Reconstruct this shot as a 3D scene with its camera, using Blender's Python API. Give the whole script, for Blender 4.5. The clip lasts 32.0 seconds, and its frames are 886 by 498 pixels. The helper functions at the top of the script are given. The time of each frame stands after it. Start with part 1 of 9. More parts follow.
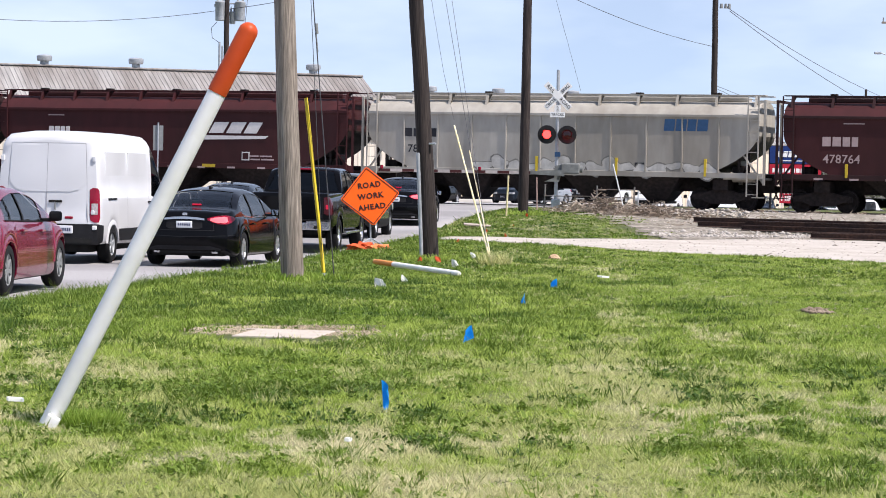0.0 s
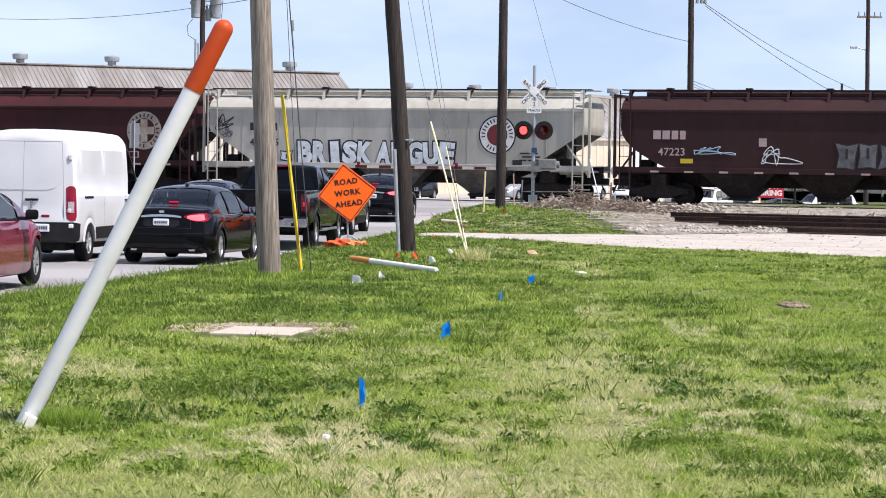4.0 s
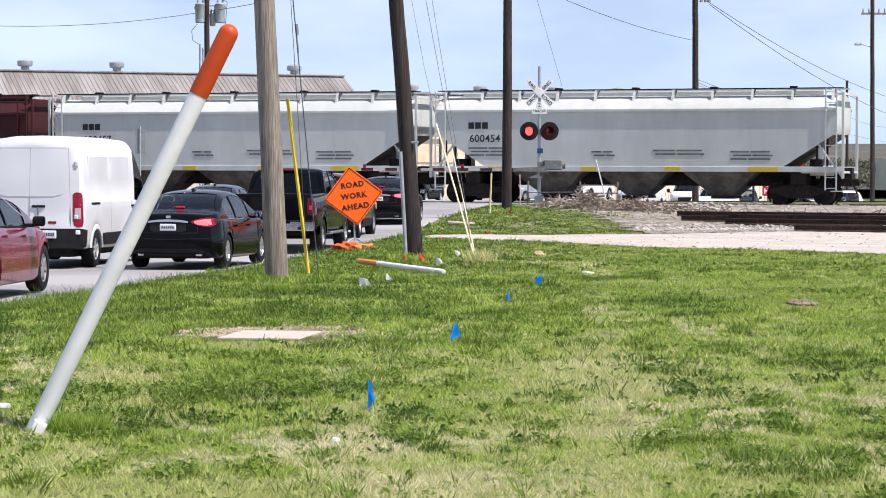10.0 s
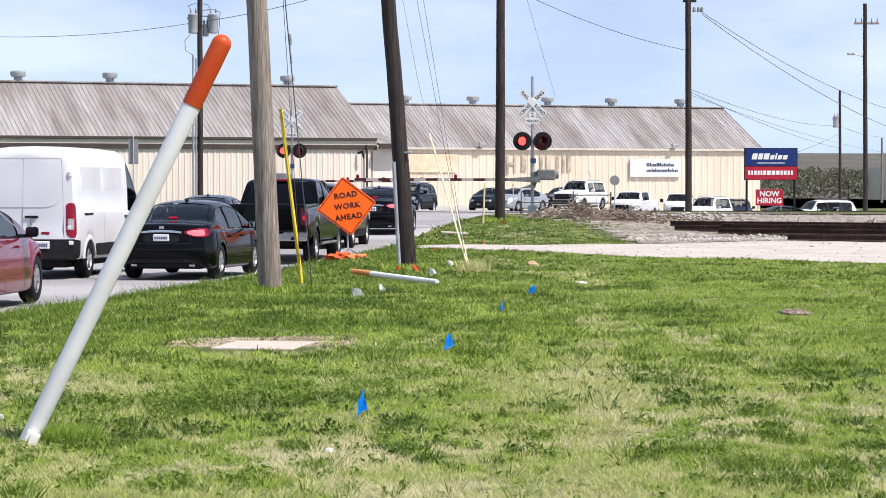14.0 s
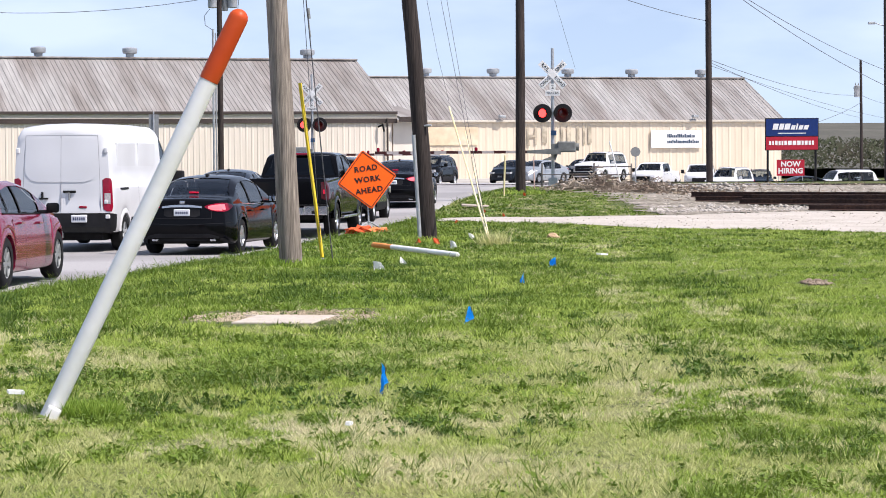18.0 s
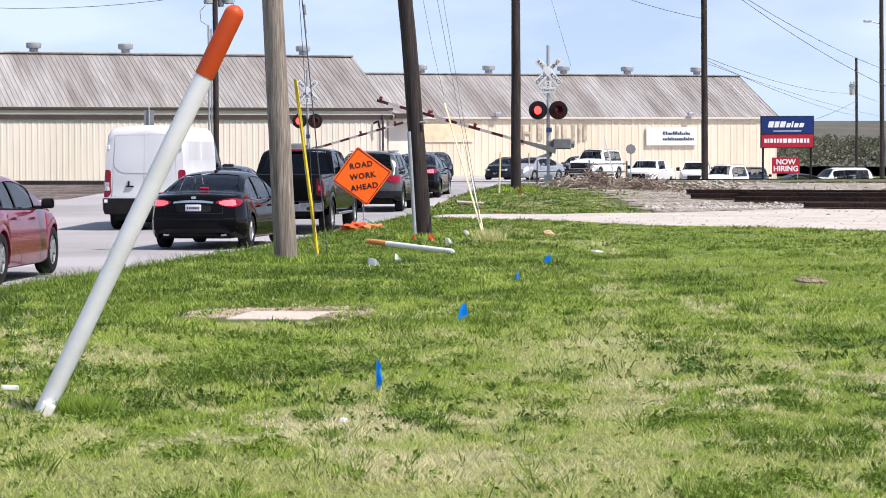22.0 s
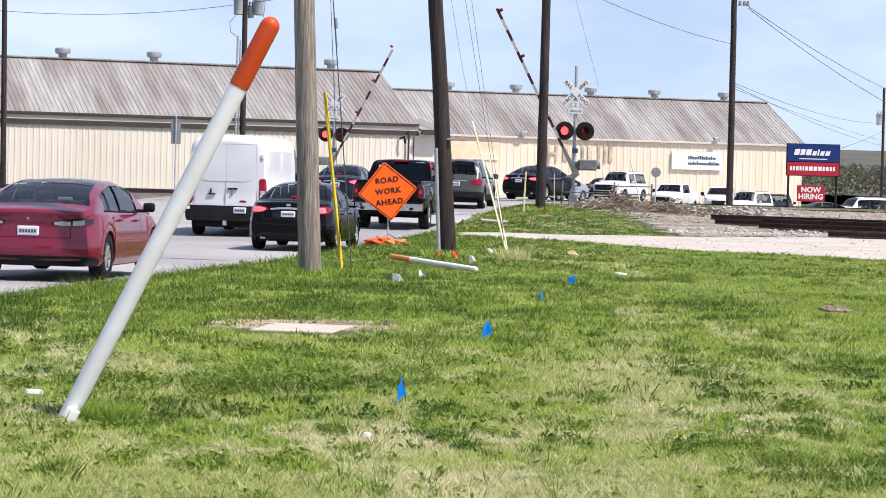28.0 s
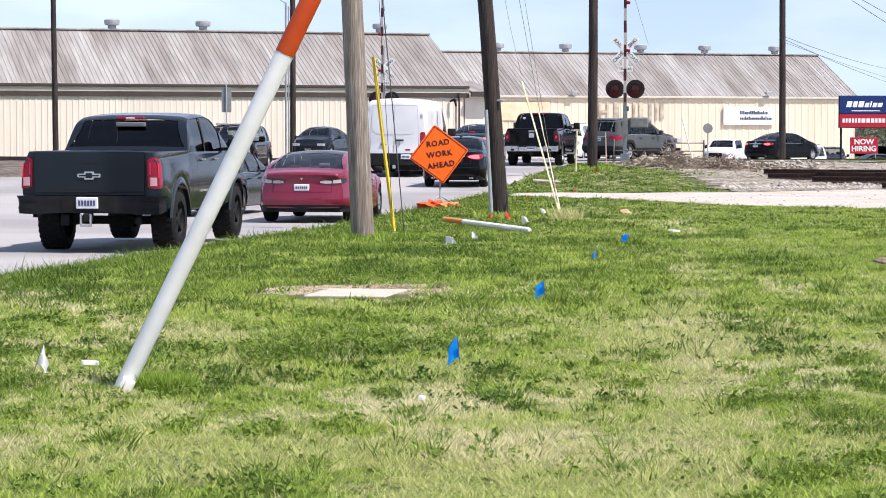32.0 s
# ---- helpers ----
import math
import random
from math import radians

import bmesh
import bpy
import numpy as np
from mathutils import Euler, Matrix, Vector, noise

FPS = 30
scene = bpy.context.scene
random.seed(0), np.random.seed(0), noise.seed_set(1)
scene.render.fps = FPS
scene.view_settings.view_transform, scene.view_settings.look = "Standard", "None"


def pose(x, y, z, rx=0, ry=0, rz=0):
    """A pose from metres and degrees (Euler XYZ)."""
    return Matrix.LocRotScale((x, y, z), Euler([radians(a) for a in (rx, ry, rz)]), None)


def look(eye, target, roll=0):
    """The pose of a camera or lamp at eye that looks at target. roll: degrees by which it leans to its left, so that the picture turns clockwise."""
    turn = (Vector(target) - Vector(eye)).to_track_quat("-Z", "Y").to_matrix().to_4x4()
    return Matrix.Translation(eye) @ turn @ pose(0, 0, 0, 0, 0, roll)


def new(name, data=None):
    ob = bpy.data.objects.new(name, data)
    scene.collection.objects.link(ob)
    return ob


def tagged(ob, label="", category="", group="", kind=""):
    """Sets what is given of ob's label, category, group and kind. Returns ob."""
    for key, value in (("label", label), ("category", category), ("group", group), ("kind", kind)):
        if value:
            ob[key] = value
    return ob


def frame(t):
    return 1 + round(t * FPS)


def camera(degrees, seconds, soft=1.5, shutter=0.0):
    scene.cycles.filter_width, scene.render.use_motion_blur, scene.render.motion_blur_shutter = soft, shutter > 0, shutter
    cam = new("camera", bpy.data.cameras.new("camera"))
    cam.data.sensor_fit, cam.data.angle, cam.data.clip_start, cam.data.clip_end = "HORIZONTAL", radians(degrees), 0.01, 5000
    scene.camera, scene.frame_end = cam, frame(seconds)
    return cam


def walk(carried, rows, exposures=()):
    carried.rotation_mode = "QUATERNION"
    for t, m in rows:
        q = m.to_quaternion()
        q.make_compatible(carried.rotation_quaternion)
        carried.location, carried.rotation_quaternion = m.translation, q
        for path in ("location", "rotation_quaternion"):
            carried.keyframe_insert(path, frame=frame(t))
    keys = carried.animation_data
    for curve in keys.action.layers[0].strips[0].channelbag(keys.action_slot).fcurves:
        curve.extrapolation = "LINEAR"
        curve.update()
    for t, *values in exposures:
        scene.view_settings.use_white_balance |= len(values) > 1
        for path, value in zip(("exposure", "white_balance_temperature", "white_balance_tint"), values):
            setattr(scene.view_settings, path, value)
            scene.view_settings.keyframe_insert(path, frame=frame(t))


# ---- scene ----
import itertools

from mathutils.bvhtree import BVHTree

# ---------------------------------------------------------------- camera
cam = camera(20.2, 32.0, soft=0.95)
EYE = (0.0, 0.0, 1.72)
CAMERA_TURNS = (
    (0, 88.190, -1.122, 0.525),
    (0.5, 88.288, -1.126, 0.445),
    (1, 88.276, -1.216, 0.497),
    (1.5, 88.246, -1.092, 0.634),
    (2, 88.234, -0.990, 0.740),
    (2.5, 88.192, -0.967, 0.704),
    (3, 88.180, -1.089, 0.484),
    (3.5, 88.160, -0.962, 0.212),
    (4, 88.113, -0.825, -0.005),
    (4.5, 88.070, -0.404, -0.148),
    (6.5, 88.329, 0.570, -0.229),
    (7, 88.353, 0.631, -0.187),
    (7.5, 88.321, 0.665, -0.144),
    (8, 88.257, 0.524, -0.062),
    (8.5, 88.180, 0.339, 0.049),
    (9, 88.151, 0.149, 0.126),
    (9.5, 88.137, -0.015, 0.153),
    (10, 88.155, -0.133, 0.131),
    (10.5, 88.228, -0.238, 0.049),
    (11, 88.261, -0.325, -0.006),
    (11.5, 88.280, -0.321, -0.026),
    (12, 88.301, -0.337, -0.030),
    (12.5, 88.323, -0.332, -0.010),
    (13, 88.360, -0.190, 0.005),
    (13.5, 88.399, -0.139, -0.001),
    (14, 88.388, -0.061, -0.025),
    (14.5, 88.338, -0.049, -0.024),
    (16.5, 87.733, 0.434, 0.303),
    (17, 87.645, 0.546, 0.375),
    (17.5, 87.670, 0.532, 0.416),
    (18, 87.764, 0.385, 0.455),
    (18.5, 87.854, 0.327, 0.479),
    (19, 87.861, 0.121, 0.510),
    (19.5, 87.796, 0.071, 0.501),
    (20, 87.693, -0.052, 0.443),
    (20.5, 87.662, -0.163, 0.360),
    (21, 87.670, -0.098, 0.334),
    (21.5, 87.674, 0.036, 0.331),
    (22, 87.688, 0.206, 0.349),
    (22.5, 87.722, 0.309, 0.310),
    (23, 87.823, 0.389, 0.157),
    (23.5, 87.961, 0.216, -0.111),
    (24, 88.076, -0.067, -0.393),
    (24.5, 88.155, -0.586, -0.627),
    (26.5, 88.287, -1.142, -0.212),
    (27, 88.187, -1.163, 0.211),
    (27.5, 88.101, -1.366, 0.607),
    (28, 88.077, -1.527, 0.913),
    (28.5, 88.077, -1.552, 1.114),
    (29, 88.003, -1.385, 1.289),
    (29.5, 87.824, -1.069, 1.511),
    (30, 87.654, -0.752, 1.758),
    (30.5, 87.549, -0.524, 1.968),
    (31, 87.470, -0.331, 2.076),
    (31.5, 87.349, -0.143, 2.095),
    (32, 87.190, -0.046, 2.097),
)

# small sway of the viewpoint, in metres to the right
SWAY = ((0, 0), (7, 0.006), (9, 0), (14.5, 0), (16.5, 0.015), (18.5, 0.015), (19.5, 0.002), (20.5, 0.002), (22, 0.016), (23, 0.016), (24, 0.004), (24.5, 0), (26.5, -0.023), (27, -0.023), (28, -0.02),
        (30, -0.017), (31, -0.008), (32, -0.003))
walk(cam, [(t, pose(EYE[0] + float(np.interp(t, [a for a, b in SWAY], [b for a, b in SWAY])), EYE[1], EYE[2], rx, ry, rz)) for t, rx, ry, rz in CAMERA_TURNS],
     exposures=((0, 0.59, 6400, 16), (28, 0.59, 6400, 16), (30, 0.67, 6400, 16), (32, 0.71, 6400, 16)))

# ---------------------------------------------------------------- world and sun
SUN_DIR = Vector((0.95, -0.50, 1.55)).normalized()
world = bpy.data.worlds.new("sky")
scene.world = world
world.use_nodes = True
nt = world.node_tree
sky = nt.nodes.new("ShaderNodeTexSky")
sky.sky_type = "NISHITA"
sky.sun_disc = False
sky.sun_elevation = math.asin(SUN_DIR.z)
sky.sun_rotation = math.atan2(SUN_DIR.x, SUN_DIR.y)
sky.air_density, sky.dust_density, sky.ozone_density = 1.0, 0.4, 2.0
nt.nodes["Background"].inputs[1].default_value = 0.093
coords = nt.nodes.new("ShaderNodeTexCoord")
stretch = nt.nodes.new("ShaderNodeMapping")
stretch.inputs["Scale"].default_value = (5, 5, 17)
puffs = nt.nodes.new("ShaderNodeTexNoise")
puffs.inputs["Scale"].default_value, puffs.inputs["Detail"].default_value = 1.6, 5
ramp = nt.nodes.new("ShaderNodeMapRange")
ramp.inputs["From Min"].default_value, ramp.inputs["From Max"].default_value = 0.38, 0.68
ramp.inputs["To Min"].default_value, ramp.inputs["To Max"].default_value = 0.36, 0.72
veil = nt.nodes.new("ShaderNodeMix")
veil.data_type = "RGBA"
veil.inputs["B"].default_value = (6.7, 7.8, 9.3, 1)
nt.links.new(coords.outputs["Generated"], stretch.inputs["Vector"])
nt.links.new(stretch.outputs["Vector"], puffs.inputs["Vector"])
nt.links.new(puffs.outputs["Fac"], ramp.inputs["Value"])
height = nt.nodes.new("ShaderNodeSeparateXYZ")
thin = nt.nodes.new("ShaderNodeMapRange")
thin.inputs["From Min"].default_value, thin.inputs["From Max"].default_value = 0.12, 0.75
thin.inputs["To Min"].default_value, thin.inputs["To Max"].default_value = 1.0, 0.3
haze = nt.nodes.new("ShaderNodeMath")
haze.operation = "MULTIPLY"
nt.links.new(coords.outputs["Generated"], height.inputs[0])
nt.links.new(height.outputs["Z"], thin.inputs["Value"])
nt.links.new(ramp.outputs["Result"], haze.inputs[0])
nt.links.new(thin.outputs["Result"], haze.inputs[1])
nt.links.new(haze.outputs[0], veil.inputs["Factor"])
lift = nt.nodes.new("ShaderNodeMapping")
lift.inputs["Location"].default_value, lift.inputs["Scale"].default_value = (0, 0, 0.10), (1, 1, 1.6)
nt.links.new(coords.outputs["Generated"], lift.inputs["Vector"])
nt.links.new(lift.outputs["Vector"], sky.inputs["Vector"])
nt.links.new(sky.outputs["Color"], veil.inputs["A"])
nt.links.new(veil.outputs["Result"], nt.nodes["Background"].inputs[0])
sun = new("sun", bpy.data.lights.new("sun", "SUN"))
sun.data.energy, sun.data.angle, sun.data.color = 4.35, radians(0.6), (1.0, 0.945, 0.86)
sun.matrix_world = look((30, -10, 60), Vector((30, -10, 60)) - SUN_DIR)


# ---------------------------------------------------------------- materials
def material(name, color, rough=0.6, metal=0.0, vary=0.12, grain=8.0, bump=0.1, second=None, patch=0.6, coat=0.0, per_object=0.0, detail=6.0,
             stretch_by=(1, 1, 1), patch_edge=(0.35, 0.65), spec=0.22):
    """Base colour with fine grain and broad patches, at real-world size (object space)."""
    m = bpy.data.materials.new(name)
    m.use_nodes = True
    t = m.node_tree
    b = t.nodes["Principled BSDF"]
    b.inputs["Roughness"].default_value, b.inputs["Metallic"].default_value = rough, metal
    b.inputs["Coat Weight"].default_value, b.inputs["Coat Roughness"].default_value = coat, 0.04
    b.inputs["Specular IOR Level"].default_value = spec
    tc = t.nodes.new("ShaderNodeTexCoord")
    mp = t.nodes.new("ShaderNodeMapping")
    mp.inputs["Scale"].default_value = stretch_by
    t.links.new(tc.outputs["Object"], mp.inputs["Vector"])
    fine, broad = t.nodes.new("ShaderNodeTexNoise"), t.nodes.new("ShaderNodeTexNoise")
    fine.inputs["Scale"].default_value, fine.inputs["Detail"].default_value = grain, detail
    broad.inputs["Scale"].default_value, broad.inputs["Detail"].default_value = patch, 4
    t.links.new(mp.outputs["Vector"], fine.inputs["Vector"])
    t.links.new(mp.outputs["Vector"], broad.inputs["Vector"])
    edge = t.nodes.new("ShaderNodeMapRange")
    edge.inputs["From Min"].default_value, edge.inputs["From Max"].default_value = patch_edge
    t.links.new(broad.outputs["Fac"], edge.inputs["Value"])
    mix = t.nodes.new("ShaderNodeMix")
    mix.data_type = "RGBA"
    mix.inputs["A"].default_value = (*color, 1)
    mix.inputs["B"].default_value = (*(second or [c * (1 - vary) for c in color]), 1)
    t.links.new(edge.outputs["Result"], mix.inputs["Factor"])
    hsv = t.nodes.new("ShaderNodeHueSaturation")
    span = t.nodes.new("ShaderNodeMapRange")
    span.inputs["From Min"].default_value, span.inputs["From Max"].default_value = 0.3, 0.7
    span.inputs["To Min"].default_value, span.inputs["To Max"].default_value = 1 - vary, 1 + vary
    t.links.new(fine.outputs["Fac"], span.inputs["Value"])
    value = span.outputs["Result"]
    if per_object:
        info = t.nodes.new("ShaderNodeObjectInfo")
        more = t.nodes.new("ShaderNodeMath")
        more.operation = "MULTIPLY_ADD"
        t.links.new(info.outputs["Random"], more.inputs[0])
        more.inputs[1].default_value, more.inputs[2].default_value = per_object, 1 - per_object / 2
        both = t.nodes.new("ShaderNodeMath")
        both.operation = "MULTIPLY"
        t.links.new(value, both.inputs[0])
        t.links.new(more.outputs[0], both.inputs[1])
        value = both.outputs[0]
    t.links.new(value, hsv.inputs["Value"])
    t.links.new(mix.outputs["Result"], hsv.inputs["Color"])
    t.links.new(hsv.outputs["Color"], b.inputs["Base Color"])
    if bump:
        bp = t.nodes.new("ShaderNodeBump")
        bp.inputs["Strength"].default_value, bp.inputs["Distance"].default_value = bump, 0.02
        t.links.new(fine.outputs["Fac"], bp.inputs["Height"])
        t.links.new(bp.outputs["Normal"], b.inputs["Normal"])
    return m


def glow(name, color, strength):
    m = material(name, color, 0.3, vary=0.03, bump=0)
    b = m.node_tree.nodes["Principled BSDF"]
    b.inputs["Emission Color"].default_value, b.inputs["Emission Strength"].default_value = (*color, 1), strength
    return m


def island_material(name, colors, rough=0.7, patch=0.5, spec=0.25, through_light=0.0, dry_edge=(0.44, 0.62)):
    """Blades or chips: each island its own shade between the first two colours, with broad patches of the third."""
    m = bpy.data.materials.new(name)
    m.use_nodes = True
    t = m.node_tree
    b = t.nodes["Principled BSDF"]
    b.inputs["Roughness"].default_value = rough
    b.inputs["Specular IOR Level"].default_value = spec
    geo = t.nodes.new("ShaderNodeNewGeometry")
    tc = t.nodes.new("ShaderNodeTexCoord")
    broad = t.nodes.new("ShaderNodeTexNoise")
    broad.inputs["Scale"].default_value, broad.inputs["Detail"].default_value = patch, 5
    t.links.new(tc.outputs["Object"], broad.inputs["Vector"])
    one, two = t.nodes.new("ShaderNodeMix"), t.nodes.new("ShaderNodeMix")
    for n in (one, two):
        n.data_type = "RGBA"
    one.inputs["A"].default_value, one.inputs["B"].default_value = (*colors[0], 1), (*colors[1], 1)
    two.inputs["B"].default_value = (*colors[2], 1)
    t.links.new(geo.outputs["Random Per Island"], one.inputs["Factor"])
    edge = t.nodes.new("ShaderNodeMapRange")
    edge.inputs["From Min"].default_value, edge.inputs["From Max"].default_value = dry_edge
    jit = t.nodes.new("ShaderNodeMath")
    jit.operation = "MULTIPLY_ADD"
    jit.inputs[1].default_value = 0.16
    t.links.new(geo.outputs["Random Per Island"], jit.inputs[0])
    t.links.new(broad.outputs["Fac"], jit.inputs[2])
    t.links.new(jit.outputs[0], edge.inputs["Value"])
    t.links.new(edge.outputs["Result"], two.inputs["Factor"])
    t.links.new(one.outputs["Result"], two.inputs["A"])
    t.links.new(two.outputs["Result"], b.inputs["Base Color"])
    if through_light:
        tr = t.nodes.new("ShaderNodeBsdfTranslucent")
        mx = t.nodes.new("ShaderNodeMixShader")
        mx.inputs[0].default_value = through_light
        t.links.new(two.outputs["Result"], tr.inputs["Color"])
        t.links.new(b.outputs[0], mx.inputs[1])
        t.links.new(tr.outputs[0], mx.inputs[2])
        t.links.new(mx.outputs[0], t.nodes["Material Output"].inputs["Surface"])
    return m


def glass(name, tint):
    """A tinted pane: what lies behind shows through the tint, and the sky mirrors in it."""
    m = bpy.data.materials.new(name)
    m.use_nodes = True
    t = m.node_tree
    t.nodes.remove(t.nodes["Principled BSDF"])
    clear, gloss, both, edge = t.nodes.new("ShaderNodeBsdfTransparent"), t.nodes.new("ShaderNodeBsdfGlossy"), t.nodes.new("ShaderNodeMixShader"), t.nodes.new("ShaderNodeFresnel")
    clear.inputs["Color"].default_value, gloss.inputs["Roughness"].default_value, edge.inputs["IOR"].default_value = (*tint, 1), 0.04, 1.5
    t.links.new(edge.outputs[0], both.inputs[0])
    t.links.new(clear.outputs[0], both.inputs[1])
    t.links.new(gloss.outputs[0], both.inputs[2])
    t.links.new(both.outputs[0], t.nodes["Material Output"].inputs["Surface"])
    return m


SOIL = material("lawn_soil", (0.060, 0.088, 0.020), 0.95, vary=0.35, grain=22, second=(0.115, 0.115, 0.045), patch=0.5, bump=0.5)
ASPHALT = material("worn_asphalt", (0.36, 0.345, 0.345), 0.85, vary=0.12, grain=26, second=(0.265, 0.255, 0.255), patch=0.11, patch_edge=(0.42, 0.58), bump=0.25)
CALICHE = material("caliche_gravel", (0.50, 0.455, 0.41), 0.95, vary=0.2, grain=18, second=(0.42, 0.375, 0.325), patch=0.7, bump=0.5)
LOT = material("lot_concrete", (0.44, 0.42, 0.39), 0.9, vary=0.12, grain=6, second=(0.36, 0.33, 0.30), patch=0.15)
BALLAST = material("ballast", (0.23, 0.20, 0.18), 0.95, vary=0.5, grain=14, second=(0.15, 0.125, 0.11), patch=1.2, bump=1.0)
CONCRETE = material("concrete", (0.42, 0.36, 0.30), 0.9, vary=0.22, grain=24, second=(0.31, 0.26, 0.215), patch=3)
POLE_WOOD = material("weathered_pole", (0.30, 0.255, 0.215), 0.9, vary=0.40, grain=7, second=(0.185, 0.155, 0.13), patch=2.5, bump=0.6, stretch_by=(9, 9, 0.5))
POLE_DARK = material("creosoted_pole", (0.055, 0.043, 0.039), 0.85, vary=0.42, grain=7, second=(0.028, 0.022, 0.021), patch=2.0, bump=0.6, stretch_by=(9, 9, 0.5))
WHITE_PVC = material("white_plastic", (0.90, 0.88, 0.885), 0.45, vary=0.03, grain=14, second=(0.82, 0.81, 0.78), patch=2.5, bump=0.03)
WHITE_PVC.node_tree.nodes["Principled BSDF"].inputs["Subsurface Weight"].default_value = 0.35
WHITE_PVC.node_tree.nodes["Principled BSDF"].inputs["Subsurface Radius"].default_value = (0.05, 0.05, 0.05)
WHITE_PVC.node_tree.nodes["Principled BSDF"].inputs["Subsurface Scale"].default_value = 1.0
ORANGE_PVC = material("orange_plastic", (0.50, 0.058, 0.012), 0.45, vary=0.06, grain=9, second=(0.57, 0.082, 0.018), patch=3, bump=0.03)
FADED_ORANGE = material("faded_orange_plastic", (0.74, 0.26, 0.055), 0.5, vary=0.1, grain=9, second=(0.80, 0.34, 0.09), patch=3, bump=0.03)
SIGN_ORANGE = material("fluorescent_orange", (1.0, 0.125, 0.006), 0.6, vary=0.03, grain=9, second=(0.97, 0.12, 0.005), patch=2, bump=0.02)
BLACK = material("black_paint", (0.02, 0.02, 0.02), 0.5, vary=0.2, bump=0.02)
RUBBER = material("tyre_rubber", (0.013, 0.013, 0.014), 0.85, vary=0.25, grain=20)
STEEL = material("galvanised_steel", (0.46, 0.48, 0.50), 0.5, 0.35, vary=0.14, grain=12, second=(0.34, 0.36, 0.38), patch=2)
ALUMINIUM = material("alloy", (0.6, 0.6, 0.62), 0.3, 0.85, vary=0.06, bump=0)
CHROME = material("chrome", (0.55, 0.55, 0.57), 0.25, 0.85, vary=0.03, bump=0)
RUST = material("rusty_rail", (0.036, 0.023, 0.020), 0.8, vary=0.4, grain=14, second=(0.065, 0.036, 0.027), patch=2.5, bump=0.4)
RAIL_HEAD = material("worn_rail", (0.13, 0.10, 0.09), 0.45, 0.6, vary=0.3, grain=10)
YELLOW = material("yellow_plastic", (0.83, 0.60, 0.03), 0.5, vary=0.1, grain=6, second=(0.76, 0.55, 0.06), patch=2)
PALE_YELLOW = material("faded_yellow_plastic", (0.72, 0.60, 0.28), 0.55, vary=0.14, grain=6, second=(0.78, 0.70, 0.48), patch=1.5)
WIRE = material("wire", (0.10, 0.10, 0.11), 0.6, 0.3, vary=0.1, bump=0)
PRIVACY_GLASS = glass("privacy_glass", (0.025, 0.028, 0.034))
CAR_GLASS = glass("car_glass", (0.58, 0.62, 0.63))
LENS_RED = material("tail_lamp_red", (0.25, 0.004, 0.022), 0.15, vary=0.1, bump=0, coat=0.3)
LAMP_RED = glow("lit_tail_lamp", (0.60, 0.015, 0.045), 0.16)
LENS_CLEAR = material("clear_lamp", (0.42, 0.42, 0.44), 0.12, vary=0.08, bump=0, coat=0.5)
PLATE_WHITE = material("plate_white", (0.72, 0.73, 0.76), 0.5, vary=0.06, bump=0)
PLATE_BARS = material("plate_bars", (0.09, 0.10, 0.16), 0.6, vary=0.2, bump=0)
TRIM = material("black_trim", (0.018, 0.018, 0.020), 0.6, vary=0.2, bump=0.05, spec=0.12)
UNDERSIDE = material("underbody", (0.015, 0.015, 0.015), 0.9, vary=0.3)
SIGN_WHITE = material("sign_white", (0.80, 0.80, 0.79), 0.5, vary=0.05, second=(0.72, 0.72, 0.71))
SIGN_GREY = material("sign_back_grey", (0.25, 0.26, 0.26), 0.6, 0.2, vary=0.1)
SIGNAL_BLACK = material("signal_black", (0.018, 0.017, 0.018), 0.55, vary=0.2)
LENS_DARK = material("unlit_red_lens", (0.09, 0.008, 0.008), 0.2, vary=0.1, bump=0, coat=0.5)
LENS_LIT = glow("lit_red_lens", (1.0, 0.035, 0.03), 4.0)
GATE_WHITE = material("faded_gate_white", (0.46, 0.41, 0.39), 0.6, vary=0.15)
GATE_RED = material("gate_red", (0.065, 0.02, 0.02), 0.6, vary=0.15)
FLAG_BLUE = island_material("flag_blue", ((0.012, 0.42, 0.98), (0.012, 0.45, 0.98), (0.02, 0.48, 0.98)), 0.6, through_light=0.5)
FLAG_WHITE = island_material("flag_white", ((0.92, 0.93, 0.92), (0.90, 0.91, 0.90), (0.94, 0.94, 0.93)), 0.6, through_light=0.4)
FLAG_ORANGE = material("flag_orange", (0.86, 0.14, 0.05), 0.6, vary=0.1)


# ---------------------------------------------------------------- mesh helpers
def part(name, bm, mat, parent=None, label="", smooth=None, m=None):
    """Links a bmesh as one mesh object, under a thing or a part."""
    me = bpy.data.meshes.new(name)
    bm.normal_update()
    bm.to_mesh(me)
    bm.free()
    if smooth is not None:
        me.shade_smooth()
        if smooth:
            me.set_sharp_from_angle(angle=radians(smooth))
    for one in mat if isinstance(mat, (list, tuple)) else [mat]:
        me.materials.append(one)
    ob = new(name, me)
    if parent:
        ob.parent = parent
    if m is not None:
        ob.matrix_basis = m
    if label:
        tagged(ob, label)
    return ob


def thing(name, m, label, category, group=""):
    ob = new(name)
    ob.matrix_basis = m
    ob.empty_display_size = 0.2
    return tagged(ob, label, category, group)


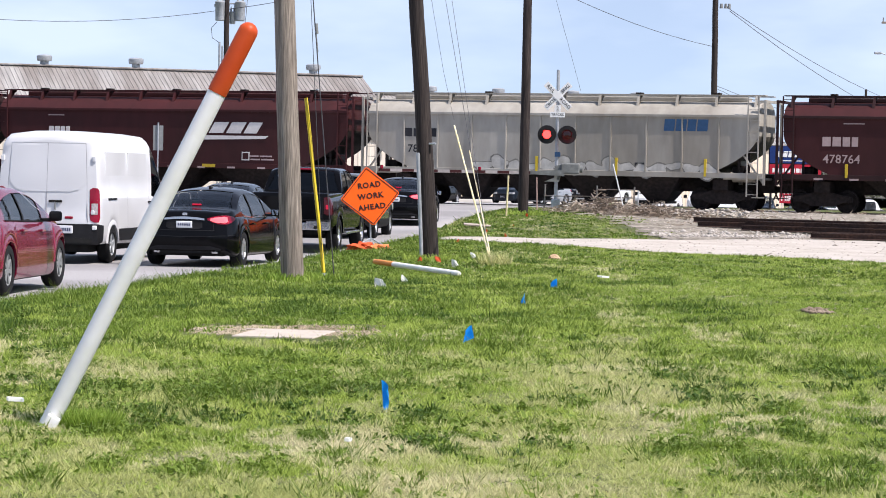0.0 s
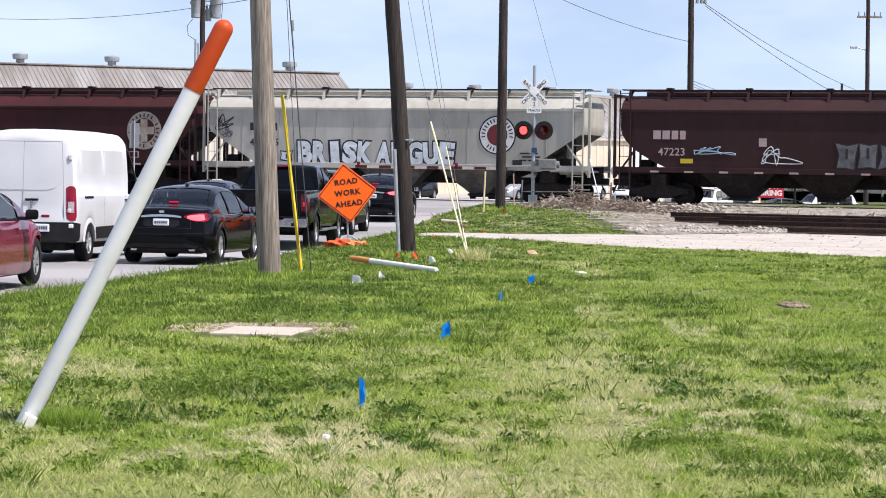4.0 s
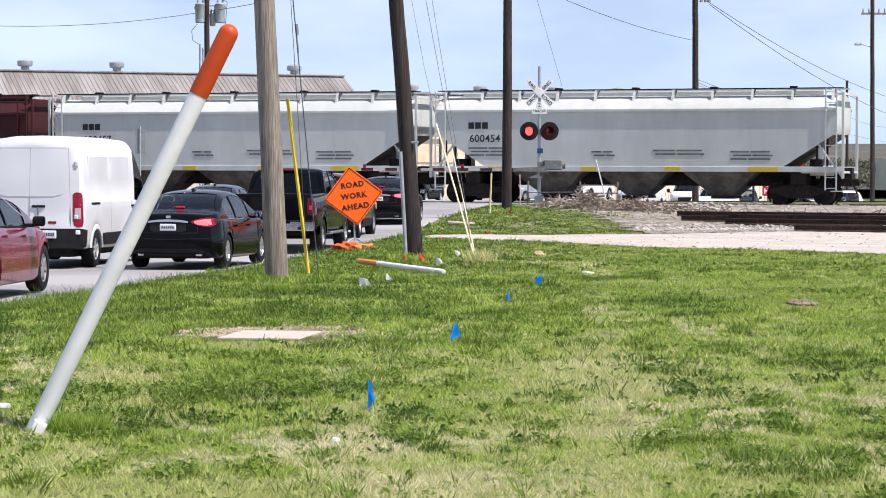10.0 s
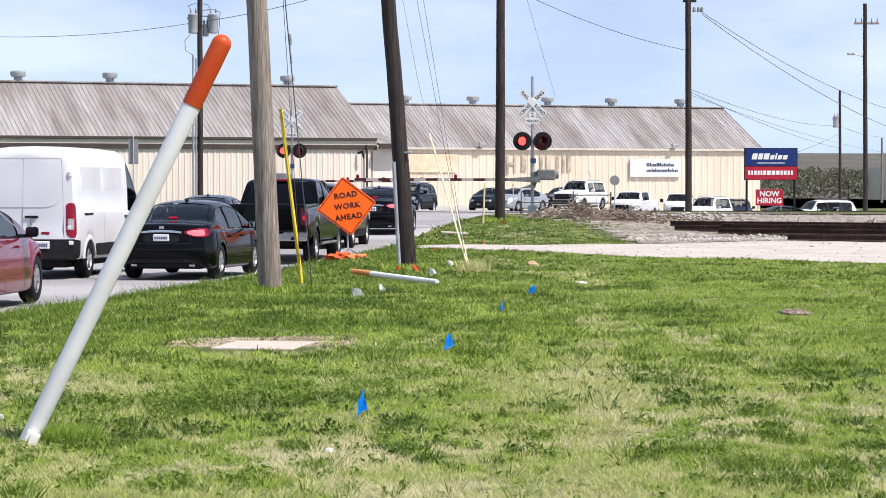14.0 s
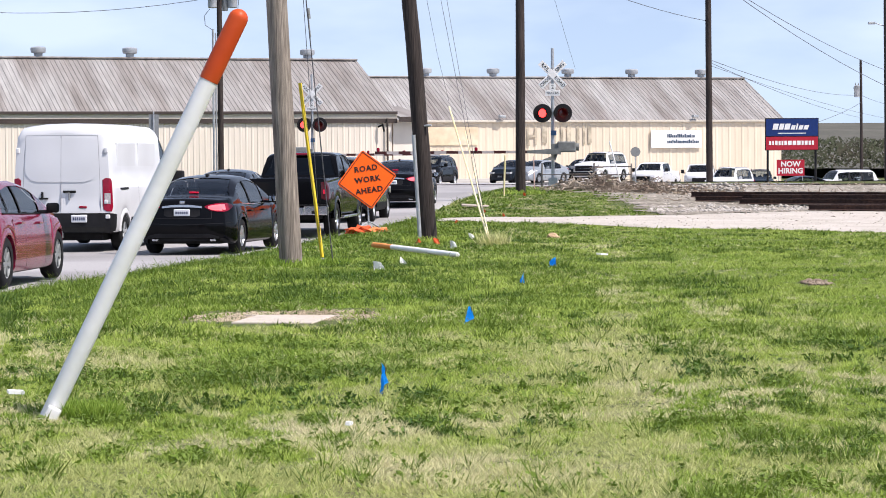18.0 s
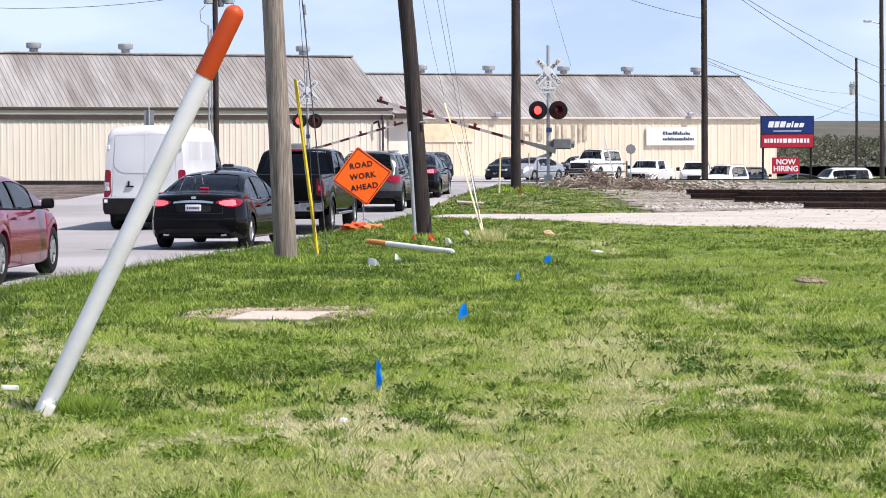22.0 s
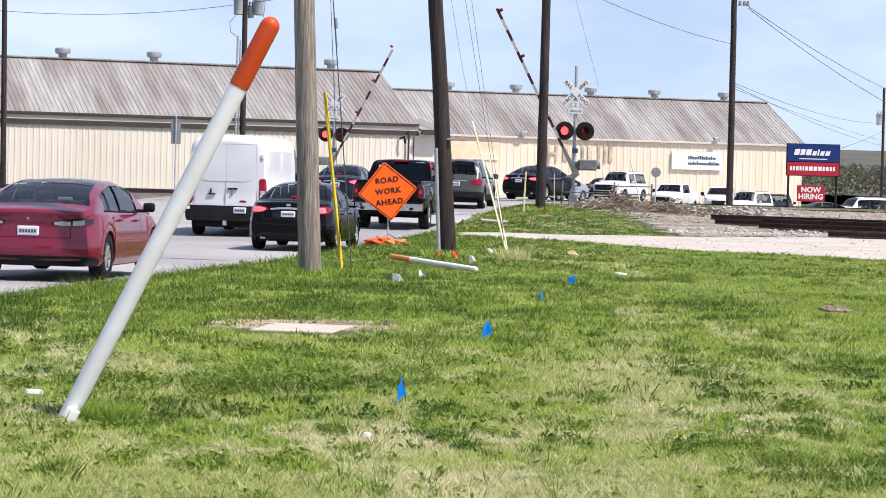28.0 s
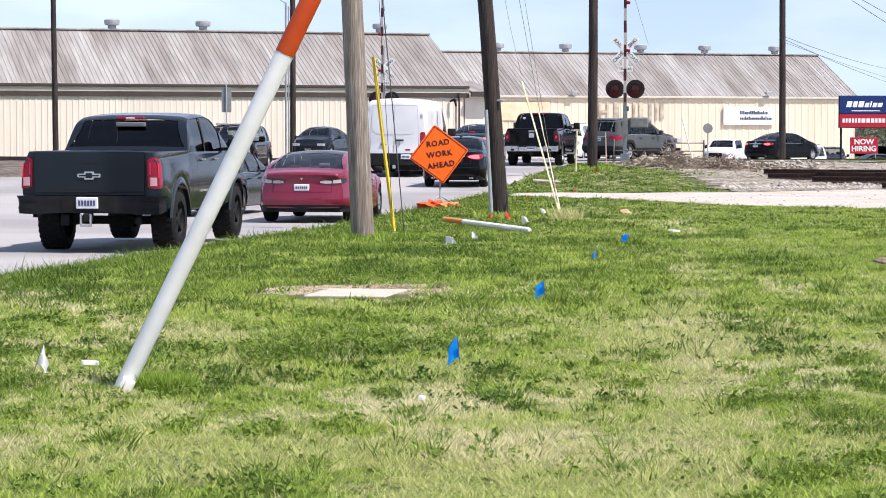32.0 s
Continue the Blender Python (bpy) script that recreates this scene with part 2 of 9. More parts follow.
def box(x0, y0, z0, x1, y1, z1, bevel=0.0, bm=None, segments=2):
    out = bm or bmesh.new()
    part_bm = bmesh.new()
    bmesh.ops.create_cube(part_bm, size=1)
    bmesh.ops.scale(part_bm, vec=(abs(x1 - x0), abs(y1 - y0), abs(z1 - z0)), verts=part_bm.verts)
    bmesh.ops.translate(part_bm, vec=((x0 + x1) / 2, (y0 + y1) / 2, (z0 + z1) / 2), verts=part_bm.verts)
    if bevel:
        bmesh.ops.bevel(part_bm, geom=part_bm.edges[:], offset=bevel, segments=segments, affect="EDGES", profile=0.5)
    return merge(out, part_bm)


def merge(out, other, m=None):
    if m is not None:
        bmesh.ops.transform(other, matrix=m, verts=other.verts)
    keep = {}
    for v in other.verts:
        keep[v] = out.verts.new(v.co)
    for f in other.faces:
        try:
            g = out.faces.new([keep[v] for v in f.verts])
            g.material_index, g.smooth = f.material_index, f.smooth
        except ValueError:
            pass
    other.free()
    return out


def rod(p, q, r0, r1=None, sides=10, bm=None, rings=1, bend=0.0):
    """A round bar from p to q, tapered, with a little crookedness if bend is given."""
    out = bm or bmesh.new()
    p, q = Vector(p), Vector(q)
    r1 = r0 if r1 is None else r1
    axis = (q - p).normalized()
    side = axis.orthogonal().normalized()
    up = axis.cross(side)
    loops = []
    for i in range(rings + 1):
        f = i / rings
        c = p.lerp(q, f)
        if bend and 0 < i < rings:
            c = c + side * (bend * noise.noise(c * 0.7)) + up * (bend * noise.noise(c * 0.7 + Vector((9, 3, 1))))
        r = r0 + (r1 - r0) * f
        loops.append([out.verts.new(c + (side * math.cos(a) + up * math.sin(a)) * r) for a in [k * math.tau / sides for k in range(sides)]])
    for a, b in zip(loops, loops[1:]):
        for k in range(sides):
            out.faces.new((a[k], a[(k + 1) % sides], b[(k + 1) % sides], b[k]))
    out.faces.new(loops[0][::-1])
    out.faces.new(loops[-1])
    return out


def lathe(profile, sides=20, axis="z", bm=None, m=None, caps=True):
    """Turns a profile of (radius, height) round an axis."""
    out = bmesh.new()
    loops = []
    for r, h in profile:
        loop = []
        for k in range(sides):
            a = k * math.tau / sides
            c, s = r * math.cos(a), r * math.sin(a)
            loop.append(out.verts.new({"z": (c, s, h), "x": (h, c, s), "y": (c, h, s)}[axis]))
        loops.append(loop)
    for a, b in zip(loops, loops[1:]):
        for k in range(sides):
            out.faces.new((a[k], a[(k + 1) % sides], b[(k + 1) % sides], b[k]))
    if caps:
        out.faces.new(loops[0][::-1])
        out.faces.new(loops[-1])
    bmesh.ops.recalc_face_normals(out, faces=out.faces)
    if m is not None:
        bmesh.ops.transform(out, matrix=m, verts=out.verts)
    return merge(bm, out) if bm else out


def prism(points, y0, y1, bm=None, plane="xz"):
    """A flat outline (x, z) given depth from y0 to y1."""
    out = bmesh.new()
    def at(a, b, d):
        return {"xz": (a, d, b), "xy": (a, b, d), "yz": (d, a, b)}[plane]
    lo = [out.verts.new(at(a, b, y0)) for a, b in points]
    hi = [out.verts.new(at(a, b, y1)) for a, b in points]
    out.faces.new(lo)
    out.faces.new(hi[::-1])
    for k in range(len(points)):
        j = (k + 1) % len(points)
        out.faces.new((lo[j], lo[k], hi[k], hi[j]))
    bmesh.ops.recalc_face_normals(out, faces=out.faces)
    return merge(bm, out) if bm else out


def lettering(words, size, depth=0.003, m=None, spacing=1.0, bold=0.0):
    """Words in the built-in font, lying in the x-z plane and read from -y."""
    cu = bpy.data.curves.new("letters", "FONT")
    cu.body, cu.size, cu.extrude, cu.align_x, cu.align_y, cu.space_character, cu.offset = words, size, depth, "CENTER", "CENTER", spacing, bold
    cu.resolution_u = 3
    ob = new("letters", cu)
    bpy.context.view_layer.update()
    me = bpy.data.meshes.new_from_object(ob.evaluated_get(bpy.context.evaluated_depsgraph_get()))
    bpy.data.objects.remove(ob)
    out = bmesh.new()
    out.from_mesh(me)
    bpy.data.meshes.remove(me)
    bmesh.ops.transform(out, matrix=pose(0, 0, 0, 90), verts=out.verts)
    if m is not None:
        bmesh.ops.transform(out, matrix=m, verts=out.verts)
    return out


def sheet(name, xs, ys, height, mat, keep=None, label="", thick=0.0):
    """A ground-like sheet over a grid; height(x, y); keep(x, y) says which cells stay."""
    verts = [(x, y, height(x, y)) for y in ys for x in xs]
    n = len(xs)
    faces = []
    for j in range(len(ys) - 1):
        for i in range(n - 1):
            if keep is None or keep((xs[i] + xs[i + 1]) / 2, (ys[j] + ys[j + 1]) / 2):
                faces.append((j * n + i, j * n + i + 1, (j + 1) * n + i + 1, (j + 1) * n + i))
    me = bpy.data.meshes.new(name)
    me.from_pydata(verts, [], faces)
    me.shade_smooth()
    me.materials.append(mat)
    ob = new(name, me)
    return tagged(ob, label, kind="structure")


def steps(*stops):
    """Grid lines: (start, step) pairs ended by a last value."""
    out = []
    for (a, d), (b, _) in zip(stops, stops[1:]):
        k = max(1, round((b - a) / d))
        out += [a + (b - a) * i / k for i in range(k)]
    return out + [stops[-1][0]]


def smooth(a, b, x):
    f = min(1, max(0, (x - a) / (b - a)))
    return f * f * (3 - 2 * f)


# ---------------------------------------------------------------- the lie of the land
ROAD_Z = ((20, 0.0), (36, -0.06), (47, -0.19), (58, -0.22), (75, 0.0), (88, 0.28), (95, 0.36), (108, 0.36), (125, 0.0), (150, -0.3), (5000, -0.3))
LAWN_Z = ((0, 0.5), (6, 0.47), (12.5, 0.378), (20, 0.322), (27, 0.262), (33, 0.21), (42, 0.09), (50, 0.06), (57, 0.05), (66, 0.1), (75, 0.26), (85, 0.47),
          (92, 0.40), (110, 0.30), (125, 0.0), (150, -0.33), (5000, -0.33))


def road_z(y, x=None):
    """The road's height; it falls gently to the left of its near lane."""
    z = float(np.interp(y, [a for a, b in ROAD_Z], [b for a, b in ROAD_Z]))
    if x is not None:
        z -= 0.012 * min(7.0, max(0.0, road_edge(y) - x - 2.0)) * max(0.0, 1 - abs(y - 60) / 30)
    return z


def lawn_z(y):
    return float(np.interp(y, [a for a, b in LAWN_Z], [b for a, b in LAWN_Z]))


def road_edge(y):
    """x of the road's right-hand edge."""
    return -5.5 + 0.106 * (y - 30.7) + 0.10 * math.sin(y * 0.21)


TRACK_AT, TRACK_DIR, TRACK_OUT = Vector((9.26, 97.8)), Vector((0.9415, -0.337)), Vector((0.337, 0.9415))
RAIL_Z = 0.38


def track_offset(x, y):
    """Signed distance from the main track's near rail, away from the road side of the viewer."""
    return (Vector((x, y)) - TRACK_AT).dot(TRACK_OUT)


def ground_z(x, y):
    e = road_edge(y)
    w = smooth(e - 0.25, e + 1.8, x)
    z = (road_z(y, x) - 0.07) * (1 - w) + lawn_z(y) * w
    if y < 70:
        z += w * (0.03 * noise.noise(Vector((x * 0.5, y * 0.35, 0))) + 0.012 * noise.noise(Vector((x * 1.7, y * 1.7, 3))))
    # the bed of the tracks is level
    z -= smooth(132, 155, y) * (0.8 * smooth(10.2, 14.5, x) + 0.04 * min(16, max(0, x - 14.5)))
    d = track_offset(x, y)
    flat = smooth(-9.5, -4.5, d) * (1 - smooth(6, 12, d))
    return z * (1 - flat) + (RAIL_Z - 0.22) * flat


XS = steps((-900, 120), (-120, 10), (-30, 1.2), (-9, 0.25), (14, 0.6), (30, 4), (120, 80), (900, 1))
YS = steps((-60, 6), (6, 0.3), (40, 0.5), (100, 1.2), (180, 12), (400, 150), (2400, 1))
ground = sheet("ground", XS, YS, ground_z, SOIL, label="uneven lawn soil with green and dry patches")

# road and paved apron, a worn pale surface
rx = [0, 0.12] + steps((0.5, 0.5), (12.5, 4), (90, 1))
ry = steps((12, 1.0), (104, 2), (160, 1))
verts, faces = [], []
for j, y in enumerate(ry):
    for k, off in enumerate(rx):
        off = off if off < 12.5 else 12.5 + (off - 12.5) * (1 - smooth(77.5, 80.5, y))
        verts.append((road_edge(y) + (0.06 * noise.noise(Vector((0, y * 1.3, 0))) if k == 0 else 0) - off, y, road_z(y, road_edge(y) - off) - (0.05 if k == 0 else 0.0)))
n = len(rx)
for j in range(len(ry) - 1):
    for k in range(n - 1):
        faces.append((j * n + k, (j + 1) * n + k, (j + 1) * n + k + 1, j * n + k + 1))
me = bpy.data.meshes.new("road")
me.from_pydata(verts, [], faces)
me.shade_smooth()
me.materials.append(ASPHALT)
tagged(new("road", me), "worn pale grey asphalt road surface", kind="structure")


def drive_near(x):
    return 57.0 - 1.15 * (x - 1.5) + 0.35 * math.sin(x * 1.1)


def drive_far(x):
    return 61.5 + 0.45 * (x - 1.6) + 0.4 * math.sin(x * 0.8 + 1)


def sheet_between(name, xs, near, far, rows, lift, mat, label):
    verts, faces = [], []
    for i, x in enumerate(xs):
        for j in range(rows + 1):
            y = near(x) + (far(x) - near(x)) * j / rows
            verts.append((x, y, ground_z(x, y) + (lift if 0 < j < rows else -0.03)))
    m = rows + 1
    for i in range(len(xs) - 1):
        for j in range(rows):
            faces.append((i * m + j, (i + 1) * m + j, (i + 1) * m + j + 1, i * m + j + 1))
    me = bpy.data.meshes.new(name)
    me.from_pydata(verts, [], faces)
    me.shade_smooth()
    me.materials.append(mat)
    return tagged(new(name, me), label, kind="structure")


sheet_between("driveway", steps((-0.6, 0.3), (18, 1.5), (40, 1)), drive_near, drive_far, 14, 0.035, CALICHE, "pale crushed caliche driveway")
sheet("parking_lot", steps((-80, 8), (90, 1)), steps((112, 3), (230, 1)), lambda x, y: ground_z(x, y) + 0.05 + (0.07 if x < road_edge(y) else 0), LOT,
      keep=lambda x, y: x > road_edge(y) + 1 or y > 158, label="pale concrete parking lot beyond the tracks")
DARK_RUBBLE = material("dark_rubble", (0.17, 0.14, 0.12), 0.95, vary=0.5, grain=5, second=(0.075, 0.058, 0.048), patch=0.8, bump=1.0)
RUBBLE = material("rubble_ground", (0.31, 0.275, 0.235), 0.95, vary=0.5, grain=7, second=(0.16, 0.14, 0.105), patch=0.9, bump=0.8)
sheet("rubble_apron", steps((3.6, 0.16), (9, 0.4), (16, 1.0), (34, 1)), steps((60, 0.2), (74, 0.5), (98, 1)), lambda x, y: ground_z(x, y) + 0.02 + 0.03 * noise.noise(Vector((x * 1.6, y * 1.6, 2))), RUBBLE,
      keep=lambda x, y: y > drive_far(x) - 0.5 and track_offset(x, y) < -0.2 and x > 5.3 - 0.06 * (y - 62) + 0.8 * noise.noise(Vector((x * 0.7, y * 0.7, 5))) + 0.5 * noise.noise(Vector((x * 3, y * 1.5, 8))),
      label="rubble and bare earth between the drive and the tracks")

sheet("rubble_apron", steps((-60, 1.2), (-10, 1.0), (-3, 1)), steps((78, 0.5), (112, 3), (146, 1)), lambda x, y: ground_z(x, y) + 0.045 + 0.05 * noise.noise(Vector((x * 1.3, y * 1.3, 7))) - 0.25 * smooth(114, 130, y), DARK_RUBBLE,
      keep=lambda x, y: x < road_edge(y) - 12.2 + 0.5 * noise.noise(Vector((x, y, 1))) and y > 78.6 + 0.7 * noise.noise(Vector((x * 0.4, 0, 9))), label="dark brown rubble and ballast beside the tracks past the road")

# ---------------------------------------------------------------- tracks
def track_pose(s, off=0.0, z=0.0):
    """A pose on the main track: s metres along it, x along the rails, y away from the viewer."""
    p = TRACK_AT + TRACK_DIR * s + TRACK_OUT * (0.75 + off)
    return pose(p.x, p.y, z, 0, 0, math.degrees(math.atan2(TRACK_DIR.y, TRACK_DIR.x)))


def strip(name, across, s0, s1, ds, mat, label, rough=0.0):
    """A long bed given by its cross-section of (offset, height), laid along the track."""
    verts, faces = [], []
    count = max(1, round((s1 - s0) / ds))
    base = track_pose(0, 0, 0)
    for i in range(count + 1):
        s = s0 + (s1 - s0) * i / count
        for o, z in across:
            p = base @ Vector((s, o, z))
            if rough:
                p.z += rough * noise.noise(Vector((s * 1.9, o * 1.9, 0)))
            verts.append(p)
    n = len(across)
    for i in range(count):
        for k in range(n - 1):
            faces.append((i * n + k, (i + 1) * n + k, (i + 1) * n + k + 1, i * n + k + 1))
    me = bpy.data.meshes.new(name)
    me.from_pydata(verts, [], faces)
    me.shade_smooth()
    me.materials.append(mat)
    return tagged(new(name, me), label, kind="structure")


strip("ballast_bed", [(o, RAIL_Z - 0.19 if abs(o) < 1.7 else RAIL_Z - 0.3) for o in (-4.2, -3.4, -2.8, -2.2, -1.7, -1.2, -0.6, 0, 0.6, 1.2, 1.7, 2.4, 3.2)], 3.5, 90, 0.35,
      BALLAST, "grey crushed stone ballast bed", 0.07)
strip("ballast_bed", [(o, RAIL_Z - 0.2) for o in (-2.4, -1.6, -0.8, 0, 0.8, 1.6, 2.4)], -90, -14, 0.6, BALLAST, "grey crushed stone ballast bed", 0.05)
strip("crossing_panel", [(-2.6, RAIL_Z - 0.16), (-2.4, RAIL_Z - 0.015), (-0.82, RAIL_Z - 0.015)], -14, 3.5, 1, ASPHALT, "paved level crossing surface")
strip("crossing_panel", [(-0.66, RAIL_Z - 0.015), (0.66, RAIL_Z - 0.015)], -14, 3.5, 1, ASPHALT, "paved level crossing surface between the rails")
strip("crossing_panel", [(0.82, RAIL_Z - 0.015), (3.4, RAIL_Z - 0.02), (5, RAIL_Z - 0.1)], -14, 3.5, 1, ASPHALT, "paved level crossing surface")
RAIL_SHAPE = [(-0.07, 0), (0.07, 0), (0.07, 0.015), (0.012, 0.04), (0.012, 0.125), (0.036, 0.135), (0.036, 0.17), (-0.036, 0.17), (-0.036, 0.135), (-0.012, 0.125),
              (-0.012, 0.04), (-0.07, 0.015)]
for off in (-0.7525, 0.7525):
    rail = part("rail", prism([(a + off, b + RAIL_Z - 0.17) for a, b in RAIL_SHAPE], -95, 95, plane="yz"), RAIL_HEAD, None, m=track_pose(0))
    tagged(rail, "brown worn steel running rail", kind="structure")
tie = box(-0.12, -1.3, RAIL_Z - 0.34, 0.12, 1.3, RAIL_Z - 0.165, 0.015)
TIE_WOOD = material("sleeper_wood", (0.10, 0.075, 0.06), 0.9, vary=0.4, grain=6, second=(0.06, 0.048, 0.042), patch=3, bump=0.5, per_object=0.4, stretch_by=(4, 1, 4))
first = part("rail_tie", tie, TIE_WOOD, ground)
first.matrix_basis = track_pose(4)
for i in range(1, 130):
    t2 = new("rail_tie", first.data)
    t2.parent = ground
    t2.matrix_basis = track_pose(4 + 0.56 * i)

# stacks of old rails lying on the gravel beside the drive
def rail_stack(p, q, rows, layers, label):
    p, q = Vector(p), Vector(q)
    length = (q - p).length
    m = Matrix.Translation(p) @ pose(0, 0, 0, 0, 0, math.degrees(math.atan2(q.y - p.y, q.x - p.x)))
    ob = thing("rail_stack", m, label, "rails", "stacked rails")
    rng = random.Random(rows)
    for layer in range(layers):
        for k in range(rows):
            a = rng.uniform(-0.5, 0.15)
            bm = prism([(x * 1.05 + k * 0.15 + layer * 0.05, z * 0.85 + layer * 0.125) for x, z in RAIL_SHAPE], a, length + rng.uniform(-0.4, 0.6), plane="yz")
            part("rail", bm, RUST, ob)
    return ob


for p, q, r, n in (((7.05, 71.8), (15.8, 67.6), 3, 2), ((8.05, 69.4), (16.9, 65.0), 4, 2), ((9.35, 64.6), (17.5, 61.2), 4, 1)):
    rail_stack((*p, ground_z(*p) + 0.04), (*q, 0), r, n, "dark rusty steel rails stacked on the gravel")


# ---------------------------------------------------------------- warehouses
WALL_CREAM = material("cream_wall_metal", (0.74, 0.64, 0.51), 0.6, vary=0.06, grain=1.6, second=(0.67, 0.57, 0.44), patch=0.16, bump=0.05, stretch_by=(1, 1, 0.25))
WALL_PALE = material("pale_wall_metal", (0.74, 0.665, 0.58), 0.6, vary=0.05, grain=1.6, second=(0.68, 0.605, 0.515), patch=0.2, bump=0.05, stretch_by=(1, 1, 0.25))
ROOF_METAL = material("weathered_roof_metal", (0.34, 0.325, 0.312), 0.65, 0.1, vary=0.2, grain=1.6, second=(0.225, 0.20, 0.185), patch=0.35, bump=0.05, stretch_by=(2.2, 0.25, 0.25))
FASCIA = material("dark_fascia", (0.07, 0.055, 0.05), 0.7, vary=0.2)
PALE_TRIM = material("pale_trim", (0.60, 0.55, 0.47), 0.6, vary=0.08)
RUST_STAIN = material("rust_stained_metal", (0.66, 0.53, 0.36), 0.7, vary=0.10, grain=2, second=(0.74, 0.62, 0.46), patch=0.5)
GHOST = material("faded_letter_paint", (0.30, 0.26, 0.20), 0.8, vary=0.2, grain=3, second=(0.60, 0.52, 0.40), patch=1.3)


def ribbed(length, height, pitch, depth, mat_name="wall"):
    """A sheet of ribbed metal in the x-z plane, ribs upright."""
    bm = bmesh.new()
    xs = []
    x = 0.0
    while x < length:
        for dx, d in ((0, 0), (pitch * 0.62, 0), (pitch * 0.70, -depth), (pitch * 0.92, -depth)):
            if x + dx < length:
                xs.append((x + dx, d))
        x += pitch
    xs.append((length, 0))
    lo = [bm.verts.new((a, d, 0)) for a, d in xs]
    hi = [bm.verts.new((a, d, height)) for a, d in xs]
    for k in range(len(xs) - 1):
        bm.faces.new((lo[k], lo[k + 1], hi[k + 1], hi[k]))
    return bm


def warehouse(m, length, depth, base, eave, ridge, wall, label, vents, fascia, pitch=0.55):
    """A long shed with ribbed walls and a pitched ribbed roof; x along the front, y into the depth, z from the world's zero."""
    ob = thing("warehouse", m, label, "warehouse", "industrial sheds")
    bm = ribbed(length, eave - base, pitch, 0.024)
    bmesh.ops.translate(bm, vec=(0, 0, base), verts=bm.verts)
    part("front_wall", bm, wall, ob)
    part("wall_core", box(0.05, 0.03, base - 0.5, length - 0.05, depth, eave - 0.02), wall, ob)
    gable = prism([(0.03, base), (depth - 0.03, base), (depth - 0.03, eave), (depth / 2, ridge - 0.08), (0.03, eave)], length - 0.04, length + 0.08, plane="yz")
    part("gable_wall", gable, wall, ob)
    gable = prism([(0.03, base), (depth - 0.03, base), (depth - 0.03, eave), (depth / 2, ridge - 0.08), (0.03, eave)], -0.08, 0.04, plane="yz")
    part("gable_wall", gable, wall, ob)
    run, rise = depth / 2 + 0.14, (ridge - eave) * (depth / 2 + 0.14) / (depth / 2)
    slope = math.hypot(run, rise)
    for side in (0, 1):
        bm = ribbed(length + 0.7, slope, 0.30, 0.035)
        turn = pose(-0.35, -0.14, eave - (rise - (ridge - eave)), -math.degrees(math.atan2(run, rise)), 0, 0)
        if side:
            turn = pose(length + 0.35, depth + 0.14, eave - (rise - (ridge - eave)), 0, 0, 180) @ pose(0, 0, 0, -math.degrees(math.atan2(run, rise)), 0, 0)
        bmesh.ops.transform(bm, matrix=turn, verts=bm.verts)
        part("roof", bm, ROOF_METAL, ob, "weathered grey ribbed metal roof")
    part("ridge_cap", box(-0.35, depth / 2 - 0.3, ridge - 0.03, length + 0.35, depth / 2 + 0.3, ridge + 0.09, 0.03), ROOF_METAL, ob)
    low = eave - (rise - (ridge - eave))
    if fascia:
        part("gutter", box(-0.4, -0.24, low - 0.14, length + 0.4, -0.09, low + 0.03, 0.02), FASCIA, ob, "dark gutter")
        part("soffit", box(-0.4, -0.11, low - 0.42, length + 0.4, -0.05, low - 0.15), PALE_TRIM, ob)
        part("fascia", box(-0.4, -0.14, low - 0.72, length + 0.4, -0.05, low - 0.43), FASCIA, ob, "dark band under the eave")
    else:
        part("gutter", box(-0.4, -0.22, low - 0.12, length + 0.4, -0.09, low + 0.03, 0.02), PALE_TRIM, ob)
    for x in vents:
        vent = lathe([(0.28, 0), (0.28, 0.28), (0.46, 0.30), (0.50, 0.42), (0.50, 0.62), (0.40, 0.68), (0.0001, 0.72)], 12)
        bmesh.ops.translate(vent, vec=(x, depth / 2, ridge + 0.02), verts=vent.verts)
        part("roof_vent", vent, STEEL, ob, "round galvanised roof ventilator", smooth=40)
    return ob


A1 = 22.0
near_shed = warehouse(pose(-50.5, 141.5, 0, 0, 0, A1), 49.5, 15, -0.45, 4.38, 7.9, WALL_PALE, "long pale metal warehouse with a weathered ribbed roof", (28.3, 34.3, 46.4), True, 0.38)
far_shed = warehouse(pose(-12.05, 178.7, 0, 0, 0, 20.0), 38.9, 14, -2.0, 4.06, 7.4, WALL_CREAM, "cream metal factory building with a grey ribbed roof",
                     (12.4, 17.9, 24.1, 29.5, 35.5), False)
part("canopy", prism([(-0.62, 3.86), (-0.62, 4.0), (4.0, 4.75), (4.0, 4.6)], 49.9, 51.6, plane="yz"), ROOF_METAL, near_shed)
part("canopy_fascia", box(49.9, -0.66, 3.66, 51.6, -0.5, 3.98), FASCIA, near_shed)
part("side_wall", box(49.7, 0.1, 0.0, 51.4, 3.9, 3.8), WALL_PALE, near_shed)
part("downpipe", rod((49.2, -0.2, 0.1), (49.2, -0.2, 3.9), 0.07, sides=8), FASCIA, near_shed)

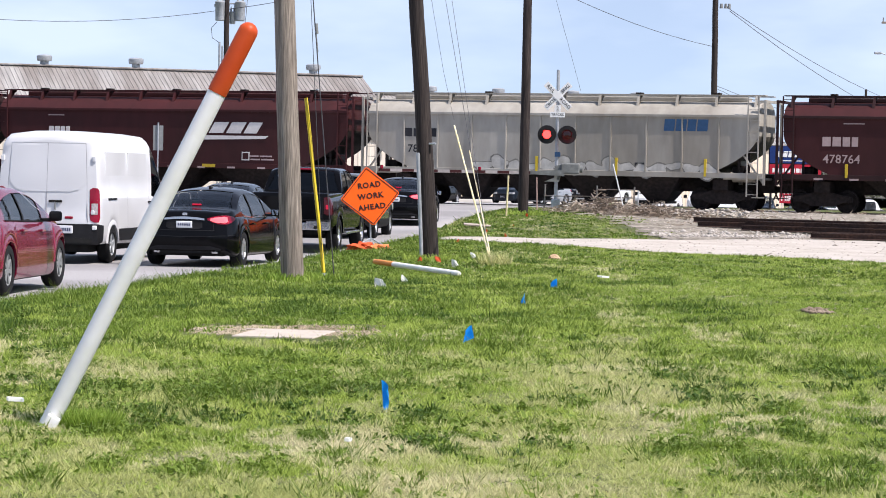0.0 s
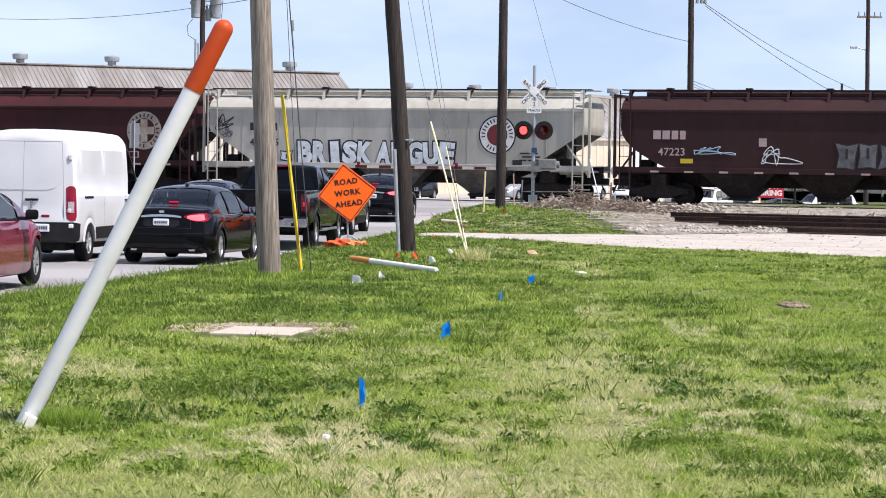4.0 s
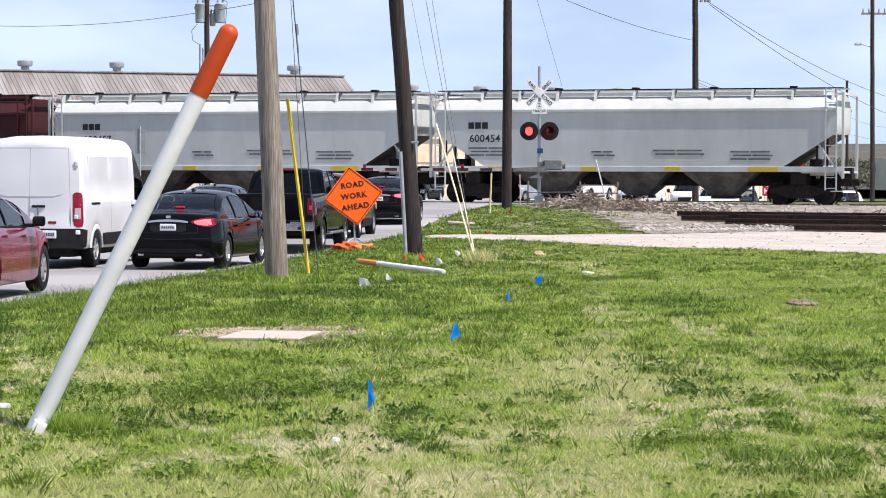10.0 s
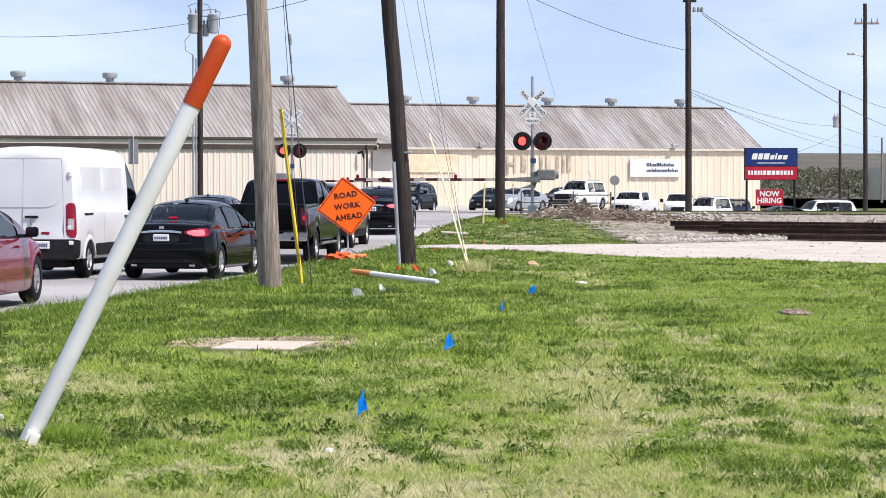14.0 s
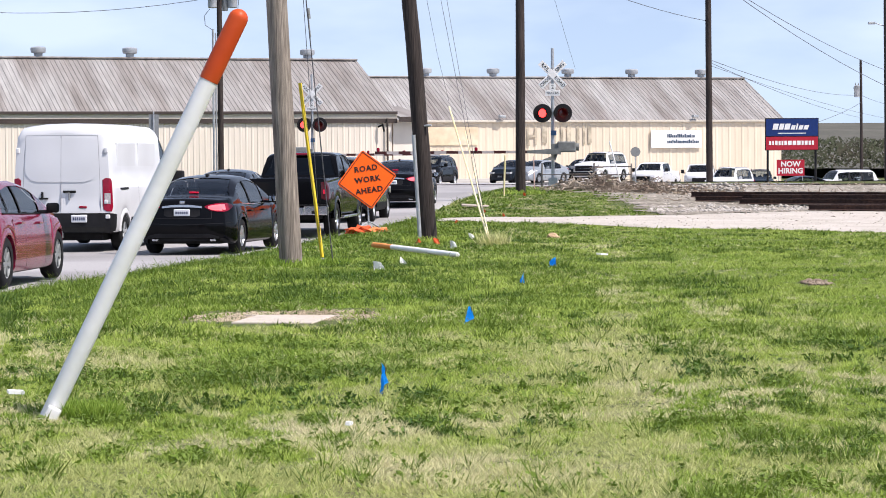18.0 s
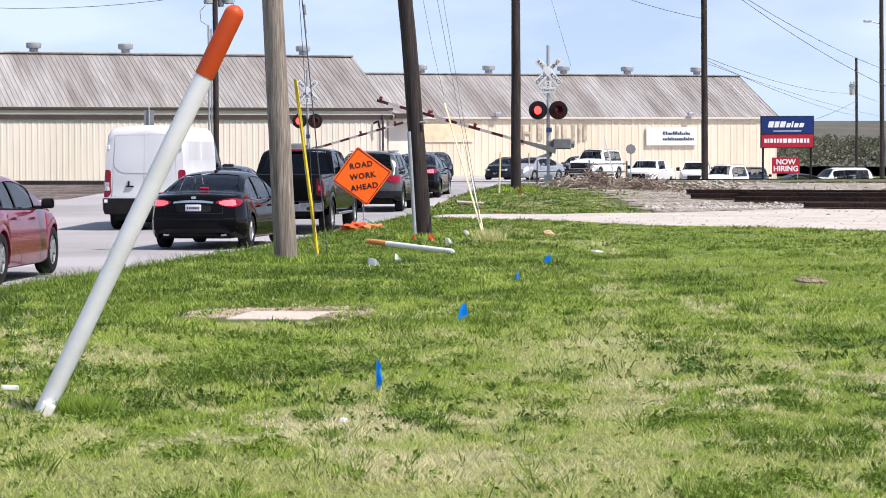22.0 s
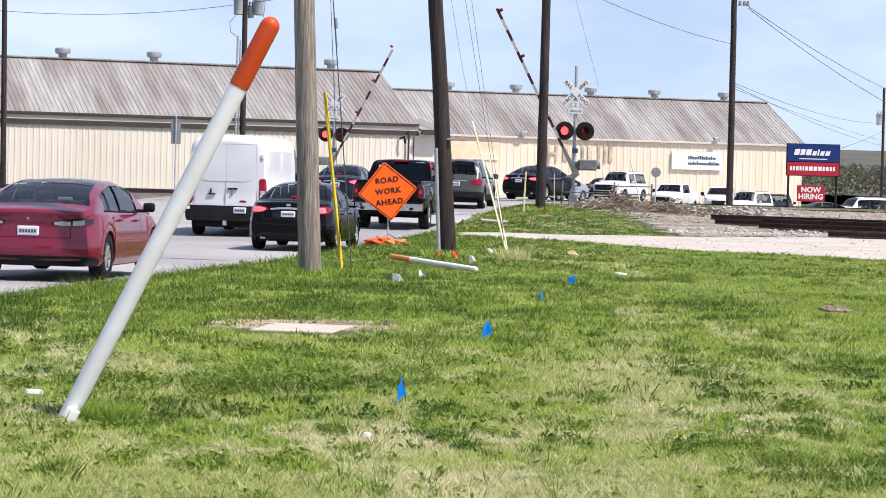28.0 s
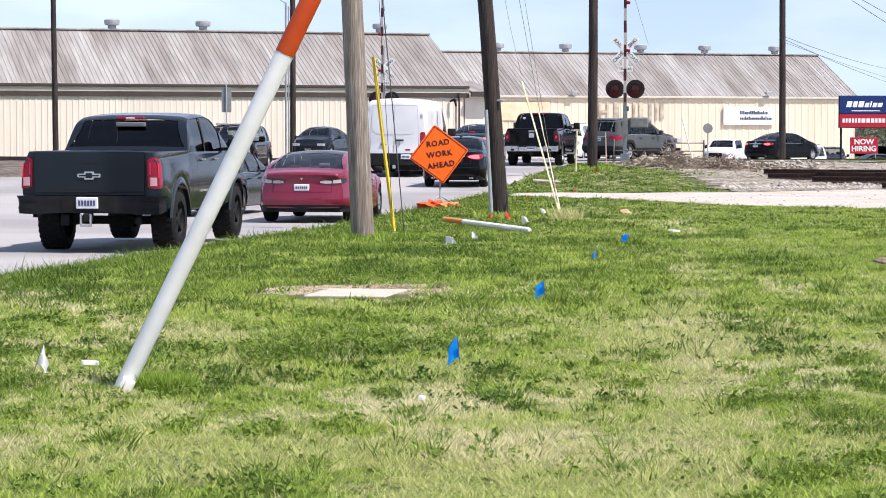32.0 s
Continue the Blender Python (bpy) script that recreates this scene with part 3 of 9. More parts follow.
# company board, ghost lettering and lamps on the cream wall (in the wall's own plane)
part("company_board", box(27.9, -0.20, 1.9, 32.1, -0.1, 3.25, 0.02), SIGN_WHITE, far_shed, "white company board with blue lettering drawn as bars")
BLUE_INK = material("blue_lettering", (0.05, 0.08, 0.13), 0.6, vary=0.1, bump=0)
for row, (x0, x1) in enumerate(((29.25, 31.4), (29.25, 31.8))):
    x = x0
    rng = random.Random(row + 3)
    while x < x1:
        w = rng.uniform(0.07, 0.14)
        h = rng.choice((0.17, 0.17, 0.26))
        part("letter_bar", box(x, -0.225, 2.70 - row * 0.42, x + w, -0.202, 2.70 - row * 0.42 + h), BLUE_INK, far_shed)
        x += w + 0.045
for i, (x, w) in enumerate(((17.9, 0.35), (18.5, 0.3), (19.1, 0.7), (19.9, 0.5), (20.6, 0.35), (21.1, 0.6), (21.9, 0.35), (22.4, 0.3), (22.8, 0.5))):
    part("ghost_letter", box(x, -0.085, 2.1 + 0.1 * (i % 3), x + w * 0.55, -0.074, 3.55), GHOST, far_shed, "faded painted letter, mostly worn away")
part("ghost_letter", box(18.08, -0.086, 2.75, 18.5, -0.074, 2.95), GHOST, far_shed)
part("rust_stain_panel", box(7.2, -0.084, 2.2, 14.0, -0.073, 3.55), RUST_STAIN, far_shed, "rust-stained wall sheets")
for x in (15.7, 31.4):
    bm = box(x - 0.1, -0.5, 4.2, x + 0.35, -0.1, 4.4, 0.03)
    rod((x, -0.1, 4.1), (x, -0.4, 4.25), 0.03, bm=bm)
    part("wall_lamp", bm, STEEL, far_shed)
part("wall_bracket", rod((48.6, -0.1, 3.35), (48.85, -0.4, 3.5), 0.06, bm=rod((48.8, -0.4, 3.5), (48.9, -0.4, 3.05), 0.06)), TRIM, near_shed)

# ---------------------------------------------------------------- poles and lines
def utility_pole(base, top, r0, r1, mat, label, sink=0.3, height=None):
    b, t = Vector(base), Vector(top)
    d = (t - b).normalized()
    full = height or (t - b).length + 2.5
    ob = thing("utility_pole", Matrix.Translation(b), label, "utility pole", "wooden utility poles")
    bm = rod(-d * sink, d * full, r0, r1, 16, rings=14, bend=0.02)
    part("shaft", bm, mat, ob, smooth=50)
    return ob, b, d


pole_1, p1b, p1d = utility_pole((-2.27, 33, 0.20), (-2.46, 33, 4.07), 0.155, 0.115, POLE_WOOD, "weathered grey-brown wooden utility pole in the grass", height=9)
pole_2, p2b, p2d = utility_pole((-0.60, 45, 0.08), (-0.97, 45, 4.93), 0.158, 0.11, POLE_DARK, "dark leaning wooden utility pole in the grass", height=9)
pole_3, p3b, p3d = utility_pole((1.87, 80, 0.42), (1.88, 80, 7.44), 0.165, 0.125, POLE_DARK, "dark creosoted utility pole beside the crossing", height=10)
pole_4, p4b, p4d = utility_pole((11.51, 116, 0.1), (11.45, 116, 10.04), 0.16, 0.13, POLE_DARK, "dark utility pole with a short crossarm beyond the tracks", height=11.5)
pole_5, p5b, p5d = utility_pole((-12.62, 130, 0.0), (-12.63, 130, 10.96), 0.16, 0.13, POLE_DARK, "dark utility pole carrying two grey transformers", height=12.5)
pole_6, p6b, p6d = utility_pole((25.55, 150, -0.3), (25.45, 150, 12.0), 0.15, 0.12, POLE_DARK, "utility pole with a crossarm and a street light", height=12.6)
pole_7, p7b, p7d = utility_pole((35.23, 220, -0.3), (35.15, 220, 9.57), 0.14, 0.11, POLE_DARK, "far dark utility pole with a grey transformer", height=9.9)
pole_8, p8b, p8d = utility_pole((-23.19, 120, 0.0), (-23.3, 120, 10), 0.15, 0.12, POLE_DARK, "dark utility pole near the warehouse", height=11)
pole_9, p9b, p9d = utility_pole((44.2, 250, -0.3), (44.2, 250, 6), 0.12, 0.1, POLE_WOOD, "far slender utility pole", height=6.2)


def transformer(parent, x, y, z, size=1.0):
    bm = lathe([(0.22 * size, 0), (0.25 * size, 0.03), (0.265 * size, 0.90 * size), (0.28 * size, 0.92 * size), (0.28 * size, 0.98 * size), (0.16 * size, 1.05 * size), (0.0001, 1.06 * size)], 16)
    bmesh.ops.translate(bm, vec=(x, y, z), verts=bm.verts)
    can = part("transformer", bm, STEEL, parent, "grey transformer can", smooth=40)
    for k in (-1, 1):
        part("bushing", lathe([(0.045, 0), (0.06, 0.04), (0.04, 0.08), (0.055, 0.13), (0.03, 0.2), (0.02, 0.28)], 8, m=Matrix.Translation((x + 0.13 * k * size, y, z + 1.0 * size))), SIGN_GREY, can, "ribbed insulator")
        part("lifting_lug", box(x + 0.24 * k * size, y - 0.04, z + 0.72 * size, x + 0.31 * k * size, y + 0.04, z + 0.86 * size, 0.01), STEEL, can)


transformer(pole_5, -0.36, 0, 9.3)
transformer(pole_5, 0.68, 0, 9.3)
transformer(pole_5, 0.28, 0.12, 9.15, 0.62)
for line in (((-0.5, -0.05, 10.55), (-0.62, -0.05, 10.72), (-0.3, -0.05, 10.85), (0.0, -0.05, 10.8)), ((0.55, -0.05, 10.55), (0.4, -0.05, 10.8), (0.0, -0.05, 10.85)), ((0.82, -0.05, 10.5), (1.05, -0.05, 10.4), (1.0, -0.05, 9.6), (0.95, -0.05, 9.2)),
             ((-0.5, -0.05, 9.25), (-0.8, -0.05, 8.9), (-0.75, -0.05, 8.4), (-0.36, -0.05, 8.15))):
    bm = bmesh.new()
    for p, q in zip(line, line[1:]):
        rod(p, q, 0.016, sides=5, bm=bm)
    part("jumper_wire", bm, WIRE, pole_5)
part("cross_bracket", rod((-0.4, 0, 10.2), (0.7, 0, 10.2), 0.04, bm=rod((0.0, 0, 10.5), (0.75, 0, 10.55), 0.03)), STEEL, pole_5)
part("riser_conduit", rod((-0.36, -0.05, 0), (-0.36, -0.05, 8.2), 0.055, bm=rod((-0.22, -0.05, 0), (-0.22, -0.05, 8.0), 0.04)), STEEL, pole_5, "grey conduit pipes")
transformer(pole_7, -0.42, 0, 6.6)
part("crossarm", box(-0.75, -0.06, 11.35, 0.75, 0.06, 11.47, 0.01), POLE_WOOD, pole_6)
for k in (-0.65, -0.3, 0.3, 0.65):
    part("insulator", rod((k, 0, 11.47), (k, 0, 11.72), 0.05, 0.03), SIGN_GREY, pole_6)
lamp_arm = part("lamp_arm", rod((0, 0, 9.35), (-0.8, 0, 9.6), 0.035), STEEL, pole_6)
part("lamp_head", box(-1.15, -0.12, 9.5, -0.7, 0.12, 9.66, 0.05), STEEL, pole_6, "small street light head")
part("crossarm", box(-0.3, -0.06, 9.85, 0.32, 0.06, 9.97, 0.01), POLE_DARK, pole_4)
for k in (0.22, 0.42, 0.58):
    part("insulator", rod((k, 0, 9.4), (k, 0, 9.62), 0.09, 0.06), SIGN_GREY, pole_4)
part("riser_guard", rod((-0.17, -0.12, 0.1), (-0.27, -0.12, 1.95), 0.035), STEEL, pole_2, "grey conduit strapped to the pole")
part("climbing_bolt", rod((-0.28, 0, 2.1), (0.05, -0.16, 2.12), 0.02), STEEL, pole_2)


def cable(points, size, name="overhead_line", label="thin dark overhead line between the poles", sag=0.0, mat=WIRE):
    """A hanging wire from point to point."""
    r = size * 0.62
    bm = bmesh.new()
    line = []
    for p, q in zip(points, points[1:]):
        p, q = Vector(p), Vector(q)
        n = 10 if sag else 1
        line += [p.lerp(q, i / n) - Vector((0, 0, sag * 4 * (i / n) * (1 - i / n))) for i in range(n)]
    line.append(Vector(points[-1]))
    loops = []
    for i, c in enumerate(line):
        d = (line[min(i + 1, len(line) - 1)] - line[max(i - 1, 0)]).normalized()
        side = d.cross(Vector((0, 0, 1))).normalized()
        up = side.cross(d)
        loops.append([bm.verts.new(c + (side * math.cos(a) + up * math.sin(a)) * r) for a in [k * math.tau / 6 for k in range(6)]])
    for a, b in zip(loops, loops[1:]):
        for k in range(6):
            bm.faces.new((a[k], a[(k + 1) % 6], b[(k + 1) % 6], b[k]))
    return tagged(part(name, bm, mat), label, "cable", "overhead lines")


cable(((-27.44, 128.00, 9.26), (-12.63, 130.00, 9.90)), 0.025, sag=0.5)
cable(((-12.63, 130.00, 9.90), (-3.96, 120.00, 11.09)), 0.025, sag=0.2)
cable(((3.44, 105.00, 9.51), (11.34, 116.00, 7.73)), 0.02, sag=0.25)
cable(((11.96, 116.00, 9.57), (34.24, 185.00, 6.66)), 0.025, sag=0.6)
cable(((12.12, 116.00, 9.38), (29.62, 160.00, 4.72)), 0.025, sag=0.5)
cable(((11.61, 116.00, 5.89), (35.18, 220.00, 6.48), (42.58, 230.00, 5.78)), 0.02, sag=0.5)
cable(((11.61, 116.00, 5.76), (35.19, 220.00, 4.48)), 0.02, sag=0.3)
cable(((17.76, 125.00, 3.06), (35.18, 220.00, 5.83)), 0.02, sag=0.1)
cable(((-0.74, 46.50, 5.09), (-0.45, 46.50, 3.56), (-0.24, 46.50, 2.67)), 0.006, sag=0)
cable(((2.54, 75.00, 7.17), (4.00, 88.00, 4.63)), 0.008, sag=0)
cable(((11.61, 116.00, 5.63), (37.04, 200.00, 3.66)), 0.015, sag=0.4)


# guy wires of the two near poles, with plastic guards
def guy(anchor, guard_top, top, mat, r, label):
    a, g, t = Vector(anchor), Vector(guard_top), Vector(top)
    ob = thing("guy_wire", Matrix.Translation(a), label, "guy wire", "guy wires of the poles")
    part("strand", rod((0, 0, -0.2), t - a, 0.0045 if r else 0.008, sides=6), WIRE, ob, "thin steel strand")
    if r:
        part("guard", rod((g - a) * 0.03, g - a, r, sides=8), mat, ob, "plastic guard tube", smooth=40)
    part("anchor_eye", lathe([(0.03, -0.06), (0.045, 0), (0.03, 0.06)], 8), STEEL, ob)
    return ob


guy((-1.88, 33.5, 0.24), (-2.17, 33.5, 2.66), (-2.33, 33.2, 7.5), YELLOW, 0.024, "guy wire in a bright yellow guard tube")
g2 = guy((-1.72, 33.5, 0.16), (-1.86, 33.5, 1.83), (-2.2, 33.3, 5.2), YELLOW, 0, "bare steel guy wire with an insulator rod")
part("clamp", rod((-0.318, -0.01, 3.36), (-0.332, -0.012, 3.50), 0.024, sides=8), SIGN_GREY, g2, "cable clamp on the wire")
part("yoke", rod((-0.30, -0.03, 3.12), (-0.325, -0.012, 3.36), 0.007, sides=5, bm=rod((-0.30, 0.03, 3.12), (-0.325, -0.012, 3.36), 0.007, sides=5, bm=rod((-0.30, -0.03, 3.12), (-0.30, 0.03, 3.12), 0.007, sides=5))), SIGN_GREY, g2)
guy((0.50, 43, 0.02), (-0.23, 46, 2.55), (-0.66, 47.7, 4.0 + 2.1), PALE_YELLOW, 0.016, "guy wire in a sun-faded yellow guard tube")
guy((0.51, 43.1, 0.02), (0.06, 46, 2.09), (-0.5, 49.6, 4.65 + 1.4), PALE_YELLOW, 0.011, "guy wire in a sun-faded yellow guard tube")


# ---------------------------------------------------------------- markers and flags in the grass
def marker_post(m, length, r, label, split=0.835, cap=ORANGE_PVC):
    ob = thing("marker_post", m, label, "marker post", "plastic line markers")
    bm = lathe([(r * 0.8, -0.05), (r, 0.0), (r, length * split)], 24)
    part("post", bm, WHITE_PVC, ob, "white plastic tube", smooth=40)
    top = length - length * split
    prof = [(r * 1.04, length * split - 0.01), (r * 1.06, length * split + 0.01), (r * 1.06, length - r)]
    prof += [(r * 1.06 * math.cos(a), length - r + r * 1.06 * math.sin(a)) for a in (0.3, 0.6, 0.9, 1.2, 1.5)]
    part("cap", lathe(prof, 24), cap, ob, "orange domed cap", smooth=40)
    return ob


lean = Vector((-1.10 + 2.098, 0.0, 2.42 - 0.375))
big = marker_post(Matrix.Translation((-2.098, 12.5, 0.365)) @ lean.to_track_quat("Z", "Y").to_matrix().to_4x4(), lean.length + 0.03, 0.0475,
                  "white plastic marker post with an orange cap, leaning in the grass")
part("foot_strap", box(-0.075, -0.05, -0.03, -0.045, 0.02, 0.10, 0.008), WHITE_PVC, big)
part("foot_bolt", rod((-0.07, -0.03, 0.03), (0.07, -0.03, 0.035), 0.008), STEEL, big)
flat_dir = Vector((-1.40 + 0.09, 38.8 - 36.3, 0.06))
marker_post(Matrix.Translation((-0.09, 36.3, ground_z(-0.09, 36.3) + 0.05)) @ flat_dir.to_track_quat("Z", "Y").to_matrix().to_4x4(), flat_dir.length, 0.040,
            "white plastic marker post with an orange cap lying in the grass", split=0.76, cap=FADED_ORANGE)


def pin_flag(x, y, z, mat, colour, seed, size=0.075, turn=None, slim=1.0):
    rng = random.Random(seed)
    lean_x = rng.uniform(-12, 12)
    place = pose(x, y, z, rng.uniform(-14, 14), lean_x * 2.2, rng.uniform(-70, 70)) if turn is None else pose(x, y, z, 0, 6, turn)
    ob = thing("pin_flag", place, f"small {colour} plastic survey flag on a wire in the grass", "flag", "survey flags")
    part("stem", rod((0, 0, -0.08), (0, 0, 0.22), 0.0022, sides=5), WIRE, ob)
    bm = bmesh.new()
    nx, nz = 6, 5
    grid = [[bm.verts.new((size * 1.05 * slim * i / nx * (1 - 0.25 * (j / nz)), 0.02 * math.sin(4 * i / nx + seed + 0.6 * j), 0.22 - size * 1.25 * (1 - j / nz) - size * (0.2 + 0.25 * (seed % 4)) * (i / nx) ** 1.5 + 0.012 * math.sin(2.5 * j + seed)))
             for j in range(nz + 1)] for i in range(nx + 1)]
    for i in range(nx):
        for j in range(nz):
            bm.faces.new((grid[i][j], grid[i + 1][j], grid[i + 1][j + 1], grid[i][j + 1]))
    bmesh.ops.solidify(bm, geom=bm.faces[:], thickness=0.0015)
    return part("flag", bm, mat, ob, smooth=60)


BLUE_FLAGS = []
for k, (x, y) in enumerate(((0.10, 20), (-0.41, 14), (0.69, 27), (1.22, 32))):
    BLUE_FLAGS.append(pin_flag(x, y, ground_z(x, y) - (0.07 if k != 1 else 0.055), FLAG_BLUE, "blue", (1, 2, 3, 5)[k], (0.085, 0.09, 0.09, 0.095)[k], (175, 190, 200, 185)[k], (1.0, 0.85, 0.7, 1.0)[k]))
for k, (x, y) in enumerate(((-0.84, 33), (-1.03, 31), (-1.11, 31.1), (-0.18, 42), (0.17, 47), (-2.69, 13.15))):
    pin_flag(x, y, ground_z(x, y) - (0.03 if k == 5 else 0.08), FLAG_WHITE, "white", k + 10, 0.085 if k == 5 else 0.13)
for k, (x, y) in enumerate(((-0.87, 44), (-0.47, 44), (-0.21, 58), (1.29, 70), (0.55, 66), (1.9, 78), (0.95, 62))):
    pin_flag(x, y, ground_z(x, y) - 0.1, FLAG_ORANGE, "orange", k + 20, 0.13)


# ---------------------------------------------------------------- road work sign
sign = thing("road_work_sign", pose(-2.0, 53, 0.0, 0, 0, 4), "orange diamond ROAD WORK AHEAD sign on a steel stand", "road sign")
half = 0.645
def diamond(r, y0, y1, round_by=0.05):
    pts = []
    for k in range(4):
        a = k * math.pi / 2
        for d in (-0.6, 0, 0.6):
            c = Vector((math.cos(a), math.sin(a))) * (r - round_by * 1.4)
            pts.append((c.x + round_by * math.cos(a + d * 1.3), c.y + round_by * math.sin(a + d * 1.3)))
    return prism(pts, y0, y1)


face_pose = pose(-0.03, 0, 1.14, -7, -8, 3)
part("panel", diamond(half, -0.012, 0.0), SIGN_ORANGE, sign, "fluorescent orange panel", m=face_pose)
rim = bmesh.new()
for k in range(4):
    a0, a1 = k * math.pi / 2, (k + 1) * math.pi / 2
    r = half - 0.045
    p, q = Vector((r * math.cos(a0), -0.0145, r * math.sin(a0))), Vector((r * math.cos(a1), -0.0145, r * math.sin(a1)))
    rod(p, q, 0.009, sides=6, bm=rim)
part("border", rim, BLACK, sign, m=face_pose)
for words, z, w in (("ROAD", 0.235, 0.17), ("WORK", 0.0, 0.17), ("AHEAD", -0.235, 0.17)):
    part("lettering", lettering(words, w * 0.96, 0.004, pose(0.012, -0.016, z), 1.14, 0.0045), BLACK, sign, f"black word {words}", m=face_pose)
stand = rod((-0.03, 0.125, 1.6), (0.0, 0.0, 0.18), 0.018)
rod((-0.42, 0.045, 1.16), (0.36, 0.045, 1.12), 0.012, bm=stand)
part("mast", stand, STEEL, sign)
for dx, dy in ((-0.5, -0.35), (0.5, -0.35), (-0.45, 0.5), (0.45, 0.5)):
    part("leg", rod((0, 0.03, 0.25), (dx * 0.8, dy, 0.03), 0.014), STEEL, sign)
bag = thing("sandbag", pose(-2.12, 51.6, ground_z(-2.0, 51.6) + 0.01, 0, 0, 10), "orange sandbag holding down the sign stand", "sandbag")
bm = bmesh.new()
bmesh.ops.create_icosphere(bm, subdivisions=3, radius=0.25)
for v in bm.verts:
    v.co = Vector((v.co.x * 1.05, v.co.y * 0.7, v.co.z * 0.42)) * (1 + 0.75 * noise.noise(v.co * 7) + 0.3 * noise.noise(v.co * 16))
    v.co.z = max(v.co.z, -0.06) + 0.06
part("bag", bm, material("sandbag_orange", (0.72, 0.11, 0.035), 0.8, vary=0.2, grain=9, bump=0.3), bag, smooth=60)
bm = bmesh.new()
bmesh.ops.create_icosphere(bm, subdivisions=3, radius=0.21)
for v in bm.verts:
    v.co = Vector((v.co.x * 1.35, v.co.y * 0.7, v.co.z * 0.36)) * (1 + 0.8 * noise.noise(v.co * 8) + 0.3 * noise.noise(v.co * 18))
    v.co.z = max(v.co.z, -0.05) + 0.05
    v.co.x += 0.34
part("spilled_bag", bm, material("sandbag_pale", (0.80, 0.25, 0.09), 0.8, vary=0.2, grain=9, bump=0.3), bag, smooth=60)

# grey back of a small sign by the far roadside
back = thing("speed_sign", pose(-10.54, 85, road_z(85), 0, 0, 0), "grey back of a small roadside sign on a post", "road sign")
part("post", rod((0, 0, -0.2), (0, 0, 2.95), 0.025), STEEL, back)
part("panel", box(-0.17, 0.03, 2.0, 0.17, 0.036, 2.85, 0.002), SIGN_GREY, back)
disc = thing("round_sign", pose(9.72, 140, -0.2), "dark round sign back on a thin post", "road sign")
part("post", rod((0, 0, -0.2), (0, 0, 1.9), 0.03), STEEL, disc)
part("panel", lathe([(0.001, -0.01), (0.29, -0.01), (0.29, 0.01), (0.001, 0.01)], 8, "y", m=Matrix.Translation((0, -0.03, 1.85))), SIGN_GREY, disc)


# ---------------------------------------------------------------- level crossing signals
PLATE_BLUE = material("faded_blue_plate", (0.06, 0.13, 0.24), 0.5, vary=0.1, bump=0)

MECH_GREY = material("dull_grey_enamel", (0.20, 0.21, 0.205), 0.6, vary=0.18, grain=9, second=(0.13, 0.135, 0.13), patch=3, bump=0.05)


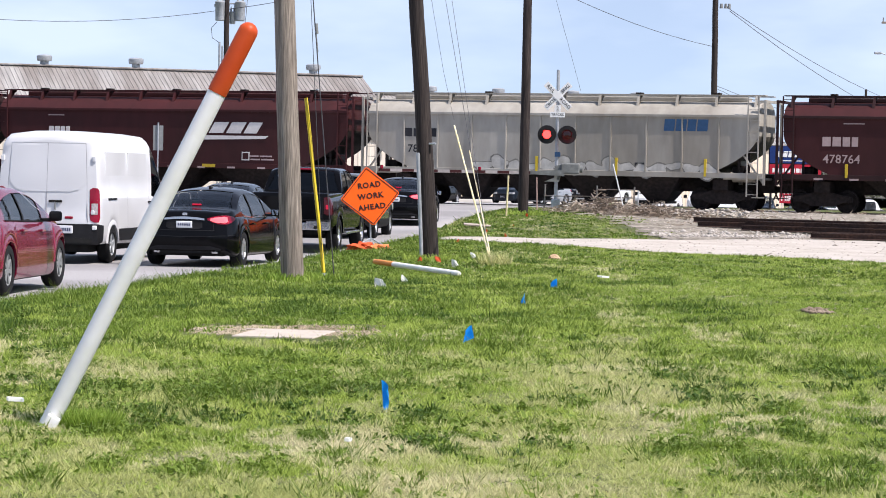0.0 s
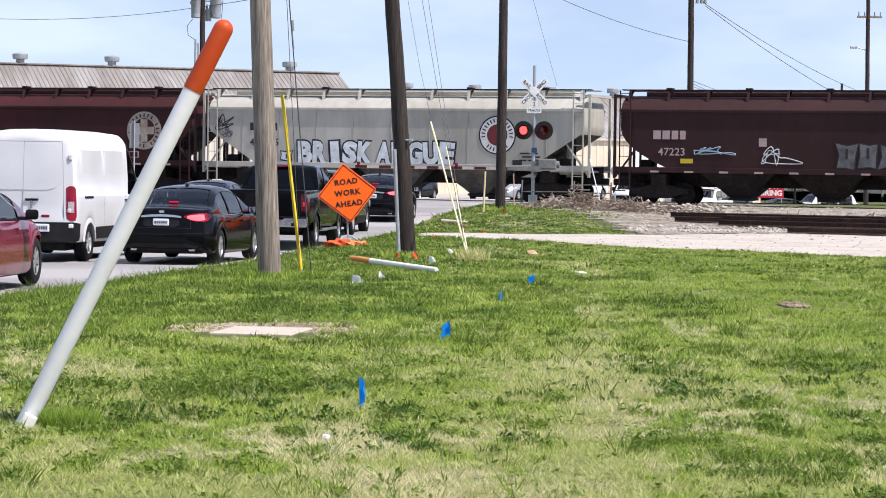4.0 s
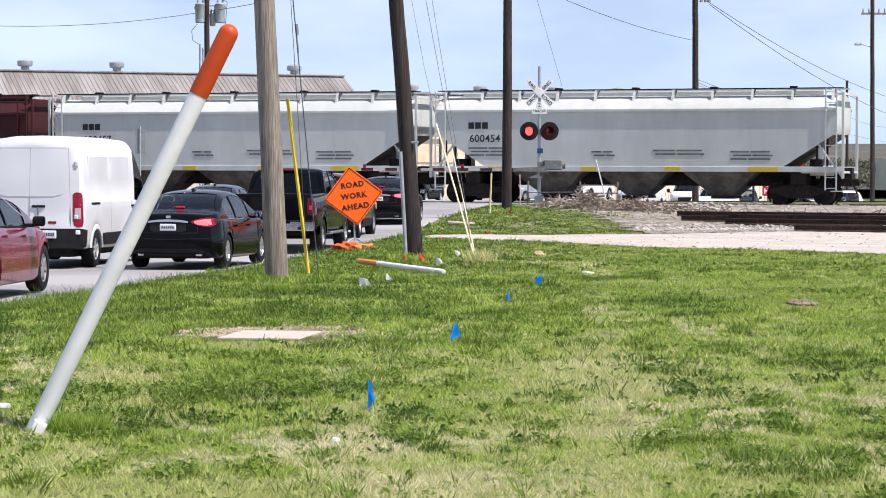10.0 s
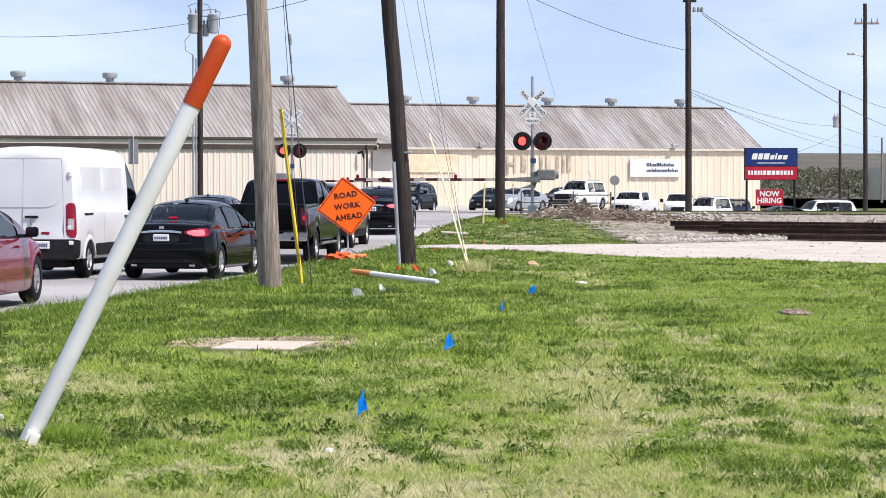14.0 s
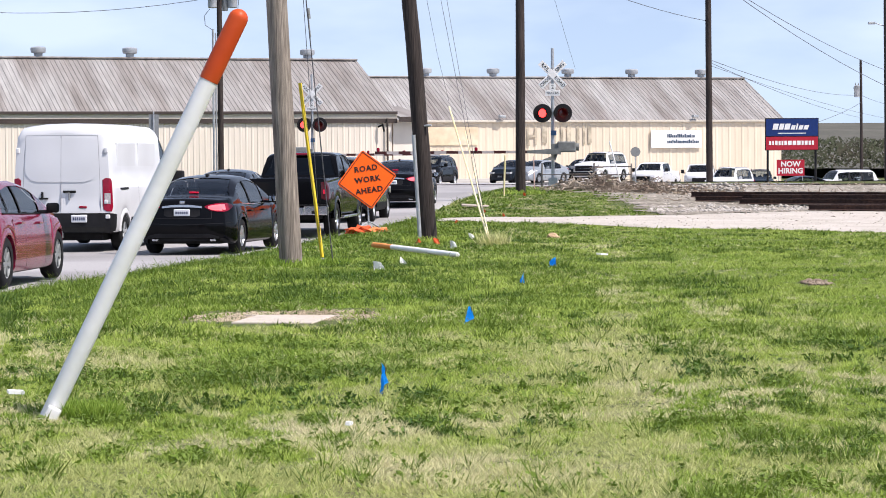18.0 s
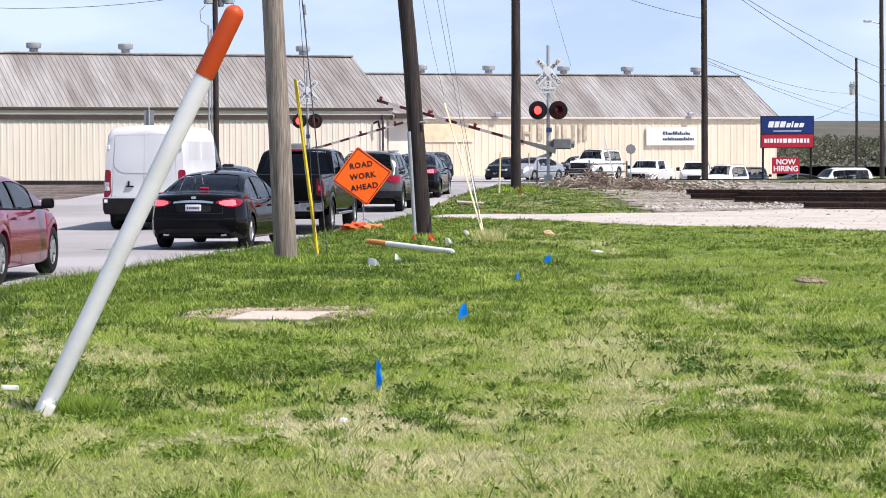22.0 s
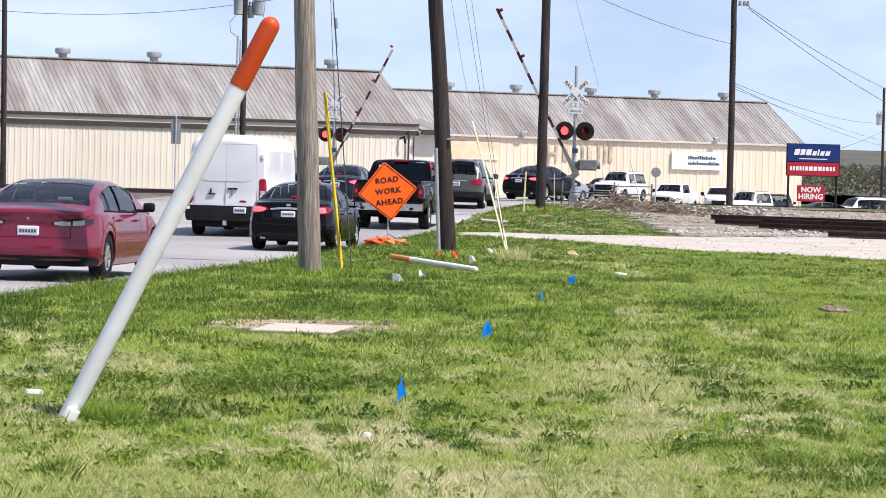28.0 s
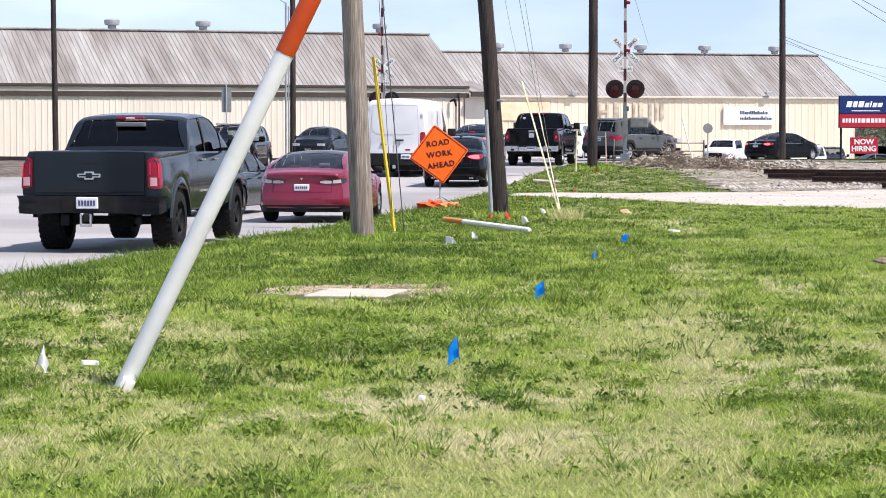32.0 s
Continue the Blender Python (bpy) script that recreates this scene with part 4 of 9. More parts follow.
def crossing_signal(m, flip, label, arm_length):
    ob = thing("crossing_signal", m, label, "railway signal", "level crossing signals")
    part("mast", rod((0, 0, -0.2), (0, 0, 4.85), 0.062, 0.058, 12), STEEL, ob, "silver mast", smooth=40)
    part("foot", box(-0.16, -0.16, -0.05, 0.16, 0.16, 0.28, 0.02), STEEL, ob)
    for tilt, word in ((45, "RAILROAD"), (-45, "CROSSING")):
        turn = pose(0, -0.09 if tilt > 0 else -0.075, 3.92, 0, tilt, 0)
        blade = part("crossbuck_blade", box(-0.61, -0.006, -0.115, 0.61, 0.006, 0.115, 0.003), SIGN_WHITE, ob, "white crossbuck blade", m=turn)
        for half_word, x in ((word[:4], -0.36), (word[4:], 0.36)):
            part("lettering", lettering(half_word, 0.17, 0.003, pose(x, -0.01, 0), 1.0), BLACK, blade, f"black letters {half_word}")
    plate = part("tracks_plate", box(-0.26, -0.086, 3.17, 0.26, -0.074, 3.36, 0.004), SIGN_WHITE, ob, "white plate reading 2 TRACKS")
    part("number_plate", box(-0.11, -0.086, 3.37, 0.11, -0.074, 3.60, 0.004), SIGN_WHITE, ob)
    part("lettering", lettering("2", 0.20, 0.002, pose(0, -0.089, 3.48)), BLACK, ob)
    part("lettering", lettering("TRACKS", 0.12, 0.002, pose(0, -0.089, 3.265)), BLACK, ob)
    part("lamp_bar", rod((-0.38, 0, 2.56), (0.38, 0, 2.56), 0.035), SIGNAL_BLACK, ob)
    lenses = []
    for x in (-0.36, 0.36):
        bmm = lathe([(0.001, -0.04), (0.325, -0.04), (0.33, -0.03), (0.33, -0.02), (0.001, -0.02)], 24, "y", m=Matrix.Translation((x, -0.05, 2.56)))
        disc2 = part("backboard", bmm, SIGNAL_BLACK, ob, "black round backboard")
        part("housing", lathe([(0.001, 0.0), (0.19, 0.0), (0.17, 0.14), (0.001, 0.16)], 18, "y", m=Matrix.Translation((x, -0.06, 2.56))), SIGNAL_BLACK, ob)
        hood = bmesh.new()
        loop = []
        for k in range(17):
            a = radians(-25 + 230 * k / 16)
            d = 0.34
            loop.append([hood.verts.new((x + rr * math.cos(a), yy, 2.56 + rr * math.sin(a))) for rr, yy in ((0.185, -0.09), (0.185, -0.09 - d), (0.195, -0.09 - d), (0.195, -0.09))])
        for a, b in zip(loop, loop[1:]):
            for j in range(4):
                hood.faces.new((a[j], b[j], b[(j + 1) % 4], a[(j + 1) % 4]))
        part("hood", hood, SIGNAL_BLACK, ob)
        bml = lathe([(0.001, -0.012), (0.145, -0.006), (0.15, 0.0)], 20, "y")
        bm2 = lathe([(0.15, 0.0), (0.145, 0.006), (0.001, 0.012)], 20, "y")
        for f in bm2.faces:
            f.material_index = 1
        lenses.append(part("lens", merge(bml, bm2), [LENS_LIT, LENS_DARK], ob, "red flasher lens", m=pose(x, -0.25, 2.56)))
    part("blue_plate", box(-0.07, -0.085, 1.78, 0.13, -0.07, 1.95, 0.003), PLATE_BLUE, ob)
    # gate mechanism
    k = -1 if flip else 1
    part("mechanism", box(0.16 * k, -0.5, 1.18, 0.82 * k, -0.1, 1.56, 0.05), MECH_GREY, ob, "dull grey gate mechanism box")
    part("mechanism_cover", lathe([(0.001, 0), (0.13, 0), (0.13, 0.12), (0.001, 0.14)], 14, "x", m=Matrix.Translation((0.80 * k if k > 0 else -0.94, -0.3, 1.36))), MECH_GREY, ob)
    part("mechanism_bracket", prism([(-0.42 * k, 0.90), (-0.06 * k, 1.04), (-0.06 * k, 1.46), (0.18 * k, 1.50), (0.18 * k, 1.14), (0.10 * k, 0.90)], -0.42, -0.12), MECH_GREY, ob, "stepped grey bracket of the gate")
    arm = part("gate_arm", prism([(0.30 * k, -0.10), (0.26 * k, 0.12), (-0.9 * k, 0.05), (-0.9 * k, -0.05)], -0.04, 0.04), MECH_GREY, ob, "striped gate arm on a grey bracket",
               m=pose(0, -0.6, 1.2))
    n = round(arm_length / 0.42)
    for i in range(n):
        x0, x1 = 0.8 + i * 0.42, 0.8 + (i + 1) * 0.42
        part("arm_stripe", box(-x0 * k, -0.02, -0.05, -x1 * k, 0.02, 0.05), GATE_RED if i % 2 == 0 else GATE_WHITE, arm)
    for f in (0.35, 0.66, 0.99):
        x = 0.8 + f * arm_length
        part("arm_lamp", lathe([(0.05, 0), (0.06, 0.06), (0.05, 0.12), (0.001, 0.13)], 10, m=Matrix.Translation((-x * k, 0, 0.05))), LENS_RED, arm)
    return ob, lenses, arm


signal_near, lenses_near, arm_near = crossing_signal(pose(3.2, 88, 0.50, 0, 0, -3), False, "railway crossing signal with crossbuck, flashers and gate beside the road", 5.4)
signal_far, lenses_far, arm_far = crossing_signal(pose(-6.75, 112, 0.42, 0, 0, -6), True, "railway crossing signal with crossbuck and gate beyond the tracks", 5.2)

# low pipe fence, stakes
FENCE_STEEL = material("dull_fence_pipe", (0.22, 0.21, 0.20), 0.7, 0.1, vary=0.2, second=(0.15, 0.12, 0.10), patch=4)
fence = thing("pipe_fence", pose(0, 0, 0), "low rusty pipe fence beside the crossing", "fence")
fp = [(2.72, 85.5), (4.45, 84.5), (5.65, 83.5)]
for x, y in fp:
    z = ground_z(x, y)
    part("post", rod((x, y, z - 0.2), (x + 0.02, y, z + 0.85), 0.03), FENCE_STEEL, fence)
for (a, b), h in itertools.product(zip(fp, fp[1:]), (0.45, 0.72)):
    if (h == 0.72) and a == fp[0]:
        continue
    part("rail", rod((*a, ground_z(*a) + h), (*b, ground_z(*b) + h + 0.03), 0.018), FENCE_STEEL, fence)
def stake(p, q, r, mat, label):
    ob = thing("marker_stake", Matrix.Translation(p), label, "stake", "slim stakes")
    part("shaft", rod((0, 0, -0.1), Vector(q) - Vector(p), r, r * 0.9, 8), mat, ob)
    return ob


stake((1.29, 78, 0.25), (1.34, 78, 1.60), 0.03, PALE_YELLOW, "pale yellow marker stake in the grass")
stake((2.43, 84, 0.45), (2.40, 84, 1.55), 0.02, material("pink_stake", (0.62, 0.42, 0.36), 0.6), "thin faded pink stake beside the pole")
stake((5.35, 83, 0.44), (4.9, 83, 2.05), 0.022, SIGN_WHITE, "white stick leaning on the fence")


# ---------------------------------------------------------------- boards beyond the tracks
BOARD_BLUE = material("board_blue", (0.012, 0.035, 0.15), 0.45, vary=0.1, bump=0)
BOARD_RED = material("board_red", (0.42, 0.02, 0.04), 0.45, vary=0.1, bump=0)
board = thing("shop_sign_board", pose(16.52, 125, -0.1), "blue and red shop sign board on two dark posts", "sign board")
for x in (-1.2, 1.2):
    part("post", rod((x, 0.05, -0.2), (x, 0.05, 3.3), 0.06), TRIM, board)
part("frame", box(-1.34, -0.06, 1.78, 1.34, 0.06, 3.40, 0.02), TRIM, board)
part("upper_panel", box(-1.30, -0.09, 2.50, 1.30, -0.062, 3.36, 0.01), BOARD_BLUE, board, "dark blue panel")
part("lower_panel", box(-1.30, -0.09, 1.81, 1.30, -0.062, 2.46, 0.01), BOARD_RED, board, "red panel")
x = -0.98
for i, w in enumerate((0.26, 0.22, 0.26, 0.2, 0.08, 0.2, 0.22)):
    h = 0.3 if i in (0, 1, 2, 4) else 0.22
    part("letter_bar", prism([(x, 2.82), (x + w, 2.82), (x + w + 0.07, 2.82 + h), (x + 0.07, 2.82 + h)], -0.105, -0.092), SIGN_WHITE, board)
    x += w + 0.055
part("rule", box(-0.7, -0.1, 2.62, 0.7, -0.092, 2.66), SIGN_WHITE, board)
x = -1.15
rng = random.Random(4)
while x < 1.1:
    w = rng.uniform(0.08, 0.2)
    part("letter_bar", box(x, -0.1, 2.05, x + w, -0.092, 2.26), SIGN_WHITE, board)
    x += w + 0.05
hire = thing("hiring_banner", pose(16.8, 127.6, 0.0), "red NOW HIRING banner on short stakes", "banner")
part("cloth", box(-0.71, -0.01, 0.38, 0.71, 0.01, 1.2, 0.004), BOARD_RED, hire)
for words, z in (("NOW", 0.97), ("HIRING", 0.62)):
    part("lettering", lettering(words, 0.38, 0.004, pose(0, -0.014, z), 1.0, 0.012), SIGN_WHITE, hire, f"white word {words}")
for x in (-0.6, 0.6):
    part("stake", rod((x, 0.03, -0.3), (x, 0.03, 1.25), 0.02), STEEL, hire)

# ---------------------------------------------------------------- vehicles
def paint(name, color, rough=0.12, coat=0.2, metal=0.0, spec=0.2):
    return material(name, color, rough, metal, vary=0.04, grain=3, bump=0, coat=coat, spec=spec, second=[c * 0.9 for c in color], patch=1.5)


P_BLACK, P_DARK, P_GREY, P_WHITE = paint("black_car_paint", (0.004, 0.004, 0.005), coat=0.05, spec=0.10), paint("dark_blue_grey_paint", (0.013, 0.018, 0.026), 0.16, 0.1, spec=0.2), paint("grey_car_paint", (0.085, 0.088, 0.084), 0.2, metal=0.3), \
    paint("white_car_paint", (0.66, 0.665, 0.68), 0.30, 0.15)
P_RED, P_SILVER = paint("deep_red_paint", (0.22, 0.014, 0.042), 0.27, coat=0.65, metal=0.2, spec=0.35), paint("silver_paint", (0.42, 0.44, 0.46), 0.25, metal=0.5)
SMOKY_LENS = material("smoky_pale_lens", (0.50, 0.46, 0.47), 0.15, vary=0.25, grain=26, bump=0, coat=0.6)
BLACK_LENS = material("black_lamp_bezel", (0.03, 0.018, 0.020), 0.12, vary=0.2, bump=0, coat=0.6)
REVERSE_LENS = material("pale_pink_lens", (0.66, 0.36, 0.38), 0.2, vary=0.1, bump=0, coat=0.4)
LAMP_HOT = glow("bright_brake_lamp", (0.95, 0.13, 0.15), 0.75)
CABIN = material("dark_cabin_trim", (0.028, 0.027, 0.028), 0.8, vary=0.15)
SEAT_CLOTH = material("grey_seat_cloth", (0.06, 0.058, 0.058), 0.85, vary=0.15, grain=30)
DEEP_LENS = material("deep_red_lens", (0.07, 0.004, 0.008), 0.15, vary=0.2, grain=14, bump=0, coat=0.4)
MIRROR = material("mirror_glass", (0.85, 0.87, 0.90), 0.03, 1.0, vary=0.01, bump=0)
DOOR_GAP = material("shaded_door_gap", (0.30, 0.30, 0.32), 0.7, vary=0.1, bump=0)
STICKER_DARK = material("grey_window_label", (0.16, 0.17, 0.18), 0.7, vary=0.1, bump=0)
STICKER = material("pale_window_sticker", (0.62, 0.66, 0.72), 0.6, vary=0.08, bump=0)


def lerp_table(tab, y):
    return float(np.interp(y, [a for a, b in tab], [b for a, b in tab]))


def eased(tab):
    """A curve through (place, value) stops that neither overshoots nor kinks."""
    xs, vs = [a for a, b in tab], [b for a, b in tab]
    d = [(vs[i + 1] - vs[i]) / max(1e-6, xs[i + 1] - xs[i]) for i in range(len(xs) - 1)]
    g = [d[0]] + [0.0 if a * b <= 0 else 2 * a * b / (a + b) for a, b in zip(d, d[1:])] + [d[-1]]

    def at(x):
        if x <= xs[0]:
            return vs[0]
        if x >= xs[-1]:
            return vs[-1]
        i = max(k for k in range(len(xs) - 1) if xs[k] <= x)
        h = xs[i + 1] - xs[i]
        f = (x - xs[i]) / h
        return ((1 + 2 * f) * (1 - f) ** 2 * vs[i] + f * (1 - f) ** 2 * h * g[i] + f * f * (3 - 2 * f) * vs[i + 1] + f * f * (f - 1) * h * g[i + 1])
    return at


def wheel_parts(ob, x, y, r, w, side, rim_mat, spokes=5):
    """A tyre with its rim; both turn as one."""
    tyre = part("wheel", lathe([(r * 0.62, -w / 2), (r * 0.9, -w / 2), (r * 0.985, -w * 0.38), (r, -w * 0.2), (r, w * 0.2), (r * 0.985, w * 0.38), (r * 0.9, w / 2), (r * 0.62, w / 2), (r * 0.60, 0), (r * 0.62, -w / 2)], 28, "x", caps=False),
                RUBBER, ob, "black tyre with a spoked rim", smooth=50, m=pose(x, y, r))
    if w > 0.3:
        lugs = bmesh.new()
        for k in range(30):
            for j, x0 in enumerate((-0.46, -0.14, 0.18)):
                lug = box(x0 * w, -r * 0.06, 0, (x0 + 0.28) * w, r * 0.06, 0.018, 0)
                merge(lugs, lug, Matrix.Rotation((k + 0.5 * (j % 2)) * math.tau / 30, 4, "X") @ Matrix.Translation((0, 0, r * 0.985)))
        part("tread", lugs, RUBBER, tyre, "deep rubber tread blocks")
    rim = lathe([(r * 0.64, -w * 0.42 * -side), (r * 0.64, w * 0.36 * side), (r * 0.60, w * 0.44 * side), (r * 0.54, w * 0.30 * side), (r * 0.52, 0.0)], 28, "x", caps=False)
    for k in range(spokes):
        a = k * math.tau / spokes
        spoke = box(-0.015, -r * 0.075, r * 0.08, 0.015, r * 0.075, r * 0.6, 0.006)
        merge(rim, spoke, Matrix.Translation((w * 0.36 * side, 0, 0)) @ Matrix.Rotation(a, 4, "X"))
    lathe([(0.001, w * 0.34 * side), (r * 0.16, w * 0.34 * side), (r * 0.13, w * 0.42 * side), (0.001, w * 0.42 * side)], 12, "x", bm=rim)
    part("rim", rim, rim_mat, tyre)
    part("brake_disc", lathe([(0.001, -0.01 * side), (r * 0.55, -0.01 * side), (r * 0.55, 0.0), (0.001, 0.0)], 20, "x"), TRIM, tyre)
    return tyre


def vehicle(name, m, spec, body_mat, label, category, group=""):
    """A road vehicle, lofted from stations along its length. y runs forward from the rear bumper, z up from the road."""
    L, W, r, ww = spec["L"], spec["W"], spec["r"], spec.get("tyre", 0.22)
    curve = (lambda tab: (lambda y: lerp_table(tab, y))) if spec.get("creased") else eased
    top, belt, low = curve(spec["top"]), eased(spec["belt"]), eased(spec["low"])
    axles, ra = spec["axles"], r * spec.get("arch", 1.13)
    ob = thing(name, m, label, category, group)
    tumble, ends, crown = spec.get("tumble", 0.34), spec.get("round", (0.12, 0.55)), spec.get("crown", 0.03)

    def half(y):
        h = W / 2
        if y < ends[1]:
            h -= ends[0] * (1 - y / ends[1]) ** 2
        if L - y < 0.9:
            h -= (ends[0] + 0.10) * (1 - (L - y) / 0.9) ** 2
        return h

    def bottom(y):
        z = low(y)
        for a in axles:
            if abs(y - a) < ra:
                z = max(z, r + math.sqrt(ra * ra - (y - a) ** 2))
        return z

    ys = sorted({round(v, 3) for v in [L * i / 60 for i in range(61)] + [0.02, 0.05] + [a for a, _ in spec["top"]] + [a + d * ra for a in axles for d in (-1.02, -1.0, -0.97, -0.9, -0.75, -0.5, -0.25, 0, 0.25, 0.5, 0.75, 0.9, 0.97, 1.0, 1.02)]
                 + [v for g in spec["glass"] for v in g[1:3]] if 0 <= v <= L})
    ys = [a for a, b in zip(ys, ys[1:] + [99]) if b - a > 0.006]
    rings = []
    for y in ys:
        hw, zb, zt = half(y), bottom(y), top(y)
        zl = min(belt(y), zt - 0.012)
        zb = min(zb, zl - 0.1)
        h, f = zt - zl, zl - zb
        sh = spec.get("shoulder", 0.085)
        tw = max(hw - sh - tumble * h, 0.3)
        c, rail = min(1.0, h / 0.25), spec.get("rail", 0.16)
        ring = [(hw - 0.13, zb), (hw - 0.05, zb + 0.025), (hw - 0.012, zb + 0.09), (hw - 0.002, zb + f * 0.30), (hw, zb + f * 0.42), (hw - sh * 0.10, zb + f * 0.58), (hw - sh * 0.28, zb + f * 0.80),
                (hw - sh * 0.5, zl - 0.045), (hw - sh * 0.75, zl - 0.012), (hw - sh, zl)]
        for q in (0.33, 0.66):
            ring.append((hw - sh + (tw + 0.02 - hw + sh) * q + 0.015 * c * math.sin(q * math.pi), zl + (h * (1 - rail * c)) * q))
        ring += [(tw + 0.02 * c, zt - rail * h * c - 0.001), (tw - 0.04 * c, zt - 0.45 * rail * h * c), (tw - 0.11 * c, zt - 0.02 * h * c), ((tw - 0.11 * c) * 0.55, zt + crown * 0.7), (0, zt + crown)]
        rings.append(ring)
    N, BELT = len(rings[0]), 9
    panes = {}
    side_spans = [g for g in spec["glass"] if g[0] == "side_window"]
    dlo = (min(g[1] for g in side_spans), max(g[2] for g in side_spans))

    def kind(i, k):
        """Which pane a face belongs to, or None for the bodywork."""
        ym = (ys[i] + ys[i + 1]) / 2
        for g in spec["glass"]:
            if g[1] < ym < g[2]:
                if g[0] == "side_window" and BELT <= k < BELT + 3:
                    return g[0], g[1]
                if g[0] in ("rear_window", "windscreen", "glass_roof") and k >= BELT + 5:
                    return g[0], g[1]
        return None

    tail, corner = eased(spec.get("tail", ((0, 0.10), (0.25, 0.05), (0.42, 0.0), (0.62, 0.0), (0.72, 0.03), (0.90, 0.05), (1.2, 0.09)))), spec.get("corner", 0.24)

    def bow(x, y, z):
        """Rounds the two ends in plan and in side view."""
        q = min(1.0, abs(x) / (W / 2)) ** 3.2
        f = max(0.0, 1 - y / 0.7)
        nose = (0.34 * q + 0.10 * abs(z - 0.55)) * max(0.0, 1 - (L - y) / 0.9)
        return (tail(z) + corner * q) * f - nose

    body = bmesh.new()
    vs = [[[body.verts.new((s * x, y, z)) for x, z in ring] for s in (1, -1)] for y, ring in zip(ys, rings)]
    for i in range(len(ys) - 1):
        ym = (ys[i] + ys[i + 1]) / 2
        for s, k in itertools.product((0, 1), range(N - 1)):
            quad = [vs[i][s][k], vs[i + 1][s][k], vs[i + 1][s][k + 1], vs[i][s][k + 1]]
            if s:
                quad.reverse()
            tag = kind(i, k)
            if tag:
                panes.setdefault((tag[0], tag[1], s if tag[0] == "side_window" else 0), []).append([v.co.copy() for v in quad])
            else:
                f = body.faces.new(quad)
                f.material_index = int((BELT <= k < BELT + 3 and dlo[0] < ym < dlo[1]) or (k == 0) or (k in (1, 2) and spec.get("clad", False)))
    for i in (0, len(ys) - 1):
        rows = [[body.verts.new((x * c / 6, ys[i], z)) for c in range(-6, 7)] for x, z in rings[i]]
        for lo_row, hi_row in zip(rows, rows[1:]):
            for c in range(12):
                body.faces.new((lo_row[c], lo_row[c + 1], hi_row[c + 1], hi_row[c]))
    bmesh.ops.remove_doubles(body, verts=body.verts, dist=0.0005)
    for v in body.verts:
        v.co.y += bow(v.co.x, v.co.y, v.co.z)
    bmesh.ops.recalc_face_normals(body, faces=body.faces)
    shell = BVHTree.FromBMesh(body)
    part("body", body, [body_mat, TRIM], ob, smooth=34)
    for (pane, _, _), quads in panes.items():
        bm = bmesh.new()
        for q in quads:
            bm.faces.new([bm.verts.new(c + Vector((0, bow(c.x, c.y, c.z), 0)) + (Vector((0, c.y, 0.8)) - c).normalized() * 0.012) for c in q])
        bmesh.ops.remove_doubles(bm, verts=bm.verts, dist=0.001)
        part(pane, bm, spec.get("rear_glass", CAR_GLASS) if pane != "windscreen" else CAR_GLASS, ob, "tinted car glass", smooth=60)
    inner = W / 2 - ww - 0.03
    part("underbody", box(-inner, 0.25, spec.get("under", r * 0.62), inner, L - 0.3, spec.get("floor", 0.62)), UNDERSIDE, ob)
    # cabin
    y_front, y_rear, z_seat = spec["seats"]
    for x in (-0.38, 0.38):
        bm = box(x - 0.25, y_front - 0.09, z_seat - 0.45, x + 0.25, y_front + 0.09, z_seat, 0.05)
        box(x - 0.13, y_front - 0.08, z_seat + 0.05, x + 0.13, y_front + 0.02, z_seat + 0.24, 0.04, bm=bm)
        part("front_seat", bm, SEAT_CLOTH, ob, "seat with a headrest behind the glass")
    if y_rear:
        bm = box(-0.62, y_rear - 0.09, z_seat - 0.45, 0.62, y_rear + 0.09, z_seat - 0.03, 0.05)
        for x in (-0.38, 0.0, 0.38):
            box(x - 0.12, y_rear - 0.06, z_seat - 0.02, x + 0.12, y_rear + 0.04, z_seat + 0.13, 0.035, bm=bm)
        part("rear_seat", bm, SEAT_CLOTH, ob, "rear bench with three headrests")
    y_dash = spec["mirror"]
    part("dashboard", box(-W / 2 + 0.2, y_dash + 0.05, 0.6, W / 2 - 0.2, y_dash + 0.45, z_seat - 0.02, 0.06), CABIN, ob)
    wheels = []
    for a, s in itertools.product(axles, (1, -1)):
        wheels.append(wheel_parts(ob, s * (W / 2 - ww / 2 - 0.015 + spec.get("poke", 0)), a, r, ww, s, spec.get("rim", ALUMINIUM), spec.get("spokes", 5)))
        flare = spec.get("flare", 0.006)
        bm, last = bmesh.new(), None
        for k in range(19):
            t = radians(4 + 172 * k / 18)
            row = [bm.verts.new((s * (W / 2 + o), a + q * math.cos(t), r + q * math.sin(t))) for q, o in ((ra - 0.02, -0.10), (ra - 0.02, flare), (ra + 0.03, flare), (ra + 0.075, -0.012))]
            if last:
                for j in range(3):
                    bm.faces.new((last[j], last[j + 1], row[j + 1], row[j]))
            last = row
        bmesh.ops.recalc_face_normals(bm, faces=bm.faces)
        for v in bm.verts:
            v.co.x -= s * (W / 2 - half(v.co.y))
        part("wheel_arch", bm, TRIM if spec.get("clad") else body_mat, ob, smooth=40)
    ym = spec["mirror"]
    ms = spec.get("mirror_size", (0.2, 0.1, 0.14))
    for s in (1, -1):
        hw, zl = half(ym), belt(ym)
        bm = box(s * (hw + 0.02), ym - ms[1] / 2, zl + 0.01, s * (hw + ms[0]), ym + ms[1] / 2, zl + 0.01 + ms[2], 0.04, segments=3)
        box(s * (hw - 0.09), ym - 0.03, zl + 0.0, s * (hw + 0.05), ym + 0.03, zl + 0.05, 0.01, bm=bm)
        part("wing_mirror", bm, spec.get("mirror_mat", body_mat), ob, smooth=40)
